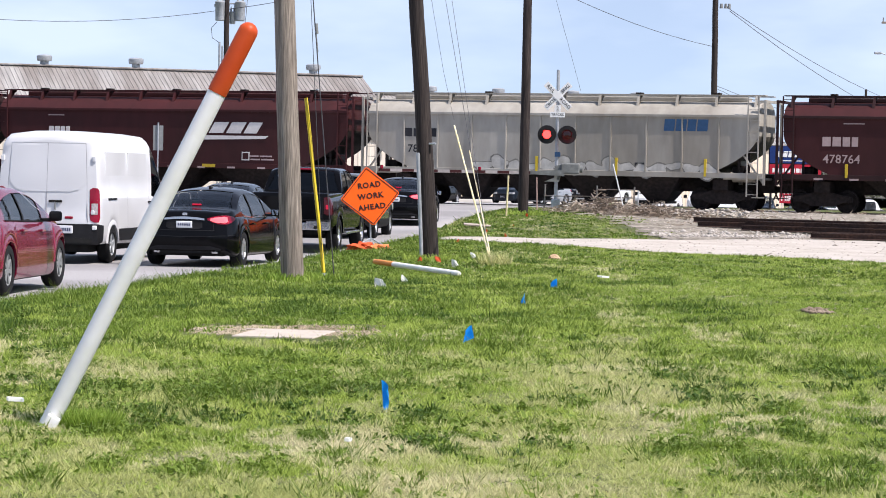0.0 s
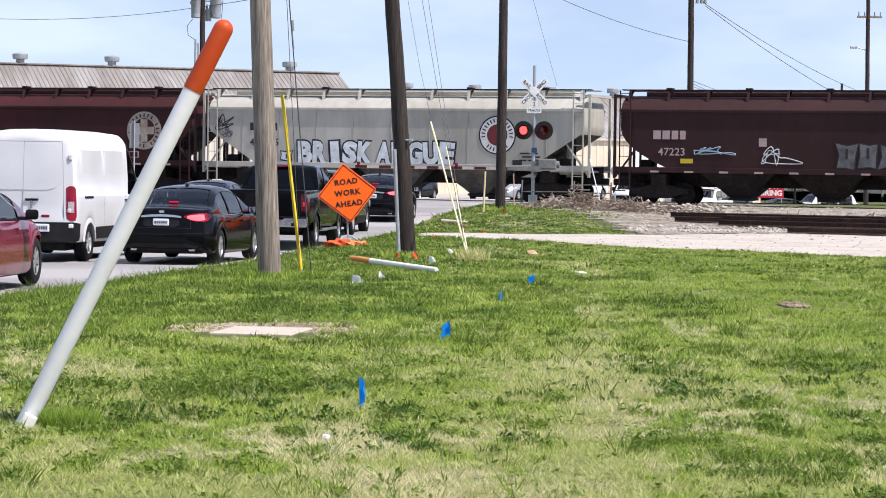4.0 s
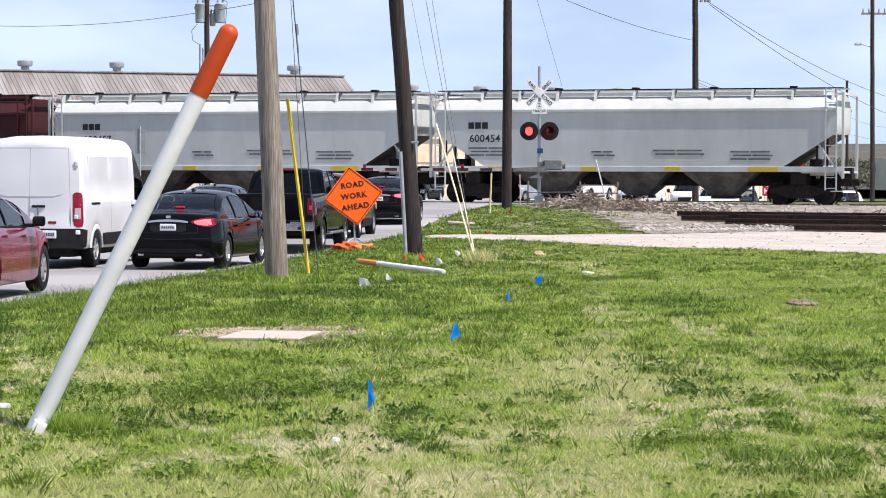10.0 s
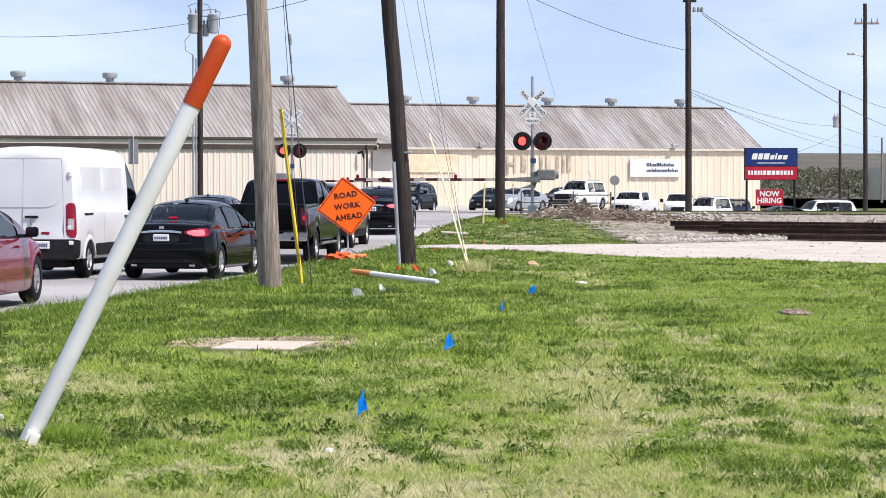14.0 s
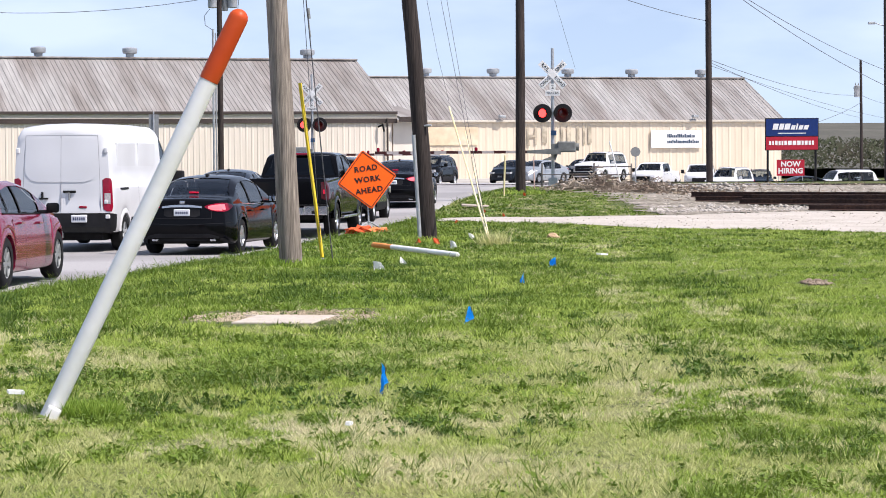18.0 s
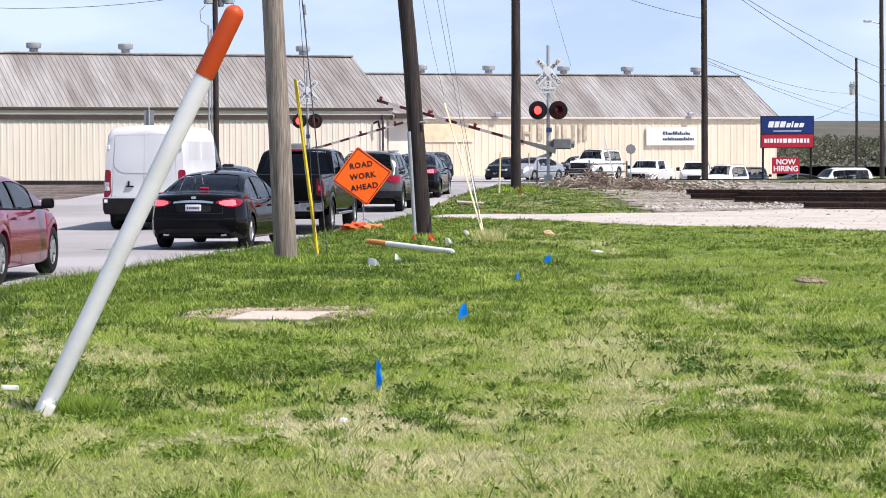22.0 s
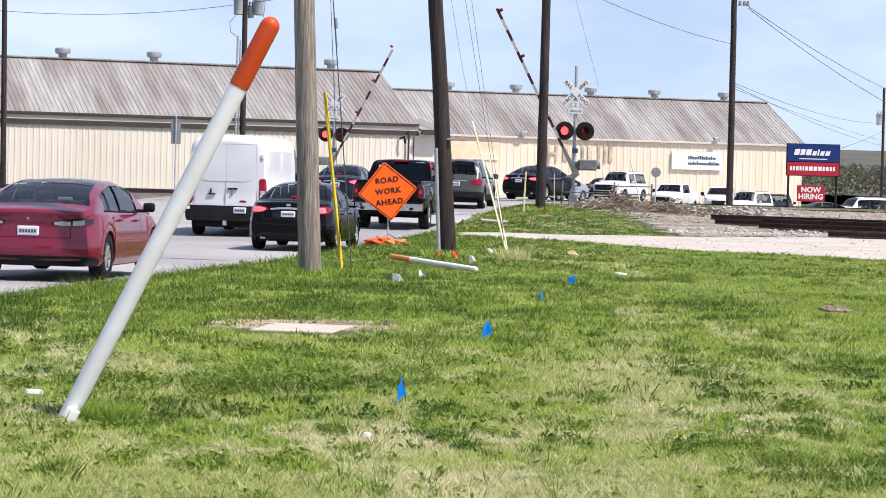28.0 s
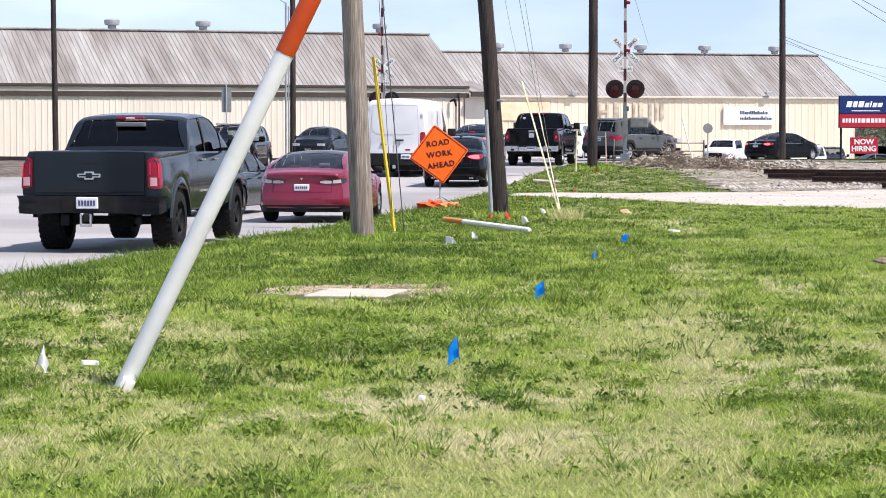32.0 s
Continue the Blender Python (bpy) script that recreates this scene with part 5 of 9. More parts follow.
        if spec.get("shiny_mirror"):
            part("mirror_glass", box(s * (hw + 0.045), ym - ms[1] / 2 - 0.004, zl + 0.03, s * (hw + ms[0] - 0.025), ym - ms[1] / 2 + 0.01, zl + ms[2] - 0.01, 0.004), MIRROR, ob, "mirror glass")
        for yh in spec["handles"]:
            zh = belt(yh) - 0.12
            part("door_handle", box(s * (half(yh) - 0.03), yh - 0.1, zh - 0.016, s * (half(yh) + 0.02), yh + 0.1, zh + 0.016, 0.008), spec.get("handle_mat", body_mat), ob)
        for yd in spec["doors"]:
            # a narrow dark groove that follows the flank from the sill to the belt line
            i = min(range(len(ys)), key=lambda n: abs(ys[n] - yd))
            seam = bmesh.new()
            flank = [(x + 0.0015, z) for x, z in rings[i][1:10]]
            for (xa, za), (xb, zb) in zip(flank, flank[1:]):
                dy = bow(xa, ys[i], za)
                seam.faces.new([seam.verts.new((s * x, ys[i] + dy + d, z)) for x, z, d in ((xa, za, -0.004), (xb, zb, -0.004), (xb, zb, 0.004), (xa, za, 0.004))])
            part("door_seam", seam, TRIM, ob)
        if spec.get("window_trim"):
            rows = [i for i in range(len(ys)) if dlo[0] <= ys[i] <= dlo[1]]
            bm = bmesh.new()
            for a, b in zip(rows, rows[1:]):
                rod((s * (rings[a][BELT][0] + 0.012), ys[a] + bow(rings[a][BELT][0], ys[a], 1), rings[a][BELT][1] + 0.004), (s * (rings[b][BELT][0] + 0.012), ys[b] + bow(rings[b][BELT][0], ys[b], 1), rings[b][BELT][1] + 0.004), 0.011, sides=5, bm=bm)
            part("window_trim", bm, spec["window_trim"], ob)

    def skin(turn, z, out):
        """A point on the tail: the way round from straight behind, in degrees, and a height."""
        d = Vector((math.sin(radians(turn)), -math.cos(radians(turn)), 0))
        hit, normal, _, _ = shell.ray_cast(Vector((0, 1.0, max(z, low(0.1) + 0.03))), d, 3.0)
        hit = (hit if hit else Vector((0, 1.0, z)) + d * 0.95) + d * out
        hit.z = z
        return hit

    for item in spec.get("skin", ()):
        # panels laid on the rounded tail: columns of (turn, low, high)
        nm, both, cols, mat, out = item[:5]
        lab = item[5] if len(item) > 5 else ""
        stations = []
        for (t0, a0, b0), (t1, a1, b1) in zip(cols, cols[1:]):
            n = max(1, math.ceil(abs(t1 - t0) / 3))
            stations += [(t0 + (t1 - t0) * k / n, a0 + (a1 - a0) * k / n, b0 + (b1 - b0) * k / n) for k in range(n)]
        stations.append(cols[-1])
        for s in (1, -1) if both else (1,):
            bm = bmesh.new()
            grid = []
            for t, a, b in stations:
                n = 4
                line = [skin(s * t, a, -0.03)] + [skin(s * t, a + (b - a) * k / n, out) for k in range(n + 1)] + [skin(s * t, b, -0.03)]
                grid.append([bm.verts.new(c) for c in line])
            for ga, gb in zip(grid, grid[1:]):
                for k in range(len(ga) - 1):
                    bm.faces.new((ga[k], gb[k], gb[k + 1], ga[k + 1]))
            bm.faces.new(grid[0])
            bm.faces.new(grid[-1][::-1])
            bmesh.ops.recalc_face_normals(bm, faces=bm.faces)
            part(nm, bm, mat, ob, lab, smooth=35)
    for item in spec["rear"]:
        nm, kind2, x0, z0, x1, z1, mat = item[:7]
        depth, y_in = item[7] if len(item) > 7 else 0.03, item[8] if len(item) > 8 else 0.05
        for s in (1, -1) if kind2 == "pair" else (1,):
            base = 0.0
            if depth > -0.5:
                xm, zm = (x0 + x1) / 2, (z0 + z1) / 2
                base = skin(s * math.degrees(math.atan2(xm, 0.95)), zm, 0).y
            bev = min(0.015, abs(z1 - z0) * 0.3, abs(x1 - x0) * 0.3)
            p = part(nm, box(s * x0, base - depth, z0, s * x1, base + y_in, z1, bev), mat, ob)
            if nm == "number_plate":
                n = 6
                for i in range(n):
                    w = (x1 - x0) * 0.8 / n
                    xb = x0 + (x1 - x0) * 0.1 + i * w
                    part("plate_bar", box(xb + w * 0.15, base - depth - 0.004, z0 + 0.045, xb + w * 0.85, base, z1 - 0.045), PLATE_BARS, p)
    for item in spec.get("front", ()):
        nm, kind2, x0, z0, x1, z1, mat = item[:7]
        for s in ((1,), (1, -1))[kind2 == "pair"]:
            part(nm, box(s * x0, L - (item[7] if len(item) > 7 else 0.25), z0, s * x1, L + 0.02, z1, 0.012), mat, ob)
    ob["wheel_radius"] = r
    return ob, wheels


def sedan_spec(L=4.84, W=1.86, H=1.46, axles=(1.02, 3.80), r=0.335, deck=1.045, lit=True, rim=ALUMINIUM):
    lamp = LAMP_RED if lit else LENS_RED
    h = H
    return dict(L=L, W=W, r=r, axles=axles, rim=rim, seats=(2.35, 1.45, 0.98), spokes=7, tumble=0.40, shiny_mirror=lit, window_trim=CHROME if lit else None,
                top=((0, deck - 0.13), (0.04, deck - 0.05), (0.12, deck - 0.015), (0.30, deck), (0.55, deck + 0.005), (0.75, deck + 0.03), (1.15, deck + 0.20), (1.6, h - 0.06), (2.0, h - 0.012), (2.35, h), (2.8, h - 0.035), (3.15, h - 0.16), (3.6, 1.06), (3.8, 0.99), (4.4, 0.88), (L - 0.12, 0.74), (L, 0.6)),
                belt=((0, deck - 0.17), (0.4, deck - 0.11), (0.9, deck - 0.10), (2.0, deck - 0.13), (3.6, 0.92), (4.3, 0.80), (L, 0.55)),
                low=((0, 0.30), (0.25, 0.22), (0.6, 0.19), (L - 0.4, 0.17), (L, 0.24)),
                glass=(("rear_window", 0.80, 1.62), ("side_window", 1.18, 1.95), ("side_window", 2.02, 3.05), ("windscreen", 2.86, 3.6)),
                mirror=3.02, handles=(1.72, 2.75), doors=(1.35, 1.98, 3.1),
                skin=(("tail_lamp", True, ((25, deck - 0.155, deck - 0.13), (30, deck - 0.205, deck - 0.10), (37, deck - 0.235, deck - 0.075), (44, deck - 0.235, deck - 0.07), (52, deck - 0.20, deck - 0.08), (59, deck - 0.14, deck - 0.105)), LENS_RED, 0.012, "red tail lamp that wraps the corner"),
                      ("brake_lamp", True, ((28, deck - 0.17, deck - 0.13), (33, deck - 0.205, deck - 0.11), (41, deck - 0.215, deck - 0.095), (46, deck - 0.19, deck - 0.10)), LAMP_HOT if lit else LENS_RED, 0.017, "lit brake lamp" if lit else ""),
                      ("trunk_strip", False, ((-22, deck - 0.165, deck - 0.13), (-12, deck - 0.15, deck - 0.108), (0, deck - 0.145, deck - 0.10), (12, deck - 0.15, deck - 0.108), (22, deck - 0.165, deck - 0.13)), CHROME, 0.022, "bright chrome strip"),
                      ("plate_recess", False, ((-20, deck - 0.30, deck - 0.19), (-16, deck - 0.33, deck - 0.168), (16, deck - 0.33, deck - 0.168), (20, deck - 0.30, deck - 0.19)), TRIM, 0.003),
                      ("trunk_seam", False, ((-31, deck - 0.36, deck - 0.35), (31, deck - 0.36, deck - 0.35)), TRIM, 0.003),
                      ("trunk_seam", True, ((31, deck - 0.36, deck - 0.20), (31.6, deck - 0.36, deck - 0.20)), TRIM, 0.003),
                      ("bumper_crease", False, ((-56, 0.60, 0.612), (0, 0.56, 0.572), (56, 0.60, 0.612)), TRIM, 0.002),
                      ("bumper_valance", False, ((-38, 0.30, 0.35), (-28, 0.26, 0.40), (28, 0.26, 0.40), (38, 0.30, 0.35)), TRIM, 0.006)),
                rear=(("number_plate", "one", -0.155, deck - 0.315, 0.155, deck - 0.185, PLATE_WHITE, 0.02), ("badge", "one", -0.05, deck - 0.085, 0.05, deck - 0.03, CHROME, 0.02), ("exhaust_tip", "pair", 0.50, 0.255, 0.62, 0.315, CHROME, 0.02),
                      ("stop_lamp", "one", -0.09, deck + 0.10, 0.09, deck + 0.13, lamp, -0.90, 0.94), ("aerial_fin", "one", -0.025, h - 0.01, 0.025, h + 0.045, TRIM, -1.85, 2.0)),
                front=(("headlamp", "pair", 0.42, 0.63, 0.70, 0.74, LENS_CLEAR, 0.3), ("grille", "one", -0.4, 0.42, 0.4, 0.66, TRIM, 0.2), ("number_plate", "one", -0.15, 0.42, 0.15, 0.54, PLATE_WHITE, 0.1)))


def suv_spec(L=4.68, W=1.86, H=1.70, axles=(0.95, 3.65), r=0.36, lit=False):
    lamp = LAMP_RED if lit else LENS_RED
    return dict(L=L, W=W, r=r, axles=axles, floor=0.7, seats=(2.2, 1.3, 1.15), clad=True, window_trim=CHROME,
                top=((0, 0.98), (0.04, 1.06), (0.10, 1.14), (0.42, H - 0.13), (0.6, H - 0.04), (0.9, H - 0.01), (1.6, H), (2.5, H - 0.03), (3.3, 1.20), (3.5, 1.11), (4.35, 1.0), (L - 0.06, 0.85), (L, 0.7)),
                belt=((0, 0.94), (0.2, 1.05), (1.5, 1.05), (3.3, 1.03), (4.3, 0.92), (L, 0.6)), low=((0, 0.40), (0.3, 0.30), (L - 0.4, 0.27), (L, 0.33)), tumble=0.28, round=(0.10, 0.35), corner=0.18,
                glass=(("rear_window", 0.12, 0.50), ("side_window", 0.60, 1.15), ("side_window", 1.22, 2.0), ("side_window", 2.07, 2.95), ("windscreen", 2.60, 3.32)),
                mirror=2.95, mirror_size=(0.22, 0.11, 0.18), handles=(1.75, 2.6), doors=(1.2, 2.03, 3.05),
                skin=(("tail_lamp", True, ((30, 0.90, 0.98), (36, 0.84, 1.02), (44, 0.82, 1.04), (56, 0.86, 1.03), (62, 0.94, 1.0)), lamp, 0.014, "red tail lamp that wraps the corner"),
                      ("tailgate_strip", False, ((-24, 0.955, 0.985), (24, 0.955, 0.985)), CHROME, 0.015), ("tailgate_seam", False, ((-34, 0.63, 0.64), (34, 0.63, 0.64)), TRIM, 0.003),
                      ("bumper", False, ((-58, 0.42, 0.58), (-40, 0.40, 0.60), (40, 0.40, 0.60), (58, 0.42, 0.58)), TRIM, 0.02, "black lower bumper")),
                rear=(("number_plate", "one", -0.16, 0.79, 0.16, 0.93, PLATE_WHITE, 0.015), ("roof_rail", "pair", 0.52, H - 0.01, 0.57, H + 0.035, CHROME, -0.7, 2.6)),
                front=(("headlamp", "pair", 0.5, 0.72, 0.85, 0.9, LENS_CLEAR, 0.3), ("grille", "one", -0.42, 0.55, 0.42, 0.85, TRIM, 0.15), ("bumper", "one", -0.8, 0.36, 0.8, 0.5, TRIM, 0.2)))


def big_suv_spec():
    s = suv_spec(5.3, 2.04, 1.92, (1.15, 4.15), 0.4, False)
    s["top"] = ((0, 1.05), (0.06, 1.2), (0.4, 1.80), (0.6, 1.89), (2, 1.92), (3.0, 1.88), (3.6, 1.30), (3.75, 1.25), (4.9, 1.16), (5.24, 1.08), (5.3, 0.95))
    s["belt"] = ((0, 1.04), (0.3, 1.18), (3.5, 1.16), (4.9, 1.08), (5.3, 0.9))
    s["glass"] = (("rear_window", 0.1, 0.4), ("side_window", 0.55, 1.4), ("side_window", 1.5, 2.3), ("side_window", 2.4, 3.2), ("windscreen", 3.02, 3.58))
    s["mirror"], s["handles"], s["doors"], s["seats"], s["clad"], s["window_trim"] = 3.2, (2.1, 2.95), (1.5, 2.35, 3.3), (2.6, 1.7, 1.30), False, None
    s["front"] = (("headlamp", "pair", 0.62, 0.92, 0.92, 1.06, LENS_CLEAR, 0.3), ("grille", "one", -0.6, 0.72, 0.6, 1.06, TRIM, 0.12), ("grille_bar", "one", -0.9, 0.86, 0.9, 0.91, CHROME, 0.1),
                  ("bumper", "one", -0.85, 0.42, 0.85, 0.66, TRIM, 0.2))
    return s


def pickup_spec(kind="tall"):
    square = dict(creased=True, rail=0.10, tumble=0.24, round=(0.03, 0.2), corner=0.06, tail=((0, 0), (0.7, 0.0), (1.5, 0.012)), crown=0.012, rear_glass=PRIVACY_GLASS)
    if kind == "tall":
        # lifted crew-cab truck
        return dict(square, L=5.85, W=2.04, r=0.43, tyre=0.34, axles=(1.22, 4.9), under=0.56, floor=0.95, arch=1.27, poke=0.0, rim=TRIM, flare=0.008, seats=(3.35, 2.65, 1.38),
                    top=((0, 1.355), (0.02, 1.41), (0.06, 1.425), (1.90, 1.425), (1.94, 1.43), (2.02, 1.54), (2.20, 1.82), (2.28, 1.885), (2.42, 1.935), (3.1, 1.975), (3.5, 1.975), (3.75, 1.935), (3.9, 1.875), (4.55, 1.46), (4.7, 1.42), (5.6, 1.34), (5.8, 1.24), (5.85, 1.06)),
                    belt=((0, 1.32), (1.9, 1.38), (2.2, 1.40), (4.5, 1.40), (5.6, 1.26), (5.85, 0.96)), low=((0, 0.72), (0.35, 0.68), (0.6, 0.54), (5.3, 0.52), (5.85, 0.64)),
                    glass=(("rear_window", 1.97, 2.26), ("side_window", 2.36, 2.98), ("side_window", 3.06, 4.1), ("windscreen", 3.9, 4.53)),
                    mirror=4.1, mirror_size=(0.27, 0.13, 0.19), mirror_mat=TRIM, handles=(2.55, 3.4), handle_mat=CHROME, doors=(1.94, 2.30, 3.02, 4.25),
                    skin=(("tail_lamp", True, ((40.5, 0.93, 1.31), (43, 0.905, 1.34), (46.5, 0.90, 1.34), (50.5, 0.93, 1.31)), LENS_RED, 0.014, "red tail lamp at the corner of the bed"),
                          ("lamp_bar", True, ((41.5, 1.10, 1.27), (42.2, 1.10, 1.27)), LAMP_RED, 0.02), ("lamp_bar", True, ((45.8, 1.06, 1.27), (46.5, 1.06, 1.27)), LAMP_RED, 0.02),
                          ("reverse_lamp", True, ((41.8, 0.94, 1.06), (45.2, 0.94, 1.06)), REVERSE_LENS, 0.02, "pale reversing lamp"),
                          ("bumper", False, ((-52, 0.60, 0.79), (-47, 0.55, 0.80), (-34, 0.54, 0.80), (-26, 0.56, 0.80), (26, 0.56, 0.80), (34, 0.54, 0.80), (47, 0.55, 0.80), (52, 0.60, 0.79)), TRIM, 0.11, "black painted step bumper"),
                          ("bumper_recess", False, ((-19, 0.58, 0.785), (19, 0.58, 0.785)), UNDERSIDE, 0.116), ("bumper_step", True, ((36, 0.60, 0.635), (47, 0.61, 0.645)), UNDERSIDE, 0.116), ("bumper_step", True, ((34, 0.72, 0.735), (48, 0.72, 0.735)), UNDERSIDE, 0.116),
                          ("tailgate_gap", True, ((39.7, 0.82, 1.40), (40.1, 0.82, 1.40)), UNDERSIDE, 0.002)),
                    rear=(("tailgate", "one", -0.80, 0.80, 0.80, 1.42, P_DARK, 0.014), ("tailgate_step", "one", -0.78, 0.85, 0.78, 0.862, UNDERSIDE, 0.017), ("door_moulding", "pair", 1.0, 0.80, 1.026, 0.835, CHROME, -2.35, 4.2),
                          ("badge", "one", 0.60, 0.86, 0.72, 0.895, CHROME, 0.025), ("stop_lamp", "one", -0.21, 1.875, 0.21, 1.918, LENS_RED, -2.18, 2.4), ("stop_lamp_centre", "one", -0.07, 1.88, 0.07, 1.913, REVERSE_LENS, -2.175, 2.38),
                          ("window_label", "one", -0.20, 1.77, 0.24, 1.84, STICKER_DARK, -2.10, 2.2), ("emblem", "one", -0.17, 1.055, 0.17, 1.115, CHROME, 0.028), ("emblem", "one", -0.075, 1.025, 0.075, 1.145, CHROME, 0.026), ("emblem_centre", "one", -0.145, 1.072, 0.145, 1.098, P_DARK, 0.032),
                          ("emblem_centre", "one", -0.052, 1.045, 0.052, 1.125, P_DARK, 0.031), ("tailgate_handle", "one", -0.12, 1.23, 0.12, 1.285, UNDERSIDE, 0.018),
                          ("number_plate", "one", -0.16, 0.62, 0.16, 0.785, PLATE_WHITE, 0.135), ("hitch", "one", -0.05, 0.44, 0.05, 0.56, TRIM, 0.16), ("exhaust", "one", 0.66, 0.40, 0.74, 0.50, UNDERSIDE, 0.02), ("spare_mount", "one", -0.42, 0.38, -0.30, 0.54, UNDERSIDE, 0.0),
                          ("tow_shackle", "one", -0.085, 0.40, -0.055, 0.55, CHROME, 0.2, -0.16), ("tow_shackle", "one", 0.055, 0.40, 0.085, 0.55, CHROME, 0.2, -0.16), ("tow_shackle", "one", -0.085, 0.375, 0.085, 0.405, CHROME, 0.2, -0.16),
                          ("shock", "pair", 0.42, 0.36, 0.50, 0.72, UNDERSIDE, -0.9, 1.0), ("axle", "one", -0.8, 0.36, 0.8, 0.48, UNDERSIDE, -1.15, 1.28)),
                    front=(("headlamp", "pair", 0.50, 1.0, 0.74, 1.12, LENS_CLEAR, 0.3),))
    return dict(square, L=5.8, W=2.02, r=0.40, tyre=0.27, axles=(1.25, 4.8), under=0.42, floor=0.85, arch=1.18, rim=CHROME, seats=(3.3, 2.6, 1.32),
                top=((0, 1.28), (0.02, 1.345), (0.06, 1.36), (1.90, 1.36), (1.94, 1.365), (2.02, 1.48), (2.20, 1.82), (2.28, 1.89), (2.42, 1.93), (3.4, 1.94), (3.75, 1.905), (3.9, 1.86), (4.5, 1.40), (4.65, 1.34), (5.5, 1.26), (5.75, 1.16), (5.8, 1.0)),
                belt=((0, 1.24), (1.9, 1.31), (2.2, 1.34), (4.5, 1.32), (5.5, 1.18), (5.8, 0.9)), low=((0, 0.66), (0.4, 0.56), (5.3, 0.46), (5.8, 0.55)),
                glass=(("rear_window", 1.97, 2.26), ("side_window", 2.36, 2.98), ("side_window", 3.06, 4.0), ("windscreen", 3.9, 4.48)),
                mirror=4.05, mirror_size=(0.25, 0.12, 0.24), mirror_mat=TRIM, handles=(2.55, 3.4), handle_mat=CHROME, doors=(1.94, 2.30, 3.02, 4.2),
                skin=(("tail_lamp", True, ((40, 0.90, 1.26), (43, 0.87, 1.28), (46.5, 0.87, 1.28), (51, 0.92, 1.24)), DEEP_LENS, 0.014, "dark red tail lamp at the corner of the bed"),
                      ("brake_lamp", True, ((41.5, 1.0, 1.10), (44.0, 1.0, 1.10)), LAMP_RED, 0.02), ("tailgate_gap", True, ((38.9, 0.76, 1.34), (39.3, 0.76, 1.34)), UNDERSIDE, 0.002)),
                rear=(("emblem", "one", -0.10, 1.02, 0.10, 1.2, CHROME, 0.035), ("window_sticker", "one", -0.62, 1.70, -0.53, 1.78, STICKER, -2.10, 2.18),
                      ("tailgate_handle", "one", -0.11, 1.24, 0.11, 1.29, CHROME, 0.02), ("bumper", "one", -0.45, 0.53, 0.45, 0.70, CHROME, 0.12), ("bumper_side", "pair", 0.45, 0.53, 0.98, 0.74, CHROME, 0.15), ("bumper_top", "one", -0.98, 0.742, 0.98, 0.762, TRIM, 0.16),
                      ("number_plate", "one", -0.17, 0.57, 0.17, 0.71, PLATE_WHITE, 0.13), ("exhaust_tip", "pair", 0.62, 0.55, 0.74, 0.63, UNDERSIDE, 0.155), ("axle", "one", -0.8, 0.32, 0.8, 0.46, UNDERSIDE, -1.2, 1.3), ("hitch", "one", -0.06, 0.38, 0.06, 0.52, TRIM, 0.1),
                      ("stop_lamp", "one", -0.2, 1.875, 0.2, 1.92, LENS_RED, -2.18, 2.4), ("side_step", "pair", 0.88, 0.40, 1.03, 0.46, CHROME, -2.1, 4.2)),
                front=(("headlamp", "pair", 0.50, 0.90, 0.74, 1.02, LENS_CLEAR, 0.3), ("grille", "one", -0.45, 0.72, 0.45, 1.05, TRIM, 0.2)))


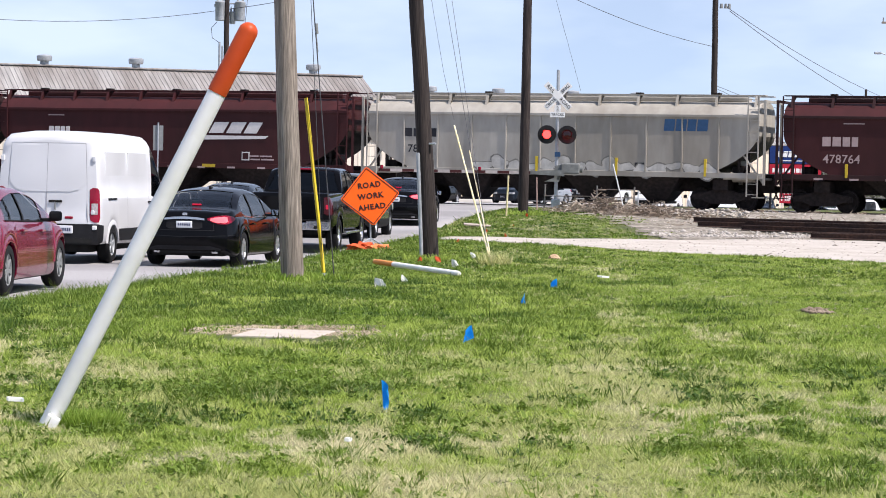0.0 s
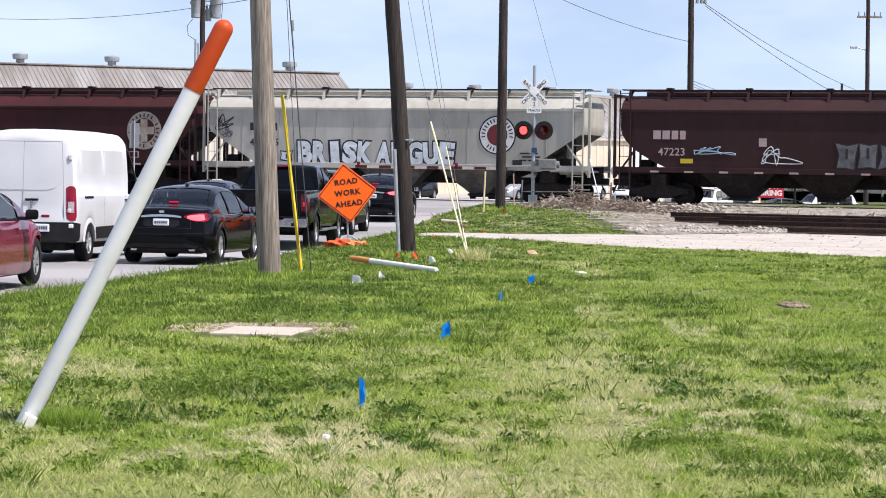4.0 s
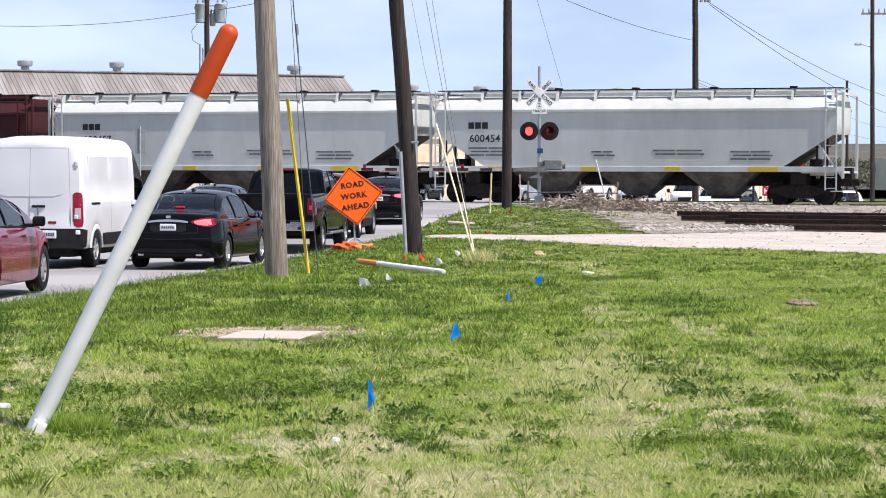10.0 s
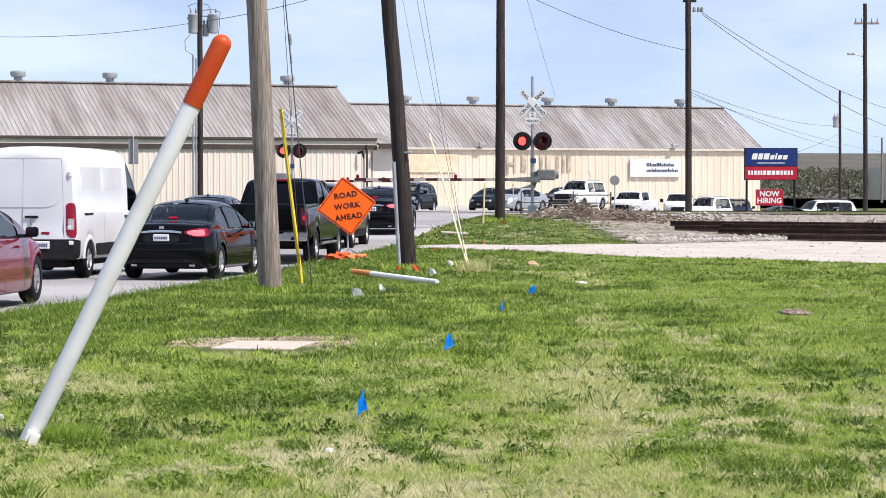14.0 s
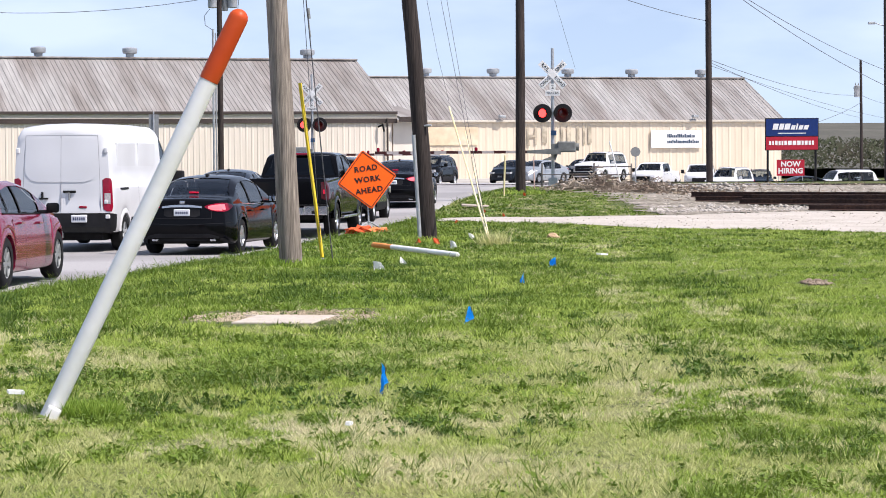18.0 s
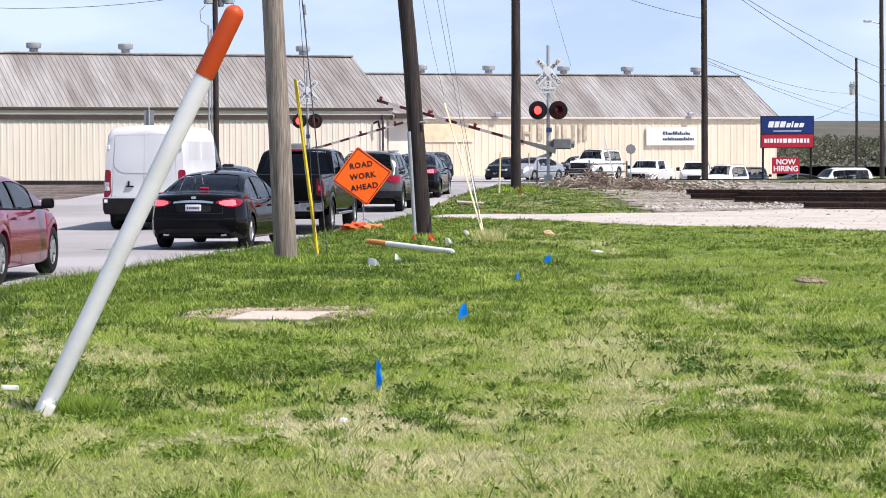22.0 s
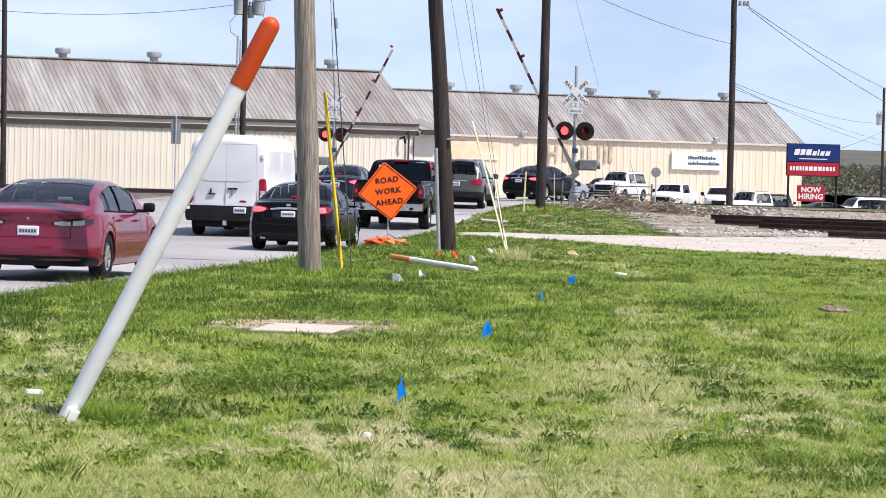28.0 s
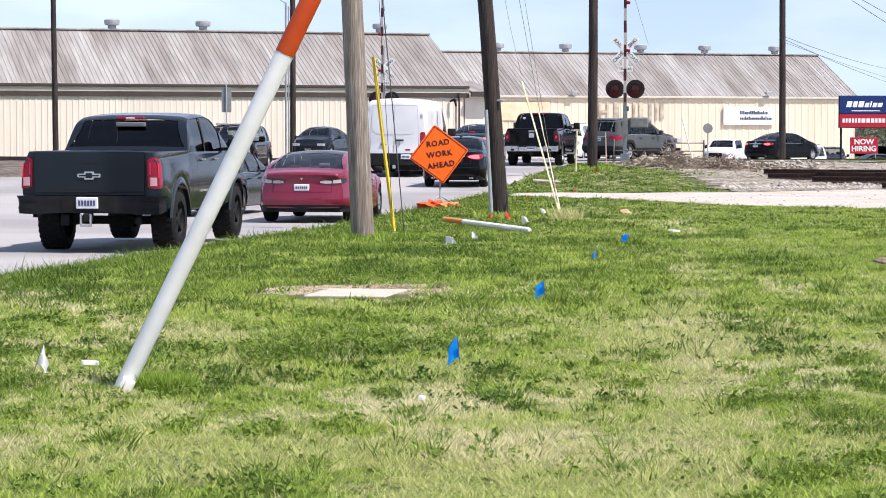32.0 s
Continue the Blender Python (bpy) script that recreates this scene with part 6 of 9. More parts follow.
def van_spec():
    return dict(L=5.98, W=2.06, r=0.36, axles=(1.10, 4.85), floor=0.7, tyre=0.23, rim=STEEL, seats=(4.25, None, 1.35), crown=0.035,
                top=((0, 2.33), (0.03, 2.40), (0.10, 2.455), (0.3, 2.49), (1.0, 2.515), (3.7, 2.51), (4.1, 2.48), (4.4, 2.28), (5.05, 1.55), (5.2, 1.40), (5.8, 1.15), (5.94, 0.95), (5.98, 0.8)),
                belt=((0, 1.30), (4.0, 1.28), (5.0, 1.16), (5.7, 1.0), (5.98, 0.7)), low=((0, 0.40), (0.3, 0.36), (5.5, 0.32), (5.98, 0.38)), tumble=0.07, shoulder=0.03, round=(0.045, 0.22), corner=0.085,
                tail=((0, 0), (0.78, 0.0), (0.84, 0.035), (1.4, 0.045), (2.2, 0.10), (2.6, 0.15)),
                glass=(("side_window", 4.15, 4.95), ("windscreen", 4.42, 5.04)), rear_glass=PRIVACY_GLASS,
                mirror=4.9, mirror_size=(0.3, 0.14, 0.38), mirror_mat=TRIM, handles=(3.9,), handle_mat=TRIM, doors=(2.2, 3.85),
                skin=(("door_recess", False, ((-39, 1.62, 2.16), (-38, 1.54, 2.21), (-33, 1.42, 2.25), (-26, 1.38, 2.26), (26, 1.38, 2.26), (33, 1.42, 2.25), (38, 1.54, 2.21), (39, 1.62, 2.16)), P_WHITE, 0.010, "raised rear door panel"),
                      ("door_gap", False, ((-0.22, 0.80, 2.30), (0.22, 0.80, 2.30)), DOOR_GAP, 0.0115), ("door_gap", True, ((40.0, 0.80, 2.30), (40.3, 0.80, 2.30)), DOOR_GAP, 0.003), ("door_gap", False, ((-40, 2.30, 2.307), (40, 2.30, 2.307)), DOOR_GAP, 0.003),
                      ("tail_lamp", True, ((42.2, 0.84, 1.42), (44.5, 0.80, 1.46), (48.5, 0.80, 1.45), (50.5, 0.88, 1.40)), LENS_RED, 0.016, "tall red tail lamp at the corner"),
                      ("lamp_inset", True, ((43.2, 0.95, 1.16), (47.5, 0.95, 1.16)), SMOKY_LENS, 0.021, "pale reversing and turn lamp"),
                      ("bumper", False, ((-55, 0.42, 0.74), (-46, 0.38, 0.77), (0, 0.38, 0.77), (46, 0.38, 0.77), (55, 0.42, 0.74)), TRIM, 0.05, "black plastic bumper"), ("bumper_step", False, ((-42, 0.40, 0.50), (42, 0.40, 0.50)), UNDERSIDE, 0.065)),
                rear=(("number_plate", "one", 0.22, 0.585, 0.54, 0.735, PLATE_WHITE, 0.065), ("door_latch", "one", 0.04, 1.17, 0.30, 1.215, UNDERSIDE, 0.03),
                      ("door_latch", "one", 0.15, 1.03, 0.185, 1.18, SIGN_GREY, 0.03), ("door_latch", "one", -0.40, 1.06, -0.36, 1.19, UNDERSIDE, 0.04), ("door_latch", "one", -0.44, 1.04, -0.26, 1.075, UNDERSIDE, 0.04), ("badge", "one", 0.36, 0.86, 0.52, 0.91, LENS_RED, 0.02),
                      ("stop_lamp", "one", -0.17, 2.455, 0.17, 2.495, TRIM, -0.10, 0.25), ("hinge", "pair", 0.86, 1.95, 0.93, 2.06, P_WHITE, 0.03), ("hinge", "pair", 0.86, 0.95, 0.93, 1.03, P_WHITE, 0.03),
                      ("bumper_lamp", "pair", 0.90, 0.66, 0.99, 0.74, SIGN_WHITE, 0.06), ("hitch", "one", -0.05, 0.28, 0.05, 0.42, STEEL, 0.06), ("side_slot", "pair", 1.0, 1.22, 1.034, 1.26, TRIM, -0.75, 1.35), ("side_cladding", "pair", 0.98, 0.42, 1.034, 0.66, TRIM, -1.52, 4.4),
                      ("side_panel", "pair", 0.93, 1.40, 0.988, 2.16, P_WHITE, -0.62, 2.05), ("side_panel", "pair", 0.93, 1.40, 0.988, 2.16, P_WHITE, -2.3, 3.7), ("spare_wheel", "one", -0.34, 0.30, 0.34, 0.46, RUBBER, -0.35, 1.0)),
                front=(("headlamp", "pair", 0.6, 0.85, 0.95, 1.1, LENS_CLEAR, 0.3),))


def ev_spec():
    s = sedan_spec(4.72, 1.88, 1.45, (0.98, 3.86), 0.345, 1.10, False, SIGN_GREY)
    s["top"] = ((0, 0.88), (0.03, 0.955), (0.07, 0.985), (0.14, 1.0), (0.30, 1.03), (0.44, 1.07), (0.95, 1.24), (1.45, 1.36), (1.9, 1.41), (2.3, 1.415), (2.8, 1.36), (3.2, 1.22), (3.7, 0.98), (4.3, 0.82), (4.62, 0.70), (4.72, 0.58))
    s["glass"] = (("rear_window", 0.44, 1.40), ("glass_roof", 1.43, 2.76), ("side_window", 0.98, 1.30), ("side_window", 1.34, 1.98), ("side_window", 2.05, 3.05), ("windscreen", 2.78, 3.66))
    s["belt"] = ((0, 0.85), (0.35, 0.95), (1.0, 0.985), (2.0, 0.96), (3.6, 0.92), (4.3, 0.78), (4.72, 0.52))
    s["tail"] = ((0, 0.12), (0.25, 0.06), (0.40, 0.0), (0.56, 0.0), (0.64, 0.045), (0.83, 0.06), (0.90, 0.045), (0.97, 0.01), (1.2, 0.03))
    s["skin"] = (("tail_lamp", True, ((20, 0.8, 0.84), (26, 0.775, 0.87), (36, 0.765, 0.89), (46, 0.785, 0.895), (53, 0.825, 0.89)), BLACK_LENS, 0.010, "smoked tail lamp with pale inserts"),
                 ("lamp_inset", True, ((21.5, 0.803, 0.833), (27, 0.787, 0.85), (33.5, 0.79, 0.84)), SMOKY_LENS, 0.015), ("lamp_inset", True, ((35, 0.79, 0.855), (43.5, 0.8, 0.87)), SMOKY_LENS, 0.015, "pale lamp insert"), ("lamp_line", True, ((21, 0.79, 0.798), (36, 0.767, 0.777), (46, 0.785, 0.795)), LENS_RED, 0.014),
                 ("trunk_seam", False, ((-33, 0.613, 0.621), (33, 0.613, 0.621)), TRIM, 0.003), ("trunk_seam", True, ((33, 0.615, 0.785), (33.5, 0.615, 0.785)), TRIM, 0.003),
                 ("spoiler", False, ((-38, 0.94, 0.96), (-20, 0.96, 0.985), (0, 0.965, 0.99), (20, 0.96, 0.985), (38, 0.94, 0.96)), P_RED, 0.02), ("bumper_crease", False, ((-50, 0.42, 0.43), (0, 0.4, 0.41), (50, 0.42, 0.43)), P_RED, 0.012),
                 ("bumper_valance", False, ((-60, 0.24, 0.32), (-45, 0.22, 0.36), (45, 0.22, 0.36), (60, 0.24, 0.32)), TRIM, 0.008, "black lower bumper"))
    s["rear"] = (("number_plate", "one", -0.155, 0.64, 0.155, 0.775, PLATE_WHITE, 0.02), ("badge", "one", -0.028, 0.885, 0.028, 0.90, CHROME, 0.02), ("badge", "one", -0.01, 0.85, 0.01, 0.89, CHROME, 0.02),
                 ("window_sticker", "one", 0.20, 1.12, 0.42, 1.18, STICKER, -0.84, 0.86))
    s["mirror_mat"], s["rear_glass"], s["window_trim"], s["seats"] = TRIM, CAR_GLASS, TRIM, (2.35, 1.35, 1.0)
    return s


VEHICLES = {}


def add_vehicle(key, name, spec, mat, label, category, group=""):
    VEHICLES[key] = vehicle(name, pose(0, 0, 0), spec, mat, label, category, group)
    return VEHICLES[key][0]


add_vehicle("maxima", "sedan", sedan_spec(), P_BLACK, "black sedan with lit brake lamps waiting in the queue", "car", "cars in the queue")
add_vehicle("van", "delivery_van", van_spec(), P_WHITE, "white high-roof delivery van with black bumper", "van", "cars in the queue")
add_vehicle("ram", "pickup_truck", pickup_spec("low"), P_BLACK, "black crew-cab pickup with chrome bumper in the queue", "pickup truck", "cars in the queue")
add_vehicle("suv", "suv", suv_spec(), P_GREY, "grey family SUV in the queue before the crossing", "car", "cars in the queue")
add_vehicle("camry", "sedan", sedan_spec(4.8, 1.82, 1.45, lit=True), P_BLACK, "black sedan first in the queue at the gate", "car", "cars in the queue")
add_vehicle("tesla", "sedan", ev_spec(), P_RED, "deep red electric sedan with a dark glass roof", "car", "cars in the queue")
add_vehicle("chevy", "pickup_truck", pickup_spec("tall"), P_DARK, "dark grey lifted crew-cab pickup on large tyres", "pickup truck", "cars in the queue")
add_vehicle("left", "sedan", sedan_spec(4.7, 1.8, 1.45), P_DARK, "dark sedan in the next lane ahead of the van", "car", "cars in the queue")
add_vehicle("beside", "sedan", sedan_spec(4.8, 1.84, 1.47, rim=SIGN_GREY), P_DARK, "dark grey sedan in the next lane beside the pickup", "car", "cars in the queue")
add_vehicle("oncoming", "suv", suv_spec(4.4, 1.82, 1.62, (0.9, 3.5), 0.34, False), P_BLACK, "dark compact SUV waiting on the far side of the crossing", "car", "cars beyond the tracks")
add_vehicle("suburban", "suv", big_suv_spec(), P_WHITE, "large white SUV beyond the tracks", "car", "cars beyond the tracks")
add_vehicle("silver", "sedan", sedan_spec(4.8, 1.82, 1.45, lit=False), P_SILVER, "silver-white sedan facing the tracks in the lot", "car", "cars beyond the tracks")
add_vehicle("hatch", "sedan", sedan_spec(4.5, 1.78, 1.46, lit=False), P_DARK, "dark blue-grey sedan coming over the crossing", "car", "cars beyond the tracks")

# parked vehicles in the lot beyond the tracks
def park(name, spec, mat, label, x, y, turn, category="car"):
    ob, _ = vehicle(name, pose(x, y, ground_z(x, y) + 0.06, 0, 0, turn), spec, mat, label, category, "vehicles parked in the lot")
    return ob


park("pickup_truck", pickup_spec("low"), P_WHITE, "white pickup parked facing the tracks", 13.9, 170, 160, "pickup truck")
park("pickup_truck", pickup_spec("low"), P_WHITE, "white pickup parked in the lot", 16.2, 168, 172, "pickup truck")
park("suv", suv_spec(4.9, 1.95, 1.8), P_WHITE, "white people carrier parked in the lot", 18.6, 165, 150)
park("suv", suv_spec(lit=False), P_DARK, "dark SUV parked in the lot", 20.3, 170, 172)
park("sedan", sedan_spec(lit=False), P_BLACK, "black sedan parked behind the sign board", 23.6, 158, 112)
park("suv", big_suv_spec(), P_WHITE, "white SUV parked behind the sign board", 27.3, 165, 110)
park("sedan", sedan_spec(lit=False), P_WHITE, "white sedan parked in the lot", 29.4, 172, 120)
park("sedan", sedan_spec(lit=False), P_BLACK, "dark sedan parked beside the white SUV", 8.9, 172, 165)

# ---------------------------------------------------------------- the freight train
BROWN = material("brown_wagon_paint", (0.062, 0.015, 0.016), 0.6, vary=0.12, grain=3, second=(0.042, 0.013, 0.013), patch=0.45, bump=0.04, stretch_by=(1, 1, 0.4))
BROWN_DARK = material("dark_brown_wagon_paint", (0.042, 0.017, 0.017), 0.6, vary=0.12, grain=3, second=(0.030, 0.013, 0.013), patch=0.45, bump=0.04, stretch_by=(1, 1, 0.4))
WAGON_GREY = material("grey_wagon_paint", (0.43, 0.405, 0.36), 0.55, vary=0.1, grain=3, second=(0.29, 0.265, 0.225), patch=0.5, bump=0.04, stretch_by=(1, 1, 0.35))
WAGON_PALE = material("pale_wagon_paint", (0.55, 0.57, 0.55), 0.5, vary=0.05, grain=3, second=(0.47, 0.49, 0.465), patch=0.5, bump=0.03, stretch_by=(1, 1, 0.35))
WAGON_BEIGE = material("off_white_wagon_paint", (0.47, 0.455, 0.405), 0.55, vary=0.09, grain=3, second=(0.35, 0.335, 0.29), patch=0.5, bump=0.03, stretch_by=(1, 1, 0.35))
RUNNING_GEAR = material("running_gear", (0.014, 0.011, 0.011), 0.85, vary=0.35, grain=8, second=(0.024, 0.018, 0.016), patch=2, bump=0.2)
MARK_WHITE = material("wagon_marking_white", (0.72, 0.69, 0.66), 0.6, vary=0.06, bump=0)
MARK_PINK = material("wagon_marking_faded", (0.45, 0.34, 0.33), 0.6, vary=0.1, bump=0)
MARK_CREAM = material("faded_cream_marking", (0.44, 0.38, 0.31), 0.7, vary=0.2, grain=6, second=(0.30, 0.24, 0.20), patch=1.6, bump=0)
MARK_BLACK = material("wagon_marking_black", (0.03, 0.03, 0.035), 0.6, vary=0.1, bump=0)
MARK_BLUE = material("wagon_marking_blue", (0.05, 0.12, 0.24), 0.6, vary=0.1, bump=0)
MARK_YELLOW = material("wagon_marking_yellow", (0.62, 0.45, 0.04), 0.6, vary=0.1, bump=0)
GRAFF_GREY = material("grey_spray_paint", (0.10, 0.10, 0.105), 0.6, vary=0.3, grain=5, second=(0.16, 0.16, 0.165), patch=2, bump=0)
GRAFF_WHITE = material("white_spray_paint", (0.66, 0.70, 0.72), 0.6, vary=0.2, grain=5, bump=0)
# grime on pale paint, with the shade of bays and end slopes mixed in
GRIME_AND_SHADE = material("grime_and_shade_on_pale_paint", (0.13, 0.12, 0.105), 0.85, vary=0.25, grain=6, second=(0.07, 0.062, 0.055), patch=1.4, bump=0.1)
SEAM_GRIME = material("grimy_weld_seam", (0.30, 0.285, 0.25), 0.7, vary=0.2, grain=5, second=(0.37, 0.35, 0.31), patch=1.5, bump=0)
PITCH = 17.48
SIDE = -1.50


def bogie(parent, x):
    """A two-axle bogie: side frames, springs, and two wheelsets that roll."""
    bg = part("bogie", box(-0.25, -0.9, 0.36, 0.25, 0.9, 0.72, 0.04), RUNNING_GEAR, parent, "black cast-steel bogie", m=pose(x, 0, 0))
    for s in (-1, 1):
        pts = [(-1.15, 0.42), (-1.15, 0.60), (-0.75, 0.66), (-0.35, 0.78), (0.35, 0.78), (0.75, 0.66), (1.15, 0.60), (1.15, 0.42), (0.80, 0.40), (0.42, 0.24), (-0.42, 0.24), (-0.80, 0.40)]
        part("side_frame", prism(pts, s * 0.98, s * 1.12), RUNNING_GEAR, bg)
        for k in (-0.18, 0.0, 0.18):
            part("spring", rod((k, s * 1.05, 0.3), (k, s * 1.05, 0.55), 0.06, sides=8), RUNNING_GEAR, bg)
    sets = []
    for a in (-0.89, 0.89):
        bm = rod((0, -0.95, 0), (0, 0.95, 0), 0.075, sides=10)
        for s in (-1, 1):
            lathe([(0.001, -0.07 * s + 0.7525 * s), (0.46, -0.07 * s + 0.7525 * s), (0.455, -0.04 * s + 0.7525 * s), (0.43, -0.03 * s + 0.7525 * s), (0.42, 0.06 * s + 0.7525 * s), (0.36, 0.065 * s + 0.7525 * s),
                   (0.33, 0.03 * s + 0.7525 * s), (0.12, 0.05 * s + 0.7525 * s), (0.001, 0.06 * s + 0.7525 * s)], 22, "y", bm=bm)
        sets.append(part("wheelset", bm, RUNNING_GEAR, bg, smooth=35, m=pose(a, 0, 0.42)))
    return sets


def hopper(index, body_mat, trim_mat, label, cut, ribs, hatch_trough, top_z=4.30):
    """A covered hopper wagon. x along the track, y away from the viewer, z from the railhead."""
    ob = thing("hopper_wagon", pose(0, 0, 0), label, "freight wagon", "wagons of the freight train")
    half_len = 8.12

    def end_x(z):
        """Half length of the tank at a height: full above, raked in towards the sill."""
        z1 = cut[0]
        if z >= z1:
            return half_len
        f = (z1 - z) / (z1 - 1.42)
        return half_len - cut[1] * (f ** cut[2])

    levels = [1.42, 1.5, 1.7, 1.9, 2.1, 2.3, 2.5, 2.7, 2.9, 3.1, 3.4, 3.62, 3.70, 4.0, 4.18, 4.28]
    widths = {3.62: 1.50, 3.70: 1.52, 4.0: 1.22, 4.18: 0.80, 4.28: 0.02}
    bm = bmesh.new()
    loops = []
    for z in levels:
        w = widths.get(z, 1.49)
        e = end_x(z)
        cols = [e * (-1 + 2 * k / 10) for k in range(11)]
        loops.append([bm.verts.new((x, -w, z)) for x in cols] + [bm.verts.new((x, w, z)) for x in cols[::-1]])
    for a, b in zip(loops, loops[1:]):
        n = len(a)
        for k in range(n):
            f = bm.faces.new((a[k], a[(k + 1) % n], b[(k + 1) % n], b[k]))
            # raked end sheets take a darker colour: grime plus the shade they lie in
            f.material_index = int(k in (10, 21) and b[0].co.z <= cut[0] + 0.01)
    bm.faces.new(loops[0][::-1])
    bm.faces.new(loops[-1])
    part("tank", bm, [body_mat, GRIME_AND_SHADE if trim_mat in (WAGON_PALE, WAGON_BEIGE, WAGON_GREY) else RUNNING_GEAR], ob, smooth=25)
    part("top_chord", box(-half_len - 0.02, -1.56, 3.60, half_len + 0.02, -1.48, 3.71, 0.012), trim_mat, ob)
    part("top_chord", box(-half_len - 0.02, 1.48, 3.60, half_len + 0.02, 1.56, 3.71, 0.012), trim_mat, ob)
    for s in (-1, 1):
        part("side_sill", box(-8.35, s * 1.53, 1.25, 8.35, s * 1.40, 1.46, 0.012), trim_mat, ob)
    part("centre_sill", box(-8.5, -0.2, 0.7, 8.5, 0.2, 1.42), RUNNING_GEAR, ob)
    if ribs:
        for k in range(ribs):
            x = -6.55 + 13.1 * k / (ribs - 1)
            part("side_rib", box(x - 0.035, SIDE - 0.035, 1.46, x + 0.035, SIDE + 0.02, 3.6, 0.008), body_mat, ob)
    if trim_mat is WAGON_BEIGE:
        for k in range(9):
            x = -6.6 + 13.2 * k / 8
            part("panel_seam", box(x - 0.014, SIDE - 0.003, 1.47, x + 0.014, SIDE + 0.02, 3.58), SEAM_GRIME, ob, "grimy weld seam between side sheets")
    # discharge bays under the sill; on pale wagons their colour includes the shade there
    for x in (-3.9, -1.3, 1.3, 3.9) if hatch_trough else (-3.5, 0, 3.5):
        w = 1.2 if hatch_trough else 1.65
        bay = bmesh.new()
        lo = [bay.verts.new(c) for c in ((x - 0.38, -0.55, 0.28), (x + 0.38, -0.55, 0.28), (x + 0.38, 0.55, 0.28), (x - 0.38, 0.55, 0.28))]
        hi = [bay.verts.new(c) for c in ((x - w, -1.42, 1.41), (x + w, -1.42, 1.41), (x + w, 1.42, 1.41), (x - w, 1.42, 1.41))]
        bay.faces.new(lo[::-1])
        bay.faces.new(hi)
        for k in range(4):
            bay.faces.new((lo[k], lo[(k + 1) % 4], hi[(k + 1) % 4], hi[k]))
        part("discharge_bay", bay, GRIME_AND_SHADE if trim_mat in (WAGON_PALE, WAGON_BEIGE) else RUNNING_GEAR, ob)
        part("gate_frame", box(x - 0.45, -0.7, 0.2, x + 0.45, 0.7, 0.3, 0.01), RUNNING_GEAR, ob)
    # roof walkway, its brackets and the hatch
    part("walkway", box(-half_len - 0.12, -0.95, 4.47, half_len + 0.12, -0.55, 4.51), RUNNING_GEAR if trim_mat in (WAGON_PALE, WAGON_BEIGE) else trim_mat, ob, "open-grid roof walkway")
    part("walkway", box(-half_len - 0.12, 0.55, 4.47, half_len + 0.12, 0.95, 4.51), trim_mat, ob)
    part("roof_hatch", box(-half_len + 0.7, -0.32, 4.24, half_len - 0.7, 0.32, 4.43, 0.04), trim_mat, ob)
    for k in range(11):
        x = -7.9 + 15.8 * k / 10
        part("walkway_bracket", prism([(-1.18, 4.02), (-1.10, 4.02), (-0.95, 4.47), (-0.52, 4.47), (-0.52, 4.40), (-1.0, 4.40)], x - 0.045, x + 0.045, plane="yz"), trim_mat, ob)
        if k % 2:
            part("hatch_latch", box(x - 0.12, -0.98, 4.51, x + 0.12, -0.6, 4.57, 0.01), RUNNING_GEAR, ob)
    # end frames, ladders, platforms, couplers
    for s in (-1, 1):
        for y in (-1.45, 1.45):
            part("end_post", box(s * 8.32, y - 0.05, 1.0, s * 8.42, y + 0.05, 4.30, 0.01), trim_mat, ob)
        part("end_cross", box(s * 8.33, -1.45, 4.20, s * 8.42, 1.45, 4.30), trim_mat, ob)
        part("end_top_rail", box(s * 8.1, -1.47, 4.20, s * 8.42, -1.40, 4.28), trim_mat, ob)
        part("platform", box(s * 6.75, -1.42, 1.2, s * 8.42, 1.42, 1.28, 0.01), trim_mat, ob)
        lad = bmesh.new()
        for x in (7.72, 8.14):
            box(s * x - 0.025, -1.585, 0.55, s * x + 0.025, -1.545, 4.45, bm=lad)
        for k in range(10):
            box(s * 7.72, -1.58, 0.62 + k * 0.41, s * 8.14, -1.55, 0.645 + k * 0.41, bm=lad)
        part("ladder", lad, trim_mat, ob, "steel rung ladder")
        part("brace", rod((s * 8.35, -1.40, 1.05), (s * 7.2, -1.40, 2.6), 0.04), trim_mat, ob)
        for x in (7.35, 7.75):
            part("slope_post", box(s * x - 0.04, -1.38, 1.28, s * x + 0.04, -1.30, min(cut[0], 1.42 + (x - 8.12 + cut[1]) / cut[1] * (cut[0] - 1.42)), 0.008), RUNNING_GEAR, ob)
        part("brake_gear", box(s * 7.0, -1.0, 1.28, s * 7.5, -0.4, 1.75, 0.05), RUNNING_GEAR, ob, "dark brake gear on the end platform")
        part("slope_support", box(s * 7.2 - 0.05, -0.5, 1.0, s * 7.2 + 0.05, 0.5, 2.3), trim_mat, ob)
        part("bolster", box(s * 6.62 - 0.3, -1.3, 0.78, s * 6.62 + 0.3, 1.3, 1.2), RUNNING_GEAR, ob)
        part("coupler", box(s * 8.4, -0.14, 0.72, s * 8.78, 0.14, 0.98, 0.04), RUNNING_GEAR, ob)
        part("brake_hose", rod((s * 8.55, -0.35, 0.8), (s * 8.72, -0.3, 0.42), 0.03), RUNNING_GEAR, ob)
        part("step", box(s * 8.16 - 0.25, -1.52, 0.5, s * 8.16 + 0.25, -1.44, 0.54), trim_mat, ob)
    part("brake_tank", rod((7.0, -0.8, 1.3), (7.9, -0.8, 1.3), 0.2, sides=14), trim_mat, ob)
    sets = bogie(ob, -6.62) + bogie(ob, 6.62)
    return ob, sets


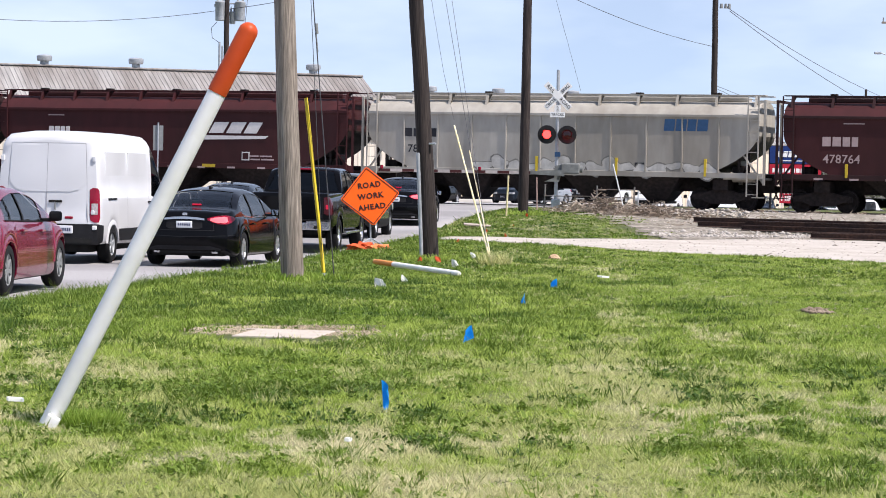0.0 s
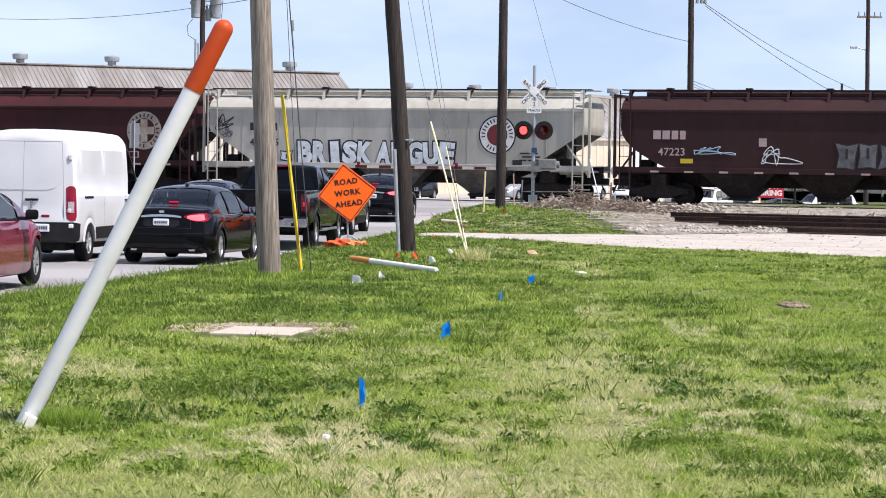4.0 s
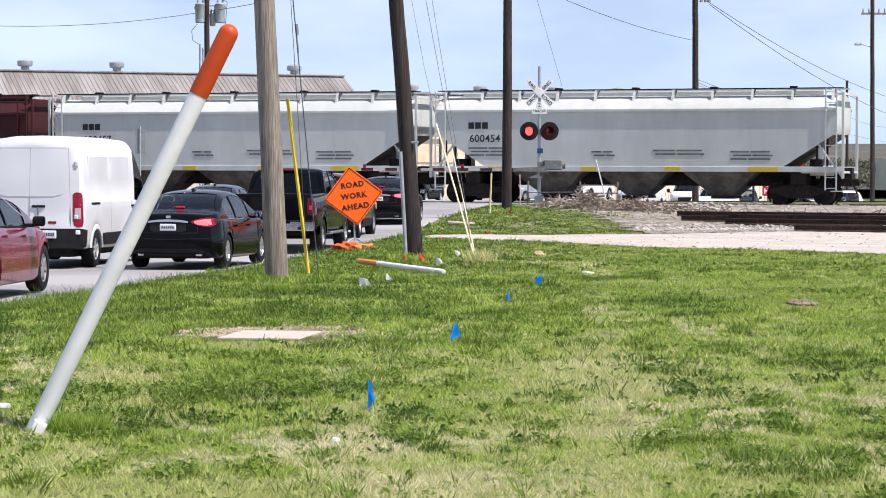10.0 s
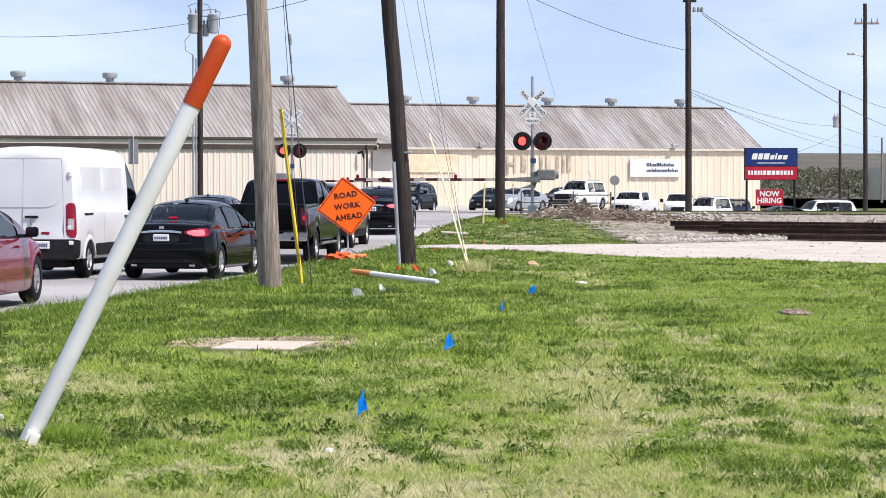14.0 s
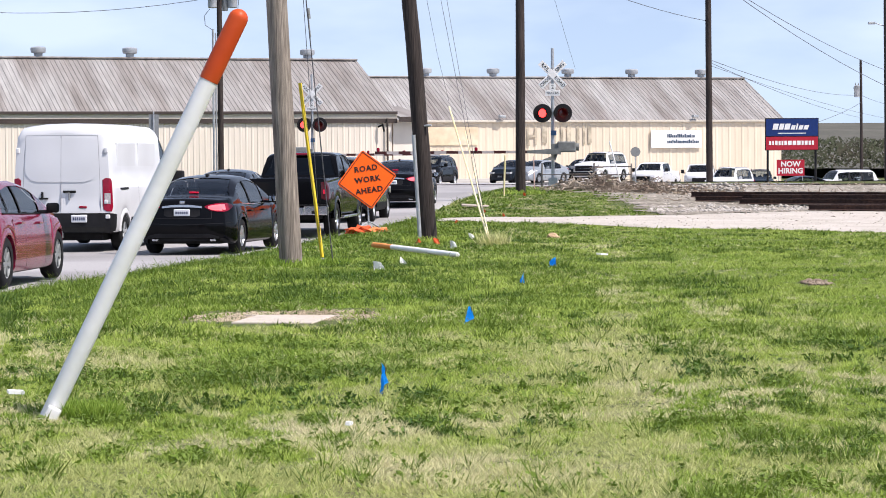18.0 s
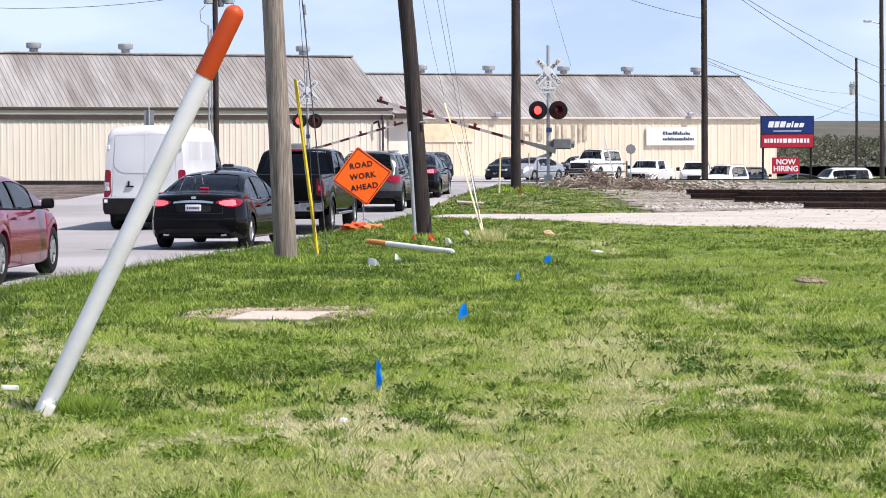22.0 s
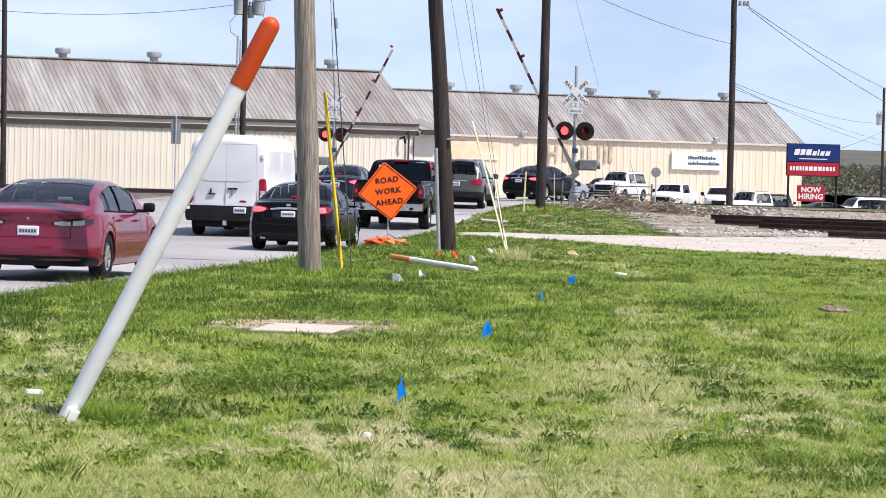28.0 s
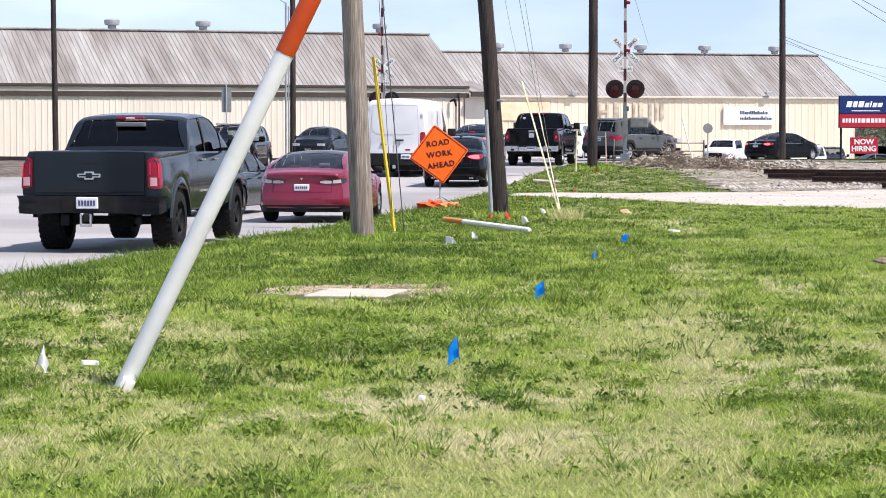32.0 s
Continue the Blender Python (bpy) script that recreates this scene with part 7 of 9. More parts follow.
def mark(ob, x0, z0, x1, z1, mat, name="marking", d=0.006):
    if z0 < 1.4:
        # marks on the sill stand proud of it
        z0, z1, d = z0 + 0.05, z1 + 0.08, d + 0.034
    return part(name, box(x0, SIDE - d, z0, x1, SIDE + 0.03, z1), mat, ob)


def mark_words(ob, words, x, z, size, mat, label=""):
    return part("lettering", lettering(words, size, 0.004, pose(x, SIDE - 0.006, z), 1.05, 0.004), mat, ob, label)


def bars(ob, x, z, widths, height, mat, gap=0.07, slant=0.0):
    for w in widths:
        part("letter_bar", prism([(x, z), (x + w, z), (x + w + slant, z + height), (x + slant, z + height)], SIDE - 0.006, SIDE + 0.03), mat, ob)
        x += w + gap
    return x


def small_print(ob, x, z, rows, width, mat, seed=0):
    rng = random.Random(seed)
    for r in range(rows):
        half_way = rng.uniform(0.4, 0.6) * width
        bars(ob, x + (0.1 if r == 1 else 0), z - r * 0.14, [half_way, width - half_way], 0.06, mat, 0.06)


def ring_emblem(ob, x, z, r, outer, mid, inner):
    part("emblem_disc", lathe([(0.001, 0), (r, 0), (r, 0.03), (0.001, 0.03)], 36, "y", m=Matrix.Translation((x, SIDE - 0.006, z))), outer, ob, "round railway emblem drawn as plain shapes")
    part("emblem_disc", lathe([(0.001, 0), (r * 0.93, 0), (r * 0.93, 0.03), (0.001, 0.03)], 36, "y", m=Matrix.Translation((x, SIDE - 0.010, z))), mid, ob)
    part("emblem_disc", lathe([(0.001, 0), (r * 0.55, 0), (r * 0.55, 0.03), (0.001, 0.03)], 30, "y", m=Matrix.Translation((x, SIDE - 0.014, z))), inner, ob)


def cross_emblem(ob, x, z, r, ground_mat):
    """A faded cream disc with a cross in its dark middle."""
    for k, mat, d in ((r, MARK_CREAM, 0.006), (r * 0.64, ground_mat, 0.010)):
        part("emblem_disc", lathe([(0.001, 0), (k, 0), (k, 0.03), (0.001, 0.03)], 36, "y", m=Matrix.Translation((x, SIDE - d, z))), mat, ob, "faded round railway emblem drawn as plain shapes")
    part("emblem_cross", box(x - r * 0.6, SIDE - 0.014, z - r * 0.2, x + r * 0.6, SIDE + 0.02, z + r * 0.2), MARK_CREAM, ob)
    part("emblem_cross", box(x - r * 0.2, SIDE - 0.017, z - r * 0.6, x + r * 0.2, SIDE + 0.02, z + r * 0.6), MARK_CREAM, ob)
    for k in range(22):
        a = k * math.tau / 22
        if k % 7 != 3:
            bm = box(-0.035 * r, -0.004, -0.09 * r, 0.035 * r, 0.02, 0.09 * r)
            bmesh.ops.transform(bm, matrix=Matrix.Translation((x, SIDE - 0.008, z)) @ Matrix.Rotation(a, 4, "Y") @ Matrix.Translation((0, 0, r * 0.81)), verts=bm.verts)
            part("letter_bar", bm, ground_mat, ob)


def graffiti(ob, x, z, w, h, count, fill, line, seed, label):
    """Block-like sprayed shapes with an outline, no words."""
    rng = random.Random(seed)
    step = w / count
    for k in range(count):
        a = x + k * step
        def blob(grow):
            pts = []
            for px, pz in ((0.04, 0.0), (0.5, 0.06), (0.97, 0.0), (0.93, 0.5), (1.0, 0.96), (0.5, 0.9), (0.02, 1.0), (0.10, 0.5)):
                pts.append((a + px * step * 0.98 + (px - 0.5) * grow, z + pz * h + (pz - 0.5) * grow))
            return pts
        rng2 = random.Random(seed * 31 + k)
        jig = [(rng2.uniform(-0.07, 0.07), rng2.uniform(-0.05, 0.05)) for _ in range(8)]
        for grow, d, mat in ((0.05, 0.006, line), (-0.06, 0.010, fill)):
            pts = [(px + jx, pz + jz) for (px, pz), (jx, jz) in zip(blob(grow), jig)]
            part("graffiti_shape", prism(pts, SIDE - d, SIDE + 0.03), mat, ob, label)
        cx, cz = a + step * 0.5, z + h * rng2.uniform(0.35, 0.65)
        part("graffiti_stroke", box(cx - step * 0.06, SIDE - 0.013, cz - h * 0.2, cx + step * 0.06, SIDE + 0.02, cz + h * 0.2), line, ob)


def sprayed(ob, words, x0, x1, z0, height):
    """Fat sprayed capitals: white letters over a wider black outline, each letter a little tilted."""
    rng = random.Random(len(words) + ord(words[0]))
    step = (x1 - x0) / len(words)
    for i, letter in enumerate(words):
        tilt = rng.uniform(-5, 5)
        for mat, bold, d in ((MARK_BLACK, 0.115, 0.006), (GRAFF_WHITE, 0.06, 0.012)):
            bm = lettering(letter, 1.0, 0.004, None, 1.0, bold)
            xs, zs = [v.co.x for v in bm.verts], [v.co.z for v in bm.verts]
            grow = bold - 0.06
            wide, tall = step * 0.97 / max(0.35, max(xs) - min(xs) - 2 * grow), height / (max(zs) - min(zs) - 2 * grow)
            wide = min(wide, tall * 1.5)
            mid = ((max(xs) + min(xs)) / 2, (max(zs) + min(zs)) / 2)
            for v in bm.verts:
                v.co.x, v.co.z = (v.co.x - mid[0]) * wide, (v.co.z - mid[1]) * tall
            bmesh.ops.transform(bm, matrix=Matrix.Translation((x0 + step * (i + 0.5), SIDE - d, z0 + height / 2)) @ Matrix.Rotation(radians(tilt), 4, "Y"), verts=bm.verts)
            part("graffiti_letter", bm, mat, ob, "white sprayed capital with a black outline" if bold < 0.1 else "black outline of a sprayed capital")


def scribble(ob, x, z, w, h, mat, seed):
    """One looping sprayed line: a smooth, slightly raised band through random turns."""
    rng = random.Random(seed)
    turns = [Vector((x + w * rng.random(), 0, z + h * rng.random())) for k in range(17)]
    line = []
    for a, b, c, d in zip(turns, turns[1:], turns[2:], turns[3:]):
        for k in range(8):
            t = k / 8
            line.append(0.5 * (2 * b + (c - a) * t + (2 * a - 5 * b + 4 * c - d) * t * t + (3 * b - a - 3 * c + d) * t ** 3))
    bm = bmesh.new()
    rings = []
    for k, p in enumerate(line):
        run = (line[min(k + 1, len(line) - 1)] - line[max(k - 1, 0)]).normalized()
        side = Vector((-run.z, 0, run.x)) * 0.018
        lift = 0.001 * (k % 7)
        rings.append([bm.verts.new((q.x, SIDE + depth, q.z)) for q, depth in ((p - side, 0.004), (p - side * 0.6, -0.012 - lift), (p + side * 0.6, -0.012 - lift), (p + side, 0.004))])
    for q, r in zip(rings, rings[1:]):
        for k in range(4):
            bm.faces.new((q[k], q[(k + 1) % 4], r[(k + 1) % 4], r[k]))
    part("graffiti_tag", bm, mat, ob, "sprayed line scribble")


CUT_STRAIGHT, CUT_ROUND = (2.75, 2.1, 1.0), (3.0, 1.9, 2.0)
TRAIN = []
for i, (mat, trim, text, cut, ribs, four) in enumerate((
        (WAGON_PALE, WAGON_PALE, "pale grey covered hopper wagon, last of the train", CUT_STRAIGHT, 0, False),
        (WAGON_PALE, WAGON_PALE, "pale grey covered hopper wagon with white top edge", CUT_STRAIGHT, 0, False),
        (BROWN, BROWN, "dark red-brown covered hopper wagon with a slanted white railway mark", CUT_ROUND, 0, False),
        (BROWN_DARK, BROWN_DARK, "dark brown covered hopper wagon with grey block graffiti", CUT_ROUND, 0, False),
        (WAGON_BEIGE, WAGON_BEIGE, "off-white covered hopper wagon with white block graffiti and a round emblem", CUT_STRAIGHT, 0, False),
        (BROWN, BROWN_DARK, "dark red-brown covered hopper wagon with a round emblem", CUT_ROUND, 0, False),
        (WAGON_GREY, WAGON_GREY, "grey ribbed covered hopper wagon with blue mark and faded graffiti", CUT_ROUND, 10, True),
        (BROWN, BROWN, "dark red-brown covered hopper wagon with a slanted white mark", CUT_ROUND, 0, False),
        (BROWN_DARK, BROWN_DARK, "dark brown covered hopper wagon at the front of the string", CUT_ROUND, 0, False))):
    TRAIN.append(hopper(i, mat, trim, text, cut, ribs, four))

for k, number in ((0, "600454"), (1, "600457")):
    w = TRAIN[k][0]
    bars(w, -6.75, 2.95, (0.24, 0.24, 0.24), 0.26, MARK_BLACK, 0.05)
    mark_words(w, number, -6.05, 2.55, 0.42, MARK_BLACK, f"black wagon number {number}")
    small_print(w, -6.75, 2.15, 3, 1.4, GRAFF_GREY, k)
    small_print(w, -1.6, 2.0, 2, 0.8, GRAFF_GREY, k + 5)
    small_print(w, 0.9, 2.05, 2, 1.9, GRAFF_GREY, k + 7)
    small_print(w, 4.0, 2.0, 3, 1.5, GRAFF_GREY, k + 9)
    mark(w, -5.9, 1.22, -4.9, 1.36, MARK_YELLOW)
    mark(w, -2.0, 1.22, -1.4, 1.36, MARK_YELLOW)
    mark(w, 1.4, 1.22, 2.0, 1.36, MARK_YELLOW)
    mark(w, 4.7, 1.22, 5.9, 1.36, MARK_YELLOW)
for k in (2, 7):
    w = TRAIN[k][0]
    bars(w, 1.1, 2.72, (0.62, 0.66, 0.66, 0.6), 0.46, MARK_WHITE, 0.14, 0.28)
    part("swoosh", prism([(0.55, 2.32), (1.05, 2.62), (4.6, 2.62), (4.45, 2.50), (1.7, 2.44)], SIDE - 0.006, SIDE + 0.03), MARK_WHITE, w, "slanted white stripe of the railway mark")
    bars(w, -5.7, 2.62, (0.22, 0.22, 0.2, 0.18), 0.3, MARK_PINK if k == 2 else MARK_WHITE, 0.06)
    mark(w, -5.75, 3.38, -5.0, 3.42, MARK_PINK)
    small_print(w, 3.7, 1.75, 2, 1.0, MARK_PINK, k)
    mark(w, 3.4, 1.6, 3.75, 1.95, MARK_WHITE)
    mark(w, 3.44, 1.64, 3.71, 1.91, BROWN, d=0.009)
    mark(w, 5.2, 1.42, 5.8, 1.6, MARK_YELLOW)
    mark(w, 1.6, 1.24, 2.2, 1.34, MARK_YELLOW)
mark_words(TRAIN[2][0], "481800", -5.15, 2.28, 0.40, MARK_WHITE, "white wagon number 481800")
for k in (2, 3, 5, 7):
    for i in range(11):
        mark(TRAIN[k][0], -6.9 + 1.38 * i, 1.20, -6.55 + 1.38 * i, 1.245, MARK_PINK, "reflector_strip")
scribble(TRAIN[2][0], -0.9, 1.5, 1.9, 0.7, MARK_PINK, 5)
scribble(TRAIN[2][0], -3.4, 1.4, 1.6, 0.4, GRAFF_GREY, 6)
w = TRAIN[3][0]
bars(w, -6.8, 2.55, (0.3, 0.3, 0.26, 0.22), 0.34, MARK_PINK, 0.07)
mark_words(w, "47223", -6.05, 2.05, 0.42, MARK_PINK, "faded wagon number 47223")
scribble(w, -5.2, 1.95, 1.7, 0.35, material("pale_blue_spray", (0.35, 0.5, 0.6), 0.6, bump=0), 7)
scribble(w, -2.5, 1.5, 1.6, 0.8, GRAFF_WHITE, 8)
graffiti(w, 0.4, 1.48, 5.2 * 0.78, 1.0, 5, GRAFF_GREY, material("black_spray", (0.035, 0.034, 0.036), 0.6, bump=0), 9, "grey sprayed block shapes")
cross_emblem(w, 6.6, 2.75, 0.78, BROWN_DARK)
mark(w, -5.7, 1.62, -5.2, 1.8, MARK_YELLOW)
mark(w, -2.6, 2.3, -2.3, 2.62, MARK_PINK)
w = TRAIN[4][0]
bars(w, -6.25, 2.75, (0.28, 0.28, 0.24, 0.22), 0.32, MARK_BLACK, 0.06)
mark_words(w, "486315", -5.6, 2.25, 0.42, MARK_BLACK, "black wagon number 486315")
sprayed(w, "BRISK", -4.1, -0.8, 1.42, 0.92)
sprayed(w, "ARGUE", -0.65, 2.75, 1.42, 0.92)
scribble(w, -7.9, 2.75, 0.95, 0.65, MARK_BLACK, 31)
scribble(w, -7.7, 2.45, 0.7, 0.4, GRAFF_GREY, 33)
graffiti(w, -4.85, 1.5, 0.5, 0.45, 1, GRAFF_WHITE, MARK_BLACK, 12, "small white sprayed shape")
ring_emblem(w, 4.55, 2.65, 0.78, MARK_BLACK, MARK_WHITE, MARK_BLACK)
part("emblem_disc", lathe([(0.001, 0), (0.40, 0), (0.40, 0.03), (0.001, 0.03)], 30, "y", m=Matrix.Translation((4.55, SIDE - 0.018, 2.65))), material("dull_red_marking", (0.16, 0.03, 0.035), 0.6, vary=0.15, bump=0), w)
for k in range(26):
    if k not in (8, 9, 17, 18):
        bm = box(-0.025, -0.004, -0.075, 0.025, 0.02, 0.075)
        bmesh.ops.transform(bm, matrix=Matrix.Translation((4.55, SIDE - 0.013, 2.65)) @ Matrix.Rotation(k * math.tau / 26, 4, "Y") @ Matrix.Translation((0, 0, 0.59)), verts=bm.verts)
        part("letter_bar", bm, MARK_BLACK, w)
small_print(w, 5.5, 1.9, 3, 0.7, MARK_BLACK, 2)
mark(w, 5.2, 1.42, 5.6, 1.66, MARK_BLACK)
mark(w, -6.0, 1.3, -5.5, 1.5, MARK_YELLOW)
w = TRAIN[5][0]
bars(w, -6.6, 2.55, (0.32, 0.32, 0.28, 0.24), 0.36, MARK_PINK, 0.07)
mark_words(w, "478764", -5.85, 2.05, 0.46, MARK_PINK, "faded wagon number 478764")
mark(w, -5.8, 3.4, -5.0, 3.44, MARK_PINK)
cross_emblem(w, 6.0, 2.7, 0.8, BROWN)
for x in (-5.7, -2.0, 1.0, 3.4):
    mark(w, x, 1.3, x + 0.1, 1.8, MARK_YELLOW)
mark(w, -3.4, 2.25, -3.15, 2.5, MARK_PINK)
mark(w, -3.37, 2.28, -3.18, 2.47, BROWN, d=0.009)
mark(w, 5.3, 1.55, 5.75, 1.82, MARK_PINK)
mark(w, 5.34, 1.58, 5.71, 1.79, BROWN, d=0.009)
w = TRAIN[6][0]
bars(w, -6.5, 2.7, (0.3, 0.3, 0.26, 0.3), 0.34, MARK_BLACK, 0.07)
mark_words(w, "78581", -5.8, 2.2, 0.44, MARK_BLACK, "black wagon number")
bars(w, 4.35, 3.06, (0.42, 0.42, 0.34, 0.42), 0.46, MARK_BLUE, 0.05, 0.04)
FADED_SPRAY = material("faded_spray_paint", (0.56, 0.54, 0.50), 0.65, vary=0.15, grain=5, second=(0.42, 0.40, 0.36), patch=1.6, bump=0)
SPRAY_LINE = material("faded_spray_outline", (0.24, 0.225, 0.20), 0.65, vary=0.2, grain=6, bump=0)
rng_spray = random.Random(77)
for k in range(15):
    x, z = -3.1 + k * 0.66, 1.58 + 0.10 * math.sin(k * 1.7)
    wide, tall = rng_spray.uniform(0.30, 0.46), rng_spray.uniform(0.13, 0.30)
    for grow, d, mat in ((0.05, 0.005 + 0.0006 * (k % 4), SPRAY_LINE), (0.0, 0.010 + 0.0006 * (k % 4), FADED_SPRAY)):
        pts = [(x + (wide + grow) * math.cos(a) * (1 + 0.25 * math.sin(3 * a + k)), z + (tall + grow) * math.sin(a) * (1 + 0.3 * math.cos(2 * a + 2 * k))) for a in [j * math.tau / 18 for j in range(18)]]
        part("graffiti_patch", prism(pts, SIDE - d, SIDE + 0.03), mat, w, "faded pale sprayed shape")
mark(w, 3.2, 1.45, 3.6, 1.8, MARK_BLACK)
for x in (-0.9, 2.4, 6.0):
    mark(w, x, 1.25, x + 0.1, 1.9, MARK_YELLOW)

# ---------------------------------------------------------------- grass, weeds, stones
LUSH = island_material("grass_green", ((0.165, 0.28, 0.032), (0.30, 0.42, 0.060), (0.40, 0.50, 0.10)), 0.6, 0.35, through_light=0.42)
DRY = island_material("grass_dry", ((0.64, 0.59, 0.33), (0.88, 0.80, 0.54), (0.50, 0.53, 0.20)), 0.8, 0.7, through_light=0.42)
WEED = island_material("weed_green", ((0.036, 0.080, 0.010), (0.095, 0.175, 0.022), (0.17, 0.25, 0.035)), 0.55, 0.6, through_light=0.3)
STONE = island_material("stone_chips", ((0.42, 0.37, 0.32), (0.22, 0.18, 0.15), (0.52, 0.47, 0.41)), 0.9, 0.8)
STRAW = island_material("dead_brush", ((0.42, 0.35, 0.27), (0.58, 0.52, 0.43), (0.28, 0.22, 0.17)), 0.9, 1.2)


def value_noise(x, y, scale, seed):
    """Smooth noise in 0..1 on arrays."""
    rng = np.random.RandomState(seed)
    table = rng.rand(256, 256)
    u, v = x * scale + 37.3 * seed, y * scale + 11.7 * seed
    i, j = np.floor(u).astype(int), np.floor(v).astype(int)
    f, g = u - i, v - j
    f, g = f * f * (3 - 2 * f), g * g * (3 - 2 * g)
    def at(a, b):
        return table[a % 256, b % 256]
    return (at(i, j) * (1 - f) + at(i + 1, j) * f) * (1 - g) + (at(i, j + 1) * (1 - f) + at(i + 1, j + 1) * f) * g


def ground_z_many(x, y):
    """The ground's height by the same mesh that is drawn, read from its grid."""
    gx, gy = np.array(XS), np.array(YS)
    i = np.clip(np.searchsorted(gx, x) - 1, 0, len(gx) - 2)
    j = np.clip(np.searchsorted(gy, y) - 1, 0, len(gy) - 2)
    co = np.empty(len(ground.data.vertices) * 3)
    ground.data.vertices.foreach_get("co", co)
    zz = co.reshape(-1, 3)[:, 2].reshape(len(gy), len(gx))
    f, g = (x - gx[i]) / (gx[i + 1] - gx[i]), (y - gy[j]) / (gy[j + 1] - gy[j])
    return (zz[j, i] * (1 - f) + zz[j, i + 1] * f) * (1 - g) + (zz[j + 1, i] * (1 - f) + zz[j + 1, i + 1] * f) * g


def mesh_from_arrays(name, co, mat, label, corners=3):
    n = len(co) // corners
    me = bpy.data.meshes.new(name)
    me.vertices.add(len(co))
    me.vertices.foreach_set("co", co.astype(np.float32).ravel())
    me.loops.add(len(co))
    me.loops.foreach_set("vertex_index", np.arange(len(co), dtype=np.int32))
    me.polygons.add(n)
    me.polygons.foreach_set("loop_start", np.arange(0, len(co), corners, dtype=np.int32))
    me.polygons.foreach_set("loop_total", np.full(n, corners, dtype=np.int32))
    me.update(calc_edges=True)
    me.materials.append(mat)
    return tagged(new(name, me), label, kind="stuff")


def scatter(rng, y0, y1, density, spread=0.235):
    """Random places on the lawn inside the fan of ground that the path overlooks."""
    n = int(density * spread * (y1 * y1 - y0 * y0))
    y = np.sqrt(y0 * y0 + (y1 * y1 - y0 * y0) * rng.rand(n))
    return y * spread * (2 * rng.rand(n) - 1) + 0.012 * y, y


def blades(x, y, height, width, lean, rng):
    """One bent triangle a blade."""
    n = len(x)
    z = ground_z_many(x, y) - 0.005
    a = rng.rand(n) * math.tau
    l = rng.rand(n) * math.tau
    base = np.stack([x, y, z], 1)
    side = np.stack([np.cos(a), np.sin(a), np.zeros(n)], 1) * (width / 2)[:, None]
    tip = base + np.stack([np.cos(l) * lean * height, np.sin(l) * lean * height, height], 1)
    return np.stack([base - side, base + side, tip], 1).reshape(-1, 3)


def edge_many(y):
    return -5.5 + 0.106 * (y - 30.7) + 0.10 * np.sin(y * 0.21)


def lawn_mask(x, y, rng):
    """Where grass grows: right of the road, off the drive, the slab and the tracks."""
    ok = x > edge_many(y) + 0.08 + 0.5 * rng.rand(len(x)) * value_noise(x, y, 1.3, 4)
    near = 57.0 - 1.15 * (x - 1.5) + 0.35 * np.sin(x * 1.1)
    far = 61.5 + 0.45 * (x - 1.6) + 0.4 * np.sin(x * 0.8 + 1)
    ragged = 0.9 * (value_noise(x, y, 0.9, 5) - 0.5)
    ok &= ~((y > near + ragged) & (y < far + ragged + 0.3) & (x > -0.3))
    ok &= ~((y > 62) & (x > 5.7 + 2.5 * (value_noise(x, y, 0.25, 6) - 0.5) + 1.3 * (value_noise(x, y, 1.6, 16) - 0.5) + 0.9 * (rng.rand(len(x)) - 0.5) - 0.06 * (y - 62)))
    ok &= y < 89
    ok &= ~((np.abs(x + 1.5) < 0.5) & (np.abs(y - 20.7) < 0.85) & (rng.rand(len(x)) < 0.96))
    ok &= ~((np.abs(x + 1.55) < 0.80 + 0.2 * rng.rand(len(x))) & (np.abs(y - 21.3) < 1.0) & (rng.rand(len(x)) < 0.9))
    bare = (x - 3.82) ** 2 / 0.03 + (y - 27) ** 2 / 0.4
    return ok & ((bare > 1) | (rng.rand(len(x)) < 0.15))


def dryness(x, y):
    """0 green to 1 straw: worn tracks, the dry foreground and scattered patches."""
    d = 0.22 * value_noise(x, y * 0.45, 0.9, 7) + 0.33 * value_noise(x, y * 0.5, 3.1, 8) + 0.45 * value_noise(x, y * 0.5, 11.0, 21)
    d += 0.24 * np.exp(-((x - 0.0627 * y) / 0.16) ** 2) * np.clip((34 - y) / 14, 0.2, 1)
    d -= 0.16 * np.exp(-((x - 4.0) / 0.45) ** 2 - ((y - 26) / 7) ** 2)
    d += 0.17 * np.exp(-((y - 10.2) / 1.3) ** 2)
    d += 0.12 * np.exp(-((x - 0.06 * y) / 0.5) ** 2 - ((y - 27) / 6) ** 2)
    d -= 0.22 * np.exp(-((y - 27.5) / 4.0) ** 2) * (x < 0.2)
    d -= 0.15 * np.clip((y - 17) / 9, 0, 1)
    d += 0.17 * np.clip((y - 60) / 4, 0, 1)
    d += 0.15 * np.exp(-((x - 0.06 * y) / 0.35) ** 2 - ((y - 40) / 7) ** 2)
    d += 0.10 * np.exp(-((x - 1.6) / 0.8) ** 2 - ((y - 49) / 4) ** 2)
    d -= 0.15 * np.clip((x - 0.066 * y - 0.12) / 0.35, 0, 1) * np.clip((15.5 - y) / 3, 0, 1)
    d += 0.16 * np.exp(-((x - 1.5) / 1.2) ** 2 - ((y - 46) / 6) ** 2) * value_noise(x, y * 0.6, 1.1, 31)
    d += 0.055 * np.clip((18 - y) / 4, 0, 1)
    d -= 0.10 * np.exp(-((x + 0.95) / 0.8) ** 2 - ((y - 15.2) / 1.2) ** 2)
    return d


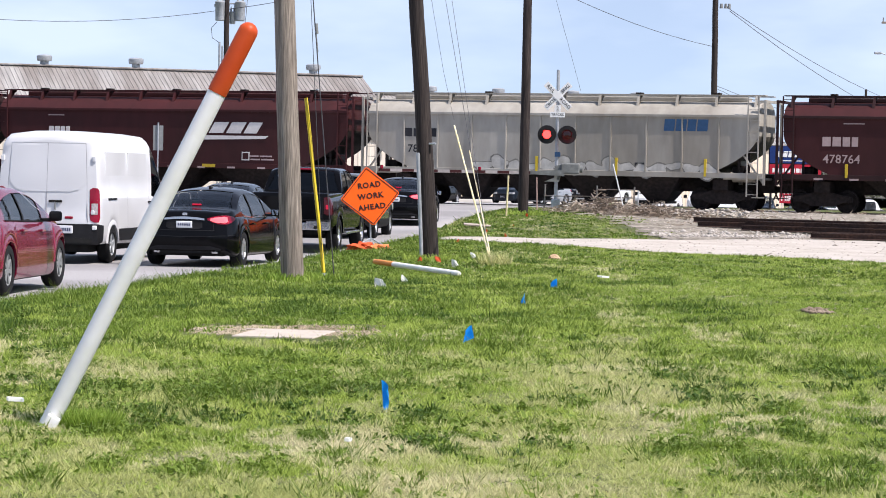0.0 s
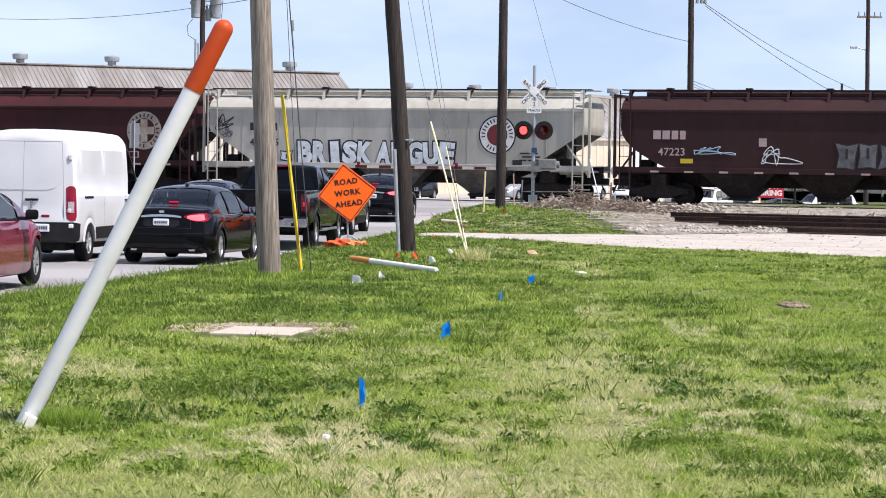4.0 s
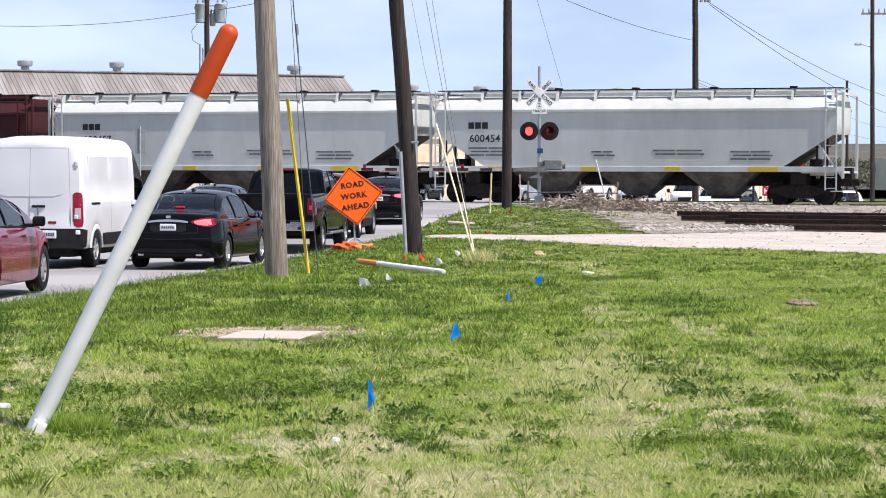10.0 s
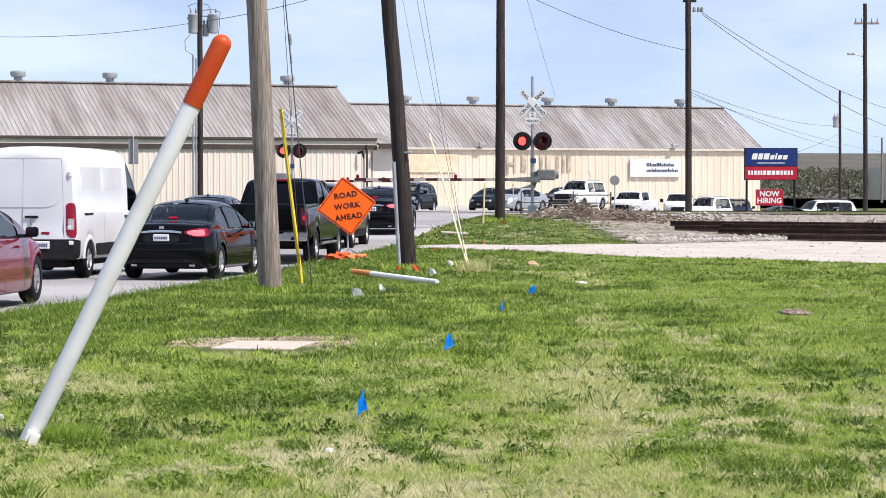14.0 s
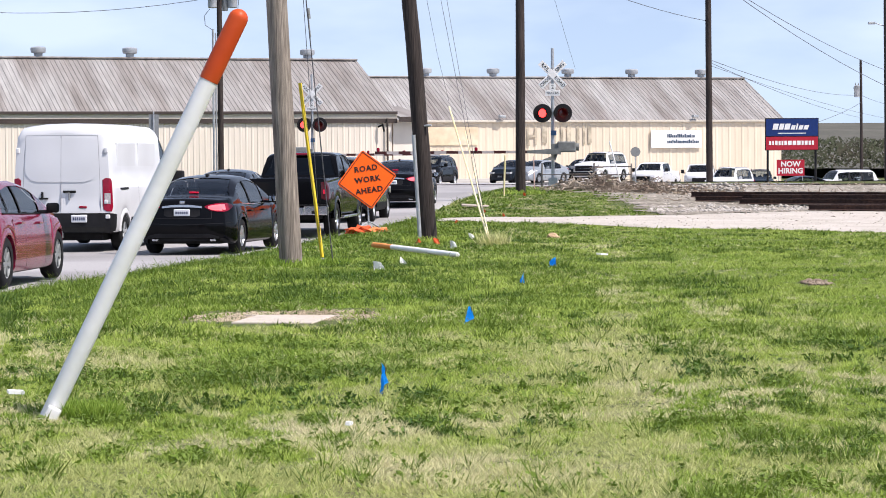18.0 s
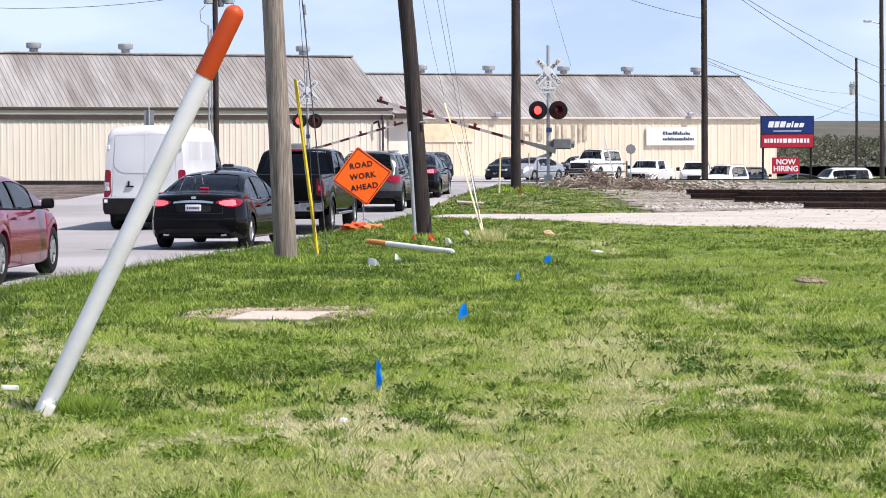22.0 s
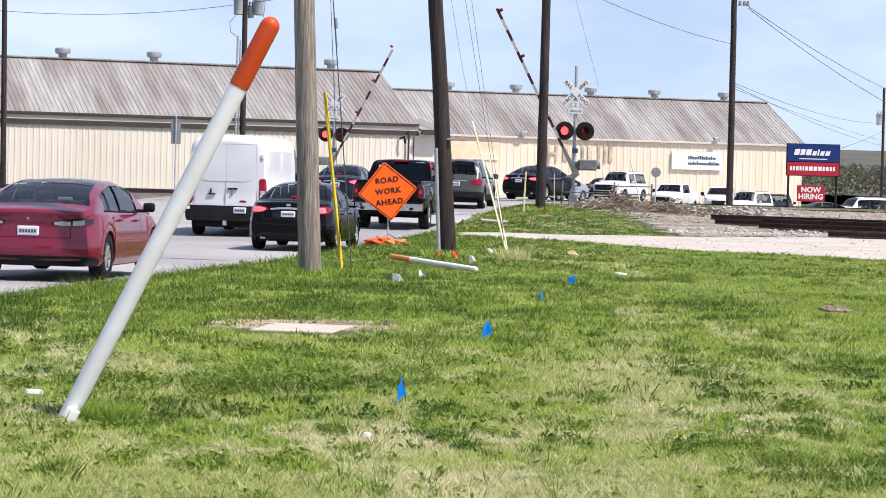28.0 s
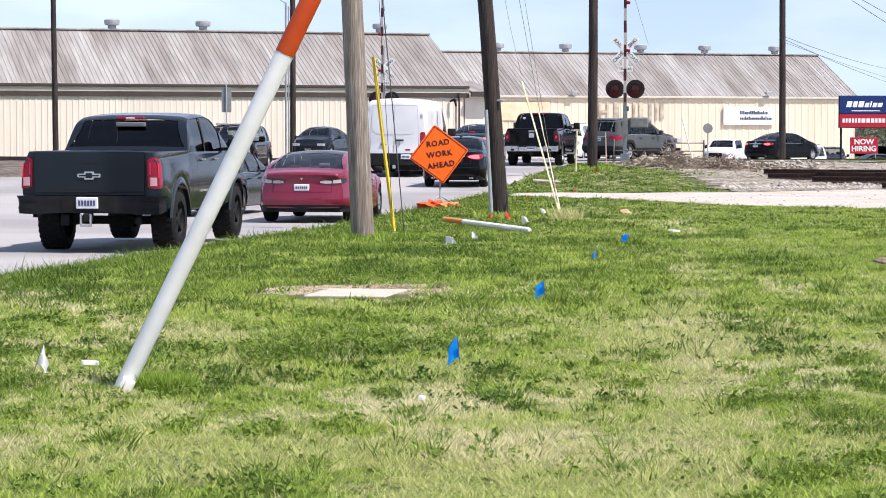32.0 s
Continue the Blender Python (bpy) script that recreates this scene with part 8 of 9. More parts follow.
def lushness(x, y):
    """Where the dark clumps stand: broad drifts and small tufts, thick along the road and beyond the lid, thin on the open lawn."""
    l = 0.26 * value_noise(x, y * 0.8, 1.5, 9) + 0.46 * value_noise(x, y * 0.7, 4.4, 10) + 0.28 * value_noise(x, y * 0.5, 12.0, 22)
    l -= 0.13 * np.exp(-((x - 4.0) / 0.45) ** 2 - ((y - 26) / 7) ** 2)
    l -= 0.13 * np.clip((x - 0.02 * y - 0.4) / 1.5, 0, 1) * np.clip((y - 15) / 5, 0, 1)
    for cx, cy, rx, ry, gain in ((-1.35, 14.7, 0.55, 0.55, 0.24), (-0.75, 15.7, 0.5, 0.7, 0.20), (-0.48, 12.9, 0.38, 0.5, 0.22), (-1.45, 13.2, 0.35, 0.3, 0.18),
                                 (-0.72, 9.95, 0.22, 0.25, 0.2), (1.62, 17.4, 0.2, 0.35, 0.2), (0.92, 15.2, 0.25, 0.3, 0.14), (1.9, 14.3, 0.5, 0.3, 0.14)):
        l += gain * np.exp(-((x - cx) / rx) ** 2 - ((y - cy) / ry) ** 2)
    l += 0.19 * np.clip(1 - (x - edge_many(y)) / 3.0, 0, 1) * np.clip((y - 14) / 8, 0, 1)
    l += 0.30 * np.clip((y - 60) / 3, 0, 1)
    l += 0.05 * np.clip((y - 34) / 8, 0, 1)
    return l


rng = np.random.RandomState(5)
green, straw, dark, deep = [], [], [], []


def tufts(x, y, height, width, radius, count, spread):
    """Little clumps: blades that splay out of each centre."""
    n = len(x)
    a = rng.rand(n, count) * math.tau
    q = np.sqrt(rng.rand(n, count)) * radius[:, None]
    bx, by = (x[:, None] + q * np.cos(a)).ravel(), (y[:, None] + q * np.sin(a)).ravel()
    h = (height[:, None] * (0.45 + 0.75 * rng.rand(n, count))).ravel()
    w = (width[:, None] * (0.6 + 0.8 * rng.rand(n, count))).ravel()
    z = ground_z_many(bx, by) - 0.004
    m = len(bx)
    t = rng.rand(m) * math.tau
    base = np.stack([bx, by, z], 1)
    side = np.stack([np.cos(t), np.sin(t), np.zeros(m)], 1) * (w / 2)[:, None]
    out = (a + 0.8 * rng.randn(n, count)).ravel()
    lean = spread * (0.2 + 0.9 * rng.rand(m)) * h
    tip = base + np.stack([np.cos(out) * lean, np.sin(out) * lean, h], 1)
    return np.stack([base - side, base + side, tip], 1).reshape(-1, 3)


def leaves(x, y, height, width, radius, count):
    """Low leafy clumps: small tilted diamonds spread through a dome."""
    n = len(x)
    a = rng.rand(n, count) * math.tau
    q = np.sqrt(rng.rand(n, count))
    bx, by = (x[:, None] + q * radius[:, None] * np.cos(a)).ravel(), (y[:, None] + q * radius[:, None] * np.sin(a)).ravel()
    bz = ground_z_many(bx, by) + (height[:, None] * (1.05 - q * q) * (0.25 + 0.75 * rng.rand(n, count))).ravel()
    m = len(bx)
    c = np.stack([bx, by, bz], 1)
    u = np.stack([rng.randn(m), rng.randn(m), 0.55 * rng.randn(m)], 1)
    u /= np.linalg.norm(u, axis=1)[:, None]
    v = np.cross(u, np.stack([0.5 * rng.randn(m), 0.5 * rng.randn(m), np.ones(m)], 1))
    v /= np.linalg.norm(v, axis=1)[:, None]
    s = (width * (0.6 + 0.7 * rng.rand(m)))[:, None]
    return np.stack([c - u * s, c - v * s * 0.55, c + u * s, c + v * s * 0.55], 1).reshape(-1, 3)


for y0, y1, density, count, w, h, r in ((7.8, 13, 1500, 9, 0.0075, 0.027, 0.019), (13, 18, 1000, 8, 0.0095, 0.031, 0.025), (18, 26, 600, 8, 0.0125, 0.034, 0.031),
                                        (26, 38, 340, 7, 0.0145, 0.034, 0.040), (38, 62, 150, 6, 0.024, 0.030, 0.062), (62, 90, 48, 6, 0.032, 0.020, 0.09)):
    x, y = scatter(rng, y0, y1, density)
    keep = lawn_mask(x, y, rng)
    x, y = x[keep], y[keep]
    d, l = dryness(x, y), lushness(x, y)
    is_dry = rng.rand(len(x)) < np.clip((d - 0.48) * 6.8, 0.07, 0.92)
    is_dark = ~is_dry & (rng.rand(len(x)) < np.clip((l - 0.495) * 11.0, 0.93 if y0 == 62 else 0.04, 0.97))
    plain = ~is_dry & ~is_dark
    near_edge = np.clip(1 - (x - edge_many(y)) / 1.3, 0, 1)
    size = np.exp(0.42 * rng.randn(len(x)))
    rise = h * np.clip(size, 0.4, 2.2) * (1 + 1.4 * near_edge) * (0.25 + 1.5 * l)
    for pick, store, tall, wide, splay in ((plain, green, 0.9, 1.0, 1.2), (is_dry, straw, 0.8, 0.85, 1.5)):
        store.append(tufts(x[pick], y[pick], rise[pick] * tall, np.full(pick.sum(), w * wide), r * size[pick], count, splay))
    leafy = is_dark & (rng.rand(len(x)) < (0.55 if y1 < 20 else 0.2))
    blady = is_dark & ~leafy
    deep.append(tufts(x[blady], y[blady], rise[blady] * 1.25, np.full(blady.sum(), w * 1.15), r * 1.1 * size[blady], count, 1.1))
    is_dark = leafy
    dark.append(leaves(x[is_dark], y[is_dark], rise[is_dark] * 1.15, w * (2.0 if y1 < 20 else 1.6), r * 1.25 * size[is_dark], count))
# a taller tuft round the foot of the leaning marker and of the poles
for cx, cy, r, n, hh in ((-1.90, 12.62, 0.17, 2200, 0.09), (-2.25, 32.9, 0.45, 900, 0.10), (-0.6, 44.8, 0.5, 500, 0.12), (-1.8, 33.4, 0.3, 500, 0.10), (1.87, 79.8, 0.8, 300, 0.14)):
    a, q = rng.rand(n) * math.tau, np.sqrt(rng.rand(n)) * r
    x, y = cx + q * np.cos(a), cy + q * np.sin(a)
    green.append(blades(x, y, hh * (0.5 + 0.8 * rng.rand(n)), np.full(n, 0.0009 * cy), 0.3 + 0.5 * rng.rand(n), rng))
a, q = rng.rand(400) * math.tau, np.sqrt(rng.rand(400)) * 0.28
straw.append(blades(0.55 + q * np.cos(a), 42.9 + q * np.sin(a), 0.22 * (0.5 + rng.rand(400)), np.full(400, 0.02), 0.5 + 0.5 * rng.rand(400), rng))
mesh_from_arrays("grass", np.concatenate(green), LUSH, "short green lawn grass")
mesh_from_arrays("dark_grass", np.concatenate(deep), WEED, "dark green clumps of taller grass in the lawn")
mesh_from_arrays("dry_grass", np.concatenate(straw), DRY, "straw-coloured dry grass blades in the lawn")
mesh_from_arrays("weeds", np.concatenate(dark), WEED, "darker green weeds and clover clumps in the lawn", 4)


def chips(name, x, y, size, mat, label, rng, lift=0.0):
    """Small angular stones: squashed, turned octahedra."""
    n = len(x)
    z = ground_z_many(x, y) + lift
    a = rng.rand(n) * math.tau
    sx, sy, sz = size * (0.7 + 0.6 * rng.rand(n)), size * (0.6 + 0.5 * rng.rand(n)), size * (0.35 + 0.4 * rng.rand(n))
    c, s = np.cos(a), np.sin(a)
    def at(px, py, pz):
        return np.stack([x + c * px * sx - s * py * sy, y + s * px * sx + c * py * sy, z + pz * sz], 1)
    e, w, nn, ss, t, b = at(1, 0, 0.1), at(-1, 0, 0), at(0.1, 1, 0), at(0, -1, 0.1), at(0.2, 0.1, 1), at(0, 0, -0.6)
    verts = np.stack([e, w, nn, ss, t, b], 1).reshape(-1, 3)
    faces = np.array([(0, 2, 4), (2, 1, 4), (1, 3, 4), (3, 0, 4), (2, 0, 5), (1, 2, 5), (3, 1, 5), (0, 3, 5)])
    idx = (faces[None] + (np.arange(n) * 6)[:, None, None]).reshape(-1, 3)
    me = bpy.data.meshes.new(name)
    me.vertices.add(len(verts))
    me.vertices.foreach_set("co", verts.astype(np.float32).ravel())
    me.loops.add(idx.size)
    me.loops.foreach_set("vertex_index", idx.astype(np.int32).ravel())
    me.polygons.add(len(idx))
    me.polygons.foreach_set("loop_start", np.arange(0, idx.size, 3, dtype=np.int32))
    me.polygons.foreach_set("loop_total", np.full(len(idx), 3, dtype=np.int32))
    me.update(calc_edges=True)
    me.materials.append(mat)
    return tagged(new(name, me), label, kind="stuff")


n = 26000
x, y = 1.5 + 22 * rng.rand(n), 60 + 36 * rng.rand(n)
off = (x - TRACK_AT.x) * TRACK_OUT.x + (y - TRACK_AT.y) * TRACK_OUT.y
far = 61.5 + 0.45 * (x - 1.6)
ok = (y > far - 0.3) & (off < -0.3) & (x > 5.2 - 0.06 * (y - 62) + rng.rand(n)) & (x < 0.235 * y + 1)
chips("gravel", x[ok], y[ok], 0.02 + 0.05 * rng.rand(ok.sum()) ** 2, STONE, "loose pale stones and gravel beside the tracks", rng)
# broken concrete and weeds at the drive's far edge
n = 800
x = 5.0 + 8.5 * rng.rand(n)
y = 62.6 + 0.45 * (x - 1.6) + 4.5 * rng.rand(n) ** 1.6
chips("broken_concrete", x, y, 0.035 + 0.09 * rng.rand(n) ** 3, island_material("broken_concrete", ((0.38, 0.35, 0.315), (0.22, 0.20, 0.17), (0.46, 0.42, 0.38)), 0.9, 0.8), "broken pale concrete pieces beside the drive", rng, 0.02)
n = 420
x = 4.6 + 8 * rng.rand(n)
y = 62.9 + 0.45 * (x - 1.6) + 2.4 * rng.rand(n)
ok = value_noise(x, y * 0.8, 0.45, 12) > 0.6
mesh_from_arrays("verge_weeds", leaves(x[ok], y[ok], 0.05 + 0.12 * rng.rand(ok.sum()), 0.035, 0.10 + 0.14 * rng.rand(ok.sum()), 26), WEED, "low weeds among the broken concrete", 4)
n = 90
a, q = rng.rand(n) * math.tau, np.sqrt(rng.rand(n))
chips("dirt_clods", 3.84 + 0.14 * q * np.cos(a), 27.0 + 0.5 * q * np.sin(a), 0.02 + 0.035 * rng.rand(n), island_material("brown_clods", ((0.20, 0.15, 0.11), (0.12, 0.085, 0.06), (0.28, 0.22, 0.165)), 0.95, 2.0), "brown clods of bare earth in the lawn", rng, 0.01)
n = 1300
x, y = -0.5 + 16 * rng.rand(n), 47 + 20 * rng.rand(n)
ok = np.array([drive_near(a) - 0.3 < b < drive_far(a) + 0.5 and a > 0 for a, b in zip(x, y)])
chips("drive_stones", x[ok], y[ok], 0.012 + 0.035 * rng.rand(ok.sum()) ** 2, STONE, "small stones scattered on the caliche drive", rng, 0.035)
n = 3600
x, y = -2.55 + 1.9 * rng.rand(n), 20.6 + 1.9 * rng.rand(n)
ok = (((x + 1.55) / 0.85) ** 2 + ((y - 21.35) / 0.8) ** 2 < 0.7 + 0.5 * rng.rand(n))
chips("slab_gravel", x[ok], y[ok], 0.006 + 0.014 * rng.rand(ok.sum()), island_material("tan_gravel", ((0.34, 0.265, 0.175), (0.20, 0.15, 0.10), (0.44, 0.36, 0.255)), 0.9, 2.0), "tan gravel round the concrete lid", rng)
LID_CONCRETE = material("bleached_concrete", (0.52, 0.455, 0.385), 0.9, vary=0.14, grain=24, second=(0.47, 0.41, 0.35), patch=3)
# concrete lid in the lawn
lid = thing("concrete_lid", pose(-1.5, 20.85, ground_z(-1.5, 20.85) + 0.005, 0, 0, -9), "worn pale concrete box lid set in the lawn", "concrete lid")
part("slab", box(-0.33, -0.48, -0.08, 0.35, 0.42, 0.008, 0.006), LID_CONCRETE, lid)
part("rim", box(-0.45, 0.44, -0.08, 0.45, 0.50, 0.006, 0.006), CONCRETE, lid)
rock = thing("rock", pose(1.72, 47, ground_z(1.72, 47) + 0.03), "tan stone lying in the grass", "rock")
bm = bmesh.new()
bmesh.ops.create_icosphere(bm, subdivisions=2, radius=0.12)
for v in bm.verts:
    v.co = Vector((v.co.x, v.co.y * 0.8, v.co.z * 0.6)) * (1 + 0.5 * noise.noise(v.co * 9))
part("stone", bm, material("tan_rock", (0.52, 0.36, 0.22), 0.9, vary=0.2, grain=20), rock)
for k, (x, y, w) in enumerate(((0.35, 69, 0.38), (-2.44, 13.55, 0.045), (2.05, 36.5, 0.09), (-0.53, 11.7, 0.025))):
    scrap = thing("litter_scrap", pose(x, y, ground_z(x, y) + 0.05, 5, 4, 25 * k), "small pale scrap lying in the grass", "litter", "scraps of litter")
    part("scrap", box(-w, -w * 0.5, -0.008, w, w * 0.5, 0.008 + min(0.02, w * 0.1), 0.003), CONCRETE if k == 0 else FLAG_WHITE, scrap)

# dead brush heaped by the fence and dry weeds on the ballast
def twigs(name, spots, label):
    bm_co = []
    for cx, cy, sx, sy, sz, count in spots:
        for _ in range(count):
            p = Vector((cx + rng.randn() * sx, cy + rng.randn() * sy, 0))
            p.z = ground_z(p.x, p.y) + abs(rng.randn()) * sz * max(0.1, 1 - abs(p.x - cx) / (2.2 * sx))
            d = Vector((rng.randn(), rng.randn() * 0.6, rng.randn() * 0.35)).normalized() * (0.08 + 0.22 * rng.rand())
            q = p + d
            q.z = max(q.z, ground_z(q.x, q.y) + 0.01)
            s = Vector((0, 0, 0.010 + 0.022 * rng.rand()))
            t = Vector((-d.y, d.x, 0)).normalized() * s.z
            for k in (s, t):
                bm_co += [p - k, q - k * 0.4, q + k * 0.4, p + k]
    return mesh_from_arrays(name, np.array([tuple(c) for c in bm_co]), STRAW, label, 4)


twigs("dead_brush", ((4.6, 82.5, 0.8, 0.5, 0.27, 720), (6.0, 80.5, 0.8, 0.5, 0.2, 620), (7.2, 79, 1.0, 0.8, 0.12, 300), (3.6, 84.5, 0.4, 0.4, 0.18, 140), (10, 76, 2.4, 1.6, 0.08, 260), (15, 75, 3, 1.6, 0.08, 220),
                     (12, 88, 4, 0.8, 0.07, 300)),
      "dead brown brush and dry weeds heaped beside the fence")
n = 900
x = 3.4 + 5.6 * rng.rand(n)
y = 85.0 - 1.15 * (x - 3.4) + 0.9 * rng.randn(n)
heap = np.clip(0.26 - 0.09 * np.abs(y - 85.0 + 1.15 * (x - 3.4)), 0, 1) * (0.5 + value_noise(x, y, 0.8, 17)) * rng.rand(n)
chips("rubble_heap", x, y, 0.03 + 0.12 * rng.rand(n) ** 3, island_material("tan_rubble", ((0.33, 0.285, 0.24), (0.21, 0.17, 0.14), (0.42, 0.38, 0.33)), 0.9, 0.8), "tan broken stone heaped among the dead brush", rng, heap)
# ragged scrub along the far lot's edge and the distant rise
def far_scrub():
    co = []
    for _ in range(16000):
        fx = rng.rand()
        x = 34 + 70 * fx
        y = 262 + 10 * rng.rand()
        z = -0.3 + (3.0 + 1.3 * noise.noise(Vector((x * 0.22, 0, 0))) + 0.8 * noise.noise(Vector((x * 0.9, 4, 0)))) * rng.rand() ** 0.7
        a, b = rng.rand() * math.tau, rng.rand() * 1.2
        r = 0.08 + 0.16 * rng.rand()
        c = Vector((x, y, z))
        u = Vector((math.cos(a), 0.4 * math.sin(a), math.sin(b))).normalized() * r
        v = Vector((-math.sin(a), 0.3, math.cos(b))).normalized() * r * 0.7
        co += [c - u, c - v, c + u, c + v]
    return np.array([tuple(c) for c in co])


mesh_from_arrays("far_scrub", far_scrub(), island_material("grey_scrub", ((0.055, 0.05, 0.036), (0.085, 0.078, 0.055), (0.06, 0.07, 0.04)), 0.9, 0.15), "leafless grey-brown scrub behind the lot", 4)
rise = sheet("far_rise", steps((-300, 25), (500, 1)), [300, 330, 420, 600], lambda x, y: -0.4 + (y - 300) * 0.028 * smooth(-120, 60, x) + 0.6 * noise.noise(Vector((x * 0.03, y * 0.01, 0))),
             material("distant_ground", (0.11, 0.105, 0.085), 0.95, vary=0.25, grain=0.4, patch=0.05), label="low grey-green rise in the distance")
shop = thing("far_shop", pose(51, 255, -0.4, 0, 0, 8), "small pale shop front with two columns far behind the lot", "building")
part("wall", box(-5, 0, 0, 7, 8, 3.4, 0.02), PALE_TRIM, shop)
part("canopy", box(-5.4, -1.6, 3.0, 7.4, 0.4, 3.5, 0.03), SIGN_GREY, shop)
for x in (-4.6, -2.8):
    part("column", box(x - 0.25, -1.5, 0, x + 0.25, -1.0, 3.0, 0.03), SIGN_WHITE, shop)

# ---------------------------------------------------------------- movement

def roll_wheels(wheels, rows, radius, axis):
    """Turns wheels with the distance that their vehicle has gone; rows of seconds and metres."""
    out = []
    for (t0, d0), (t1, d1) in zip(rows, rows[1:]):
        n = max(1, math.ceil(abs(d1 - d0) / radius / radians(75)))
        for k in range(n):
            out.append((t0 + (t1 - t0) * k / n, d0 + (d1 - d0) * k / n))
    out.append(rows[-1])
    keyed, last = [], None
    for t, d in out:
        if last is None or frame(t) > last:
            keyed.append((t, d))
            last = frame(t)
    for wh in wheels:
        at = wh.matrix_basis.translation.copy()
        walk(wh, [(t, Matrix.Translation(at) @ Matrix.Rotation(-d / radius, 4, axis)) for t, d in keyed])


def drive(key, rows):
    """Rows of seconds, x, y of the rear bumper's middle, and heading in degrees to the right of straight ahead."""
    ob, wheels = VEHICLES[key]
    walk(ob, [(t, pose(x, y, road_z(y, x) + 0.004, 0, 0, -h)) for t, x, y, h in rows])
    dist, gone = [(rows[0][0], 0.0)], 0.0
    for (t0, x0, y0, h0), (t1, x1, y1, h1) in zip(rows, rows[1:]):
        step = (x1 - x0) * math.sin(radians(h1)) + (y1 - y0) * math.cos(radians(h1))
        gone += step
        dist.append((t1, gone))
    if abs(gone) > 0.2:
        roll_wheels(wheels, dist, ob["wheel_radius"], "X")


def flash(lens, phase, until):
    """A flasher: its lens turns its lit or its dark face outwards, once a second."""
    at = lens.matrix_basis.translation.copy()
    rows, angle = [(0.0, 0 if phase == 0 else 180)], 0 if phase == 0 else 180
    k = 1
    while k * 0.5 - 0.25 < until:
        f = k * 0.5 - 0.2
        for j in range(4):
            rows.append((f - 0.05 + j / FPS, angle + 60 * j))
        angle += 180
        k += 1
    if (angle // 180) % 2 == 0:
        for j in range(4):
            rows.append((until + j / FPS, angle + 60 * j))
        angle += 180
    rows.append((32.0, angle))
    walk(lens, [(t, Matrix.Translation(at) @ Matrix.Rotation(radians(a), 4, "Z")) for t, a in rows])


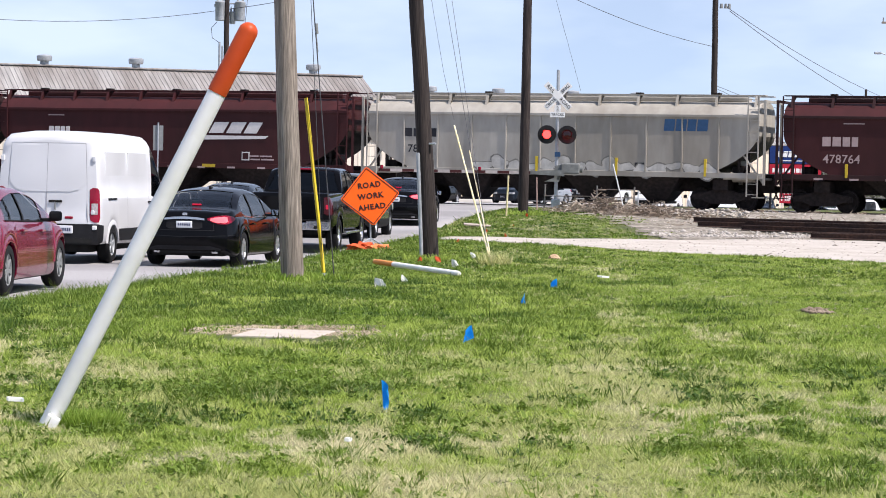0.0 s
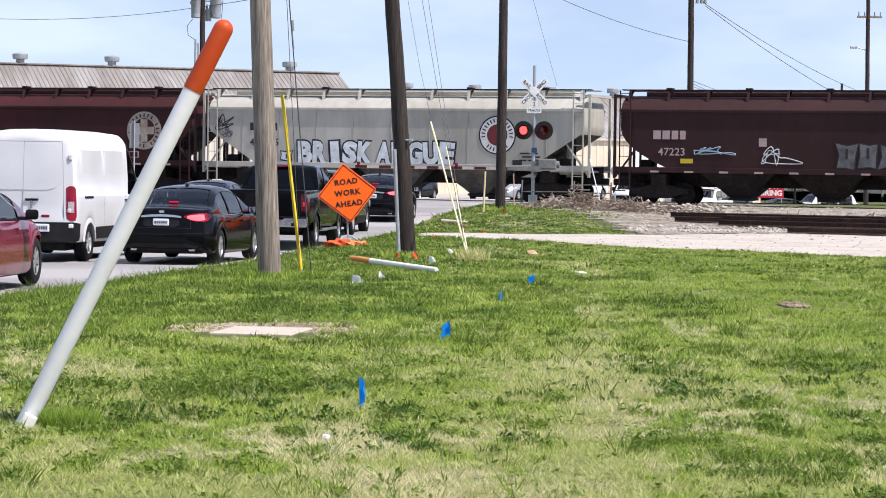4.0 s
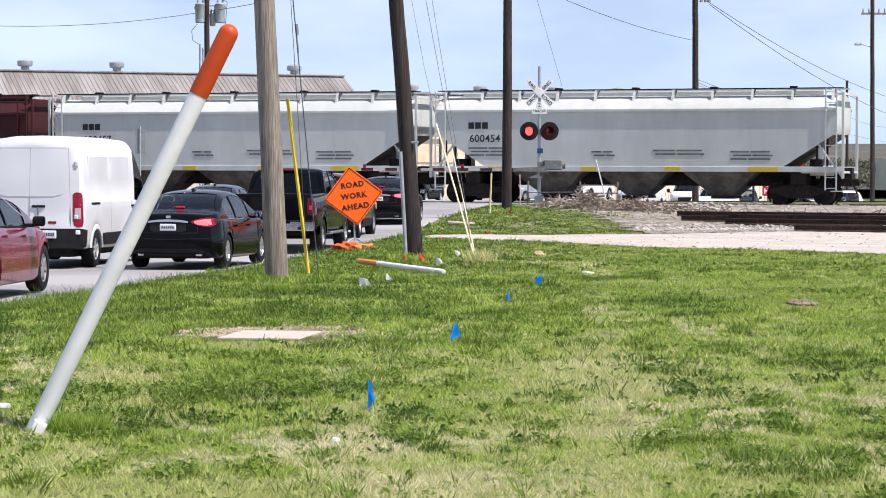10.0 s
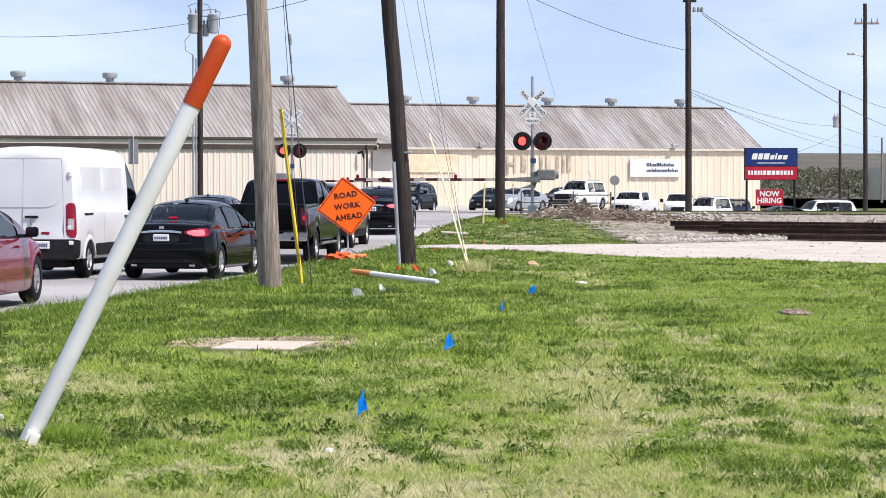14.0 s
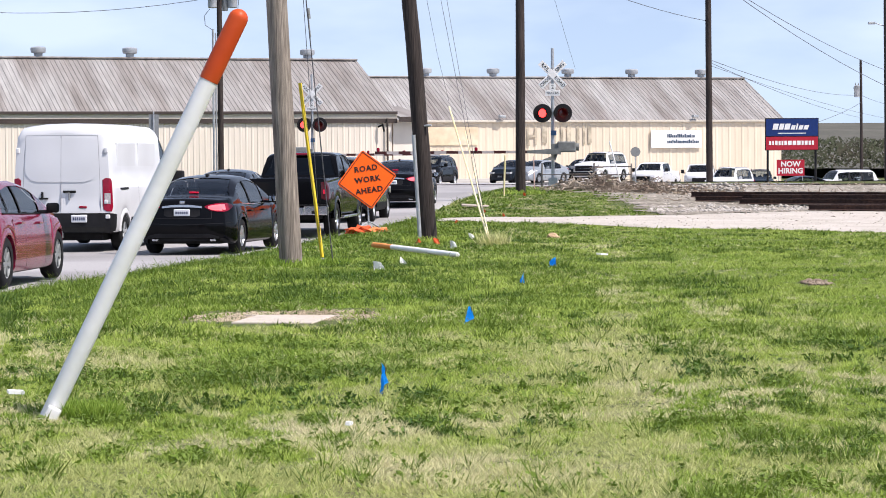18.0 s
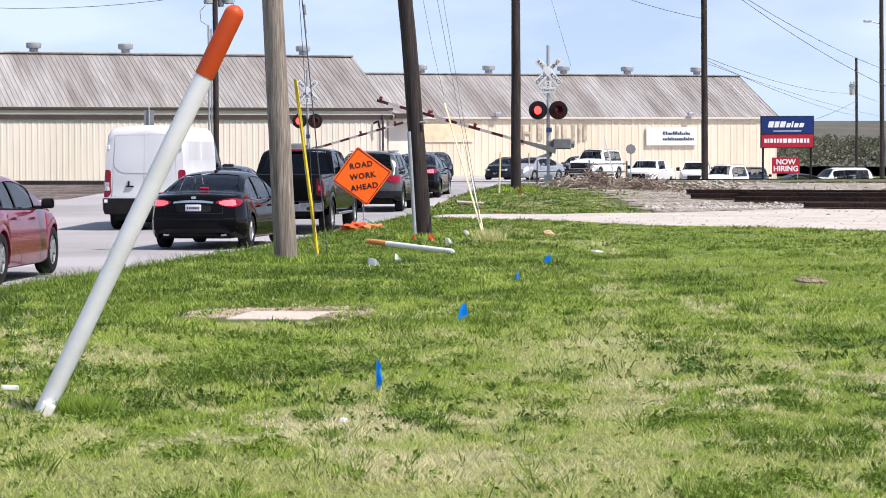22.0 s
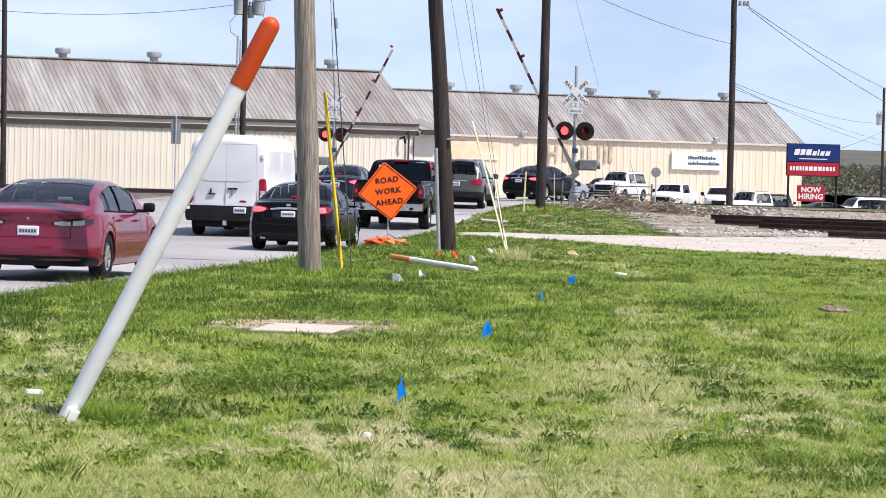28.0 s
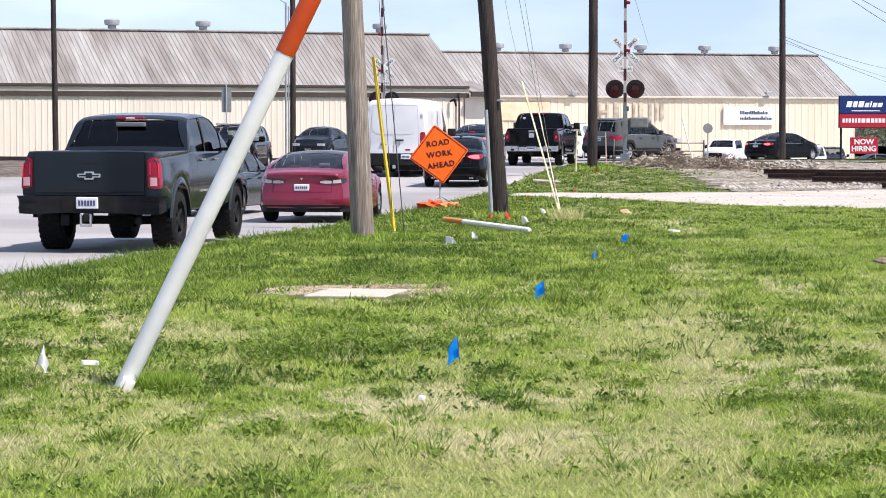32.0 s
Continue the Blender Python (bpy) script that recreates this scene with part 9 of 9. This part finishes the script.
def motions():
    tail, speed = 107.9, 10.114
    for k, (wagon, sets) in enumerate(TRAIN):
        s = tail - PITCH * (k + 0.5) + (0, 0.1, 0, -0.3, -0.6, -0.25, 0.0, 0.3, 0.4)[k]
        walk(wagon, [(t, track_pose(s - speed * t, 0, RAIL_Z)) for t in (0.0, 16.0, 32.0)])
        if k < 8:
            roll_wheels(sets, [(0.0, 0.0), (14.0, -speed * 14.0), (14.2, -speed * 14.2)], 0.42, "Y")
    drive("maxima", ((0, -5.25, 46.4, 9), (20.8, -5.25, 46.4, 9), (22, -5.03, 47.2, 8), (24, -4.75, 49.3, 6), (26.5, -4.5, 50.9, 6), (28, -4.15, 53.0, 6), (29, -3.65, 57.2, 7), (30, -3.1, 62.5, 7), (32, -2.4, 72.0, 7)))
    drive("van", ((0, -7.98, 47.3, 7), (17.2, -7.98, 47.3, 7), (18.5, -7.85, 51.0, 7), (20, -7.65, 56.5, 5), (22, -7.6, 60.2, 5), (24, -7.55, 61.0, 5), (26.5, -7.2, 61.2, 5), (28, -6.4, 61.8, 6), (29, -6.15, 65.4, 6), (30, -5.8, 70.2, 6), (32, -4.5, 79.9, 6)))
    drive("ram", ((0, -4.0, 56.1, 6), (22.0, -4.0, 56.1, 6), (24.5, -3.6, 59.5, 6), (26.5, -3.2, 63.5, 6), (28, -2.6, 68.3, 7), (30, -1.45, 80.0, 7), (32, -0.1, 90.2, 8)))
    drive("suv", ((0, -3.35, 65.2, 6), (18.5, -3.35, 65.2, 6), (20, -2.85, 67.5, 6), (24, -2.45, 71, 6), (26.5, -1.8, 77, 6), (28, -0.95, 86, 7), (30, 0.5, 95, 10), (31, 1.3, 97.5, 22), (32, 2.5, 99.5, 38)))
    drive("camry", ((0, -2.15, 75.4, 6), (18.5, -2.15, 75.4, 6), (20, -1.85, 78, 6), (24, -1.45, 82, 6), (26.5, -0.5, 93, 8), (28, 1.5, 106, 25), (30, 5.6, 116, 48), (31, 8.1, 122, 42), (32, 11.3, 128, 42)))
    drive("tesla", ((0, -6.95, 31.6, 4), (25.2, -6.95, 31.6, 4), (26.5, -6.65, 31.9, 4), (27.5, -6.45, 33.3, 4), (28, -6.35, 34.6, 5), (30, -5.72, 41.0, 6), (32, -4.62, 49.2, 6)))
    drive("chevy", ((0, -11.5, 6.0, 5), (26, -11.0, 10.0, 5), (28, -8.7, 20.5, 5), (29, -7.6, 27.1, 5), (30, -7.3, 29.5, 6), (31, -6.88, 32.0, 6), (32, -6.24, 34.7, 6)))
    drive("left", ((0, -6.3, 63, 6), (22, -6.3, 63, 6), (24.5, -6.0, 68, 6), (26.5, -5.6, 75, 6), (28, -5.0, 84, 6), (30, -4.0, 91, 6), (32, -2.6, 99, 8)))
    drive("oncoming", ((0, -1.0, 134, 197), (24, -1.0, 134, 197), (26.5, -1.8, 131.5, 197), (28, -4.0, 125, 195), (29.5, -7.6, 113, 190), (31, -10.2, 96, 186), (32, -9.7, 84, 184)))
    drive("suburban", ((0, 10.2, 165, 207), (28, 10.2, 165, 207), (29, 9.2, 164, 203), (30, 6.0, 150, 200), (32, 2.2, 128, 190)))
    drive("silver", ((0, 6.2, 158, 215), (32, 6.2, 158, 215)))
    drive("hatch", ((0, 4.2, 158, 205), (28, 4.2, 158, 205), (29, 1.2, 153, 203), (30, -1.9, 138, 199), (31, -5.9, 125, 194), (32, -9.0, 113.5, 192)))
    drive("beside", ((0, -13.0, 24.0, 6), (27, -13.0, 24.0, 6), (28, -12.0, 29.0, 8), (29, -10.9, 36.5, 8), (30, -9.5, 43.5, 8), (31, -8.25, 48.9, 8), (32, -7.4, 53.4, 7)))
    # the wind swings the survey flags about their wires
    for k, swing in enumerate((((0, 20), (2, 55), (4.4, 0), (6.6, 10), (8, 30), (9, 0), (10, 30), (11, 5), (13, 35), (17, 30), (19, 55), (21, 10), (23, 30), (27, 10), (29, 35), (32, 0)),
                               ((0, 78), (2, 86), (4.4, 65), (6.6, 45), (8, 78), (9, 10), (10, 62), (11, 8), (13, 55), (14.4, 12), (17, 45), (19, 62), (21, 80), (23, 50), (27, 48), (29, 10), (32, 0)))):
        walk(BLUE_FLAGS[k], [(t, Matrix.Rotation(radians(a), 4, "Z")) for t, a in swing])
    gate = ((0, 0), (20.4, 0), (21, 7), (22, 16), (23, 24), (24.5, 37), (26.5, 54), (28, 63), (30, 82), (31.5, 89), (32, 90))
    walk(arm_near, [(t, pose(0, -0.6, 1.2, 0, a, 0)) for t, a in gate])
    walk(arm_far, [(t, pose(0, -0.6, 1.2, 0, -a, 0)) for t, a in gate])
    for lenses in (lenses_near, lenses_far):
        flash(lenses[0], 0, 29.72)
        flash(lenses[1], 1, 29.72)


motions()
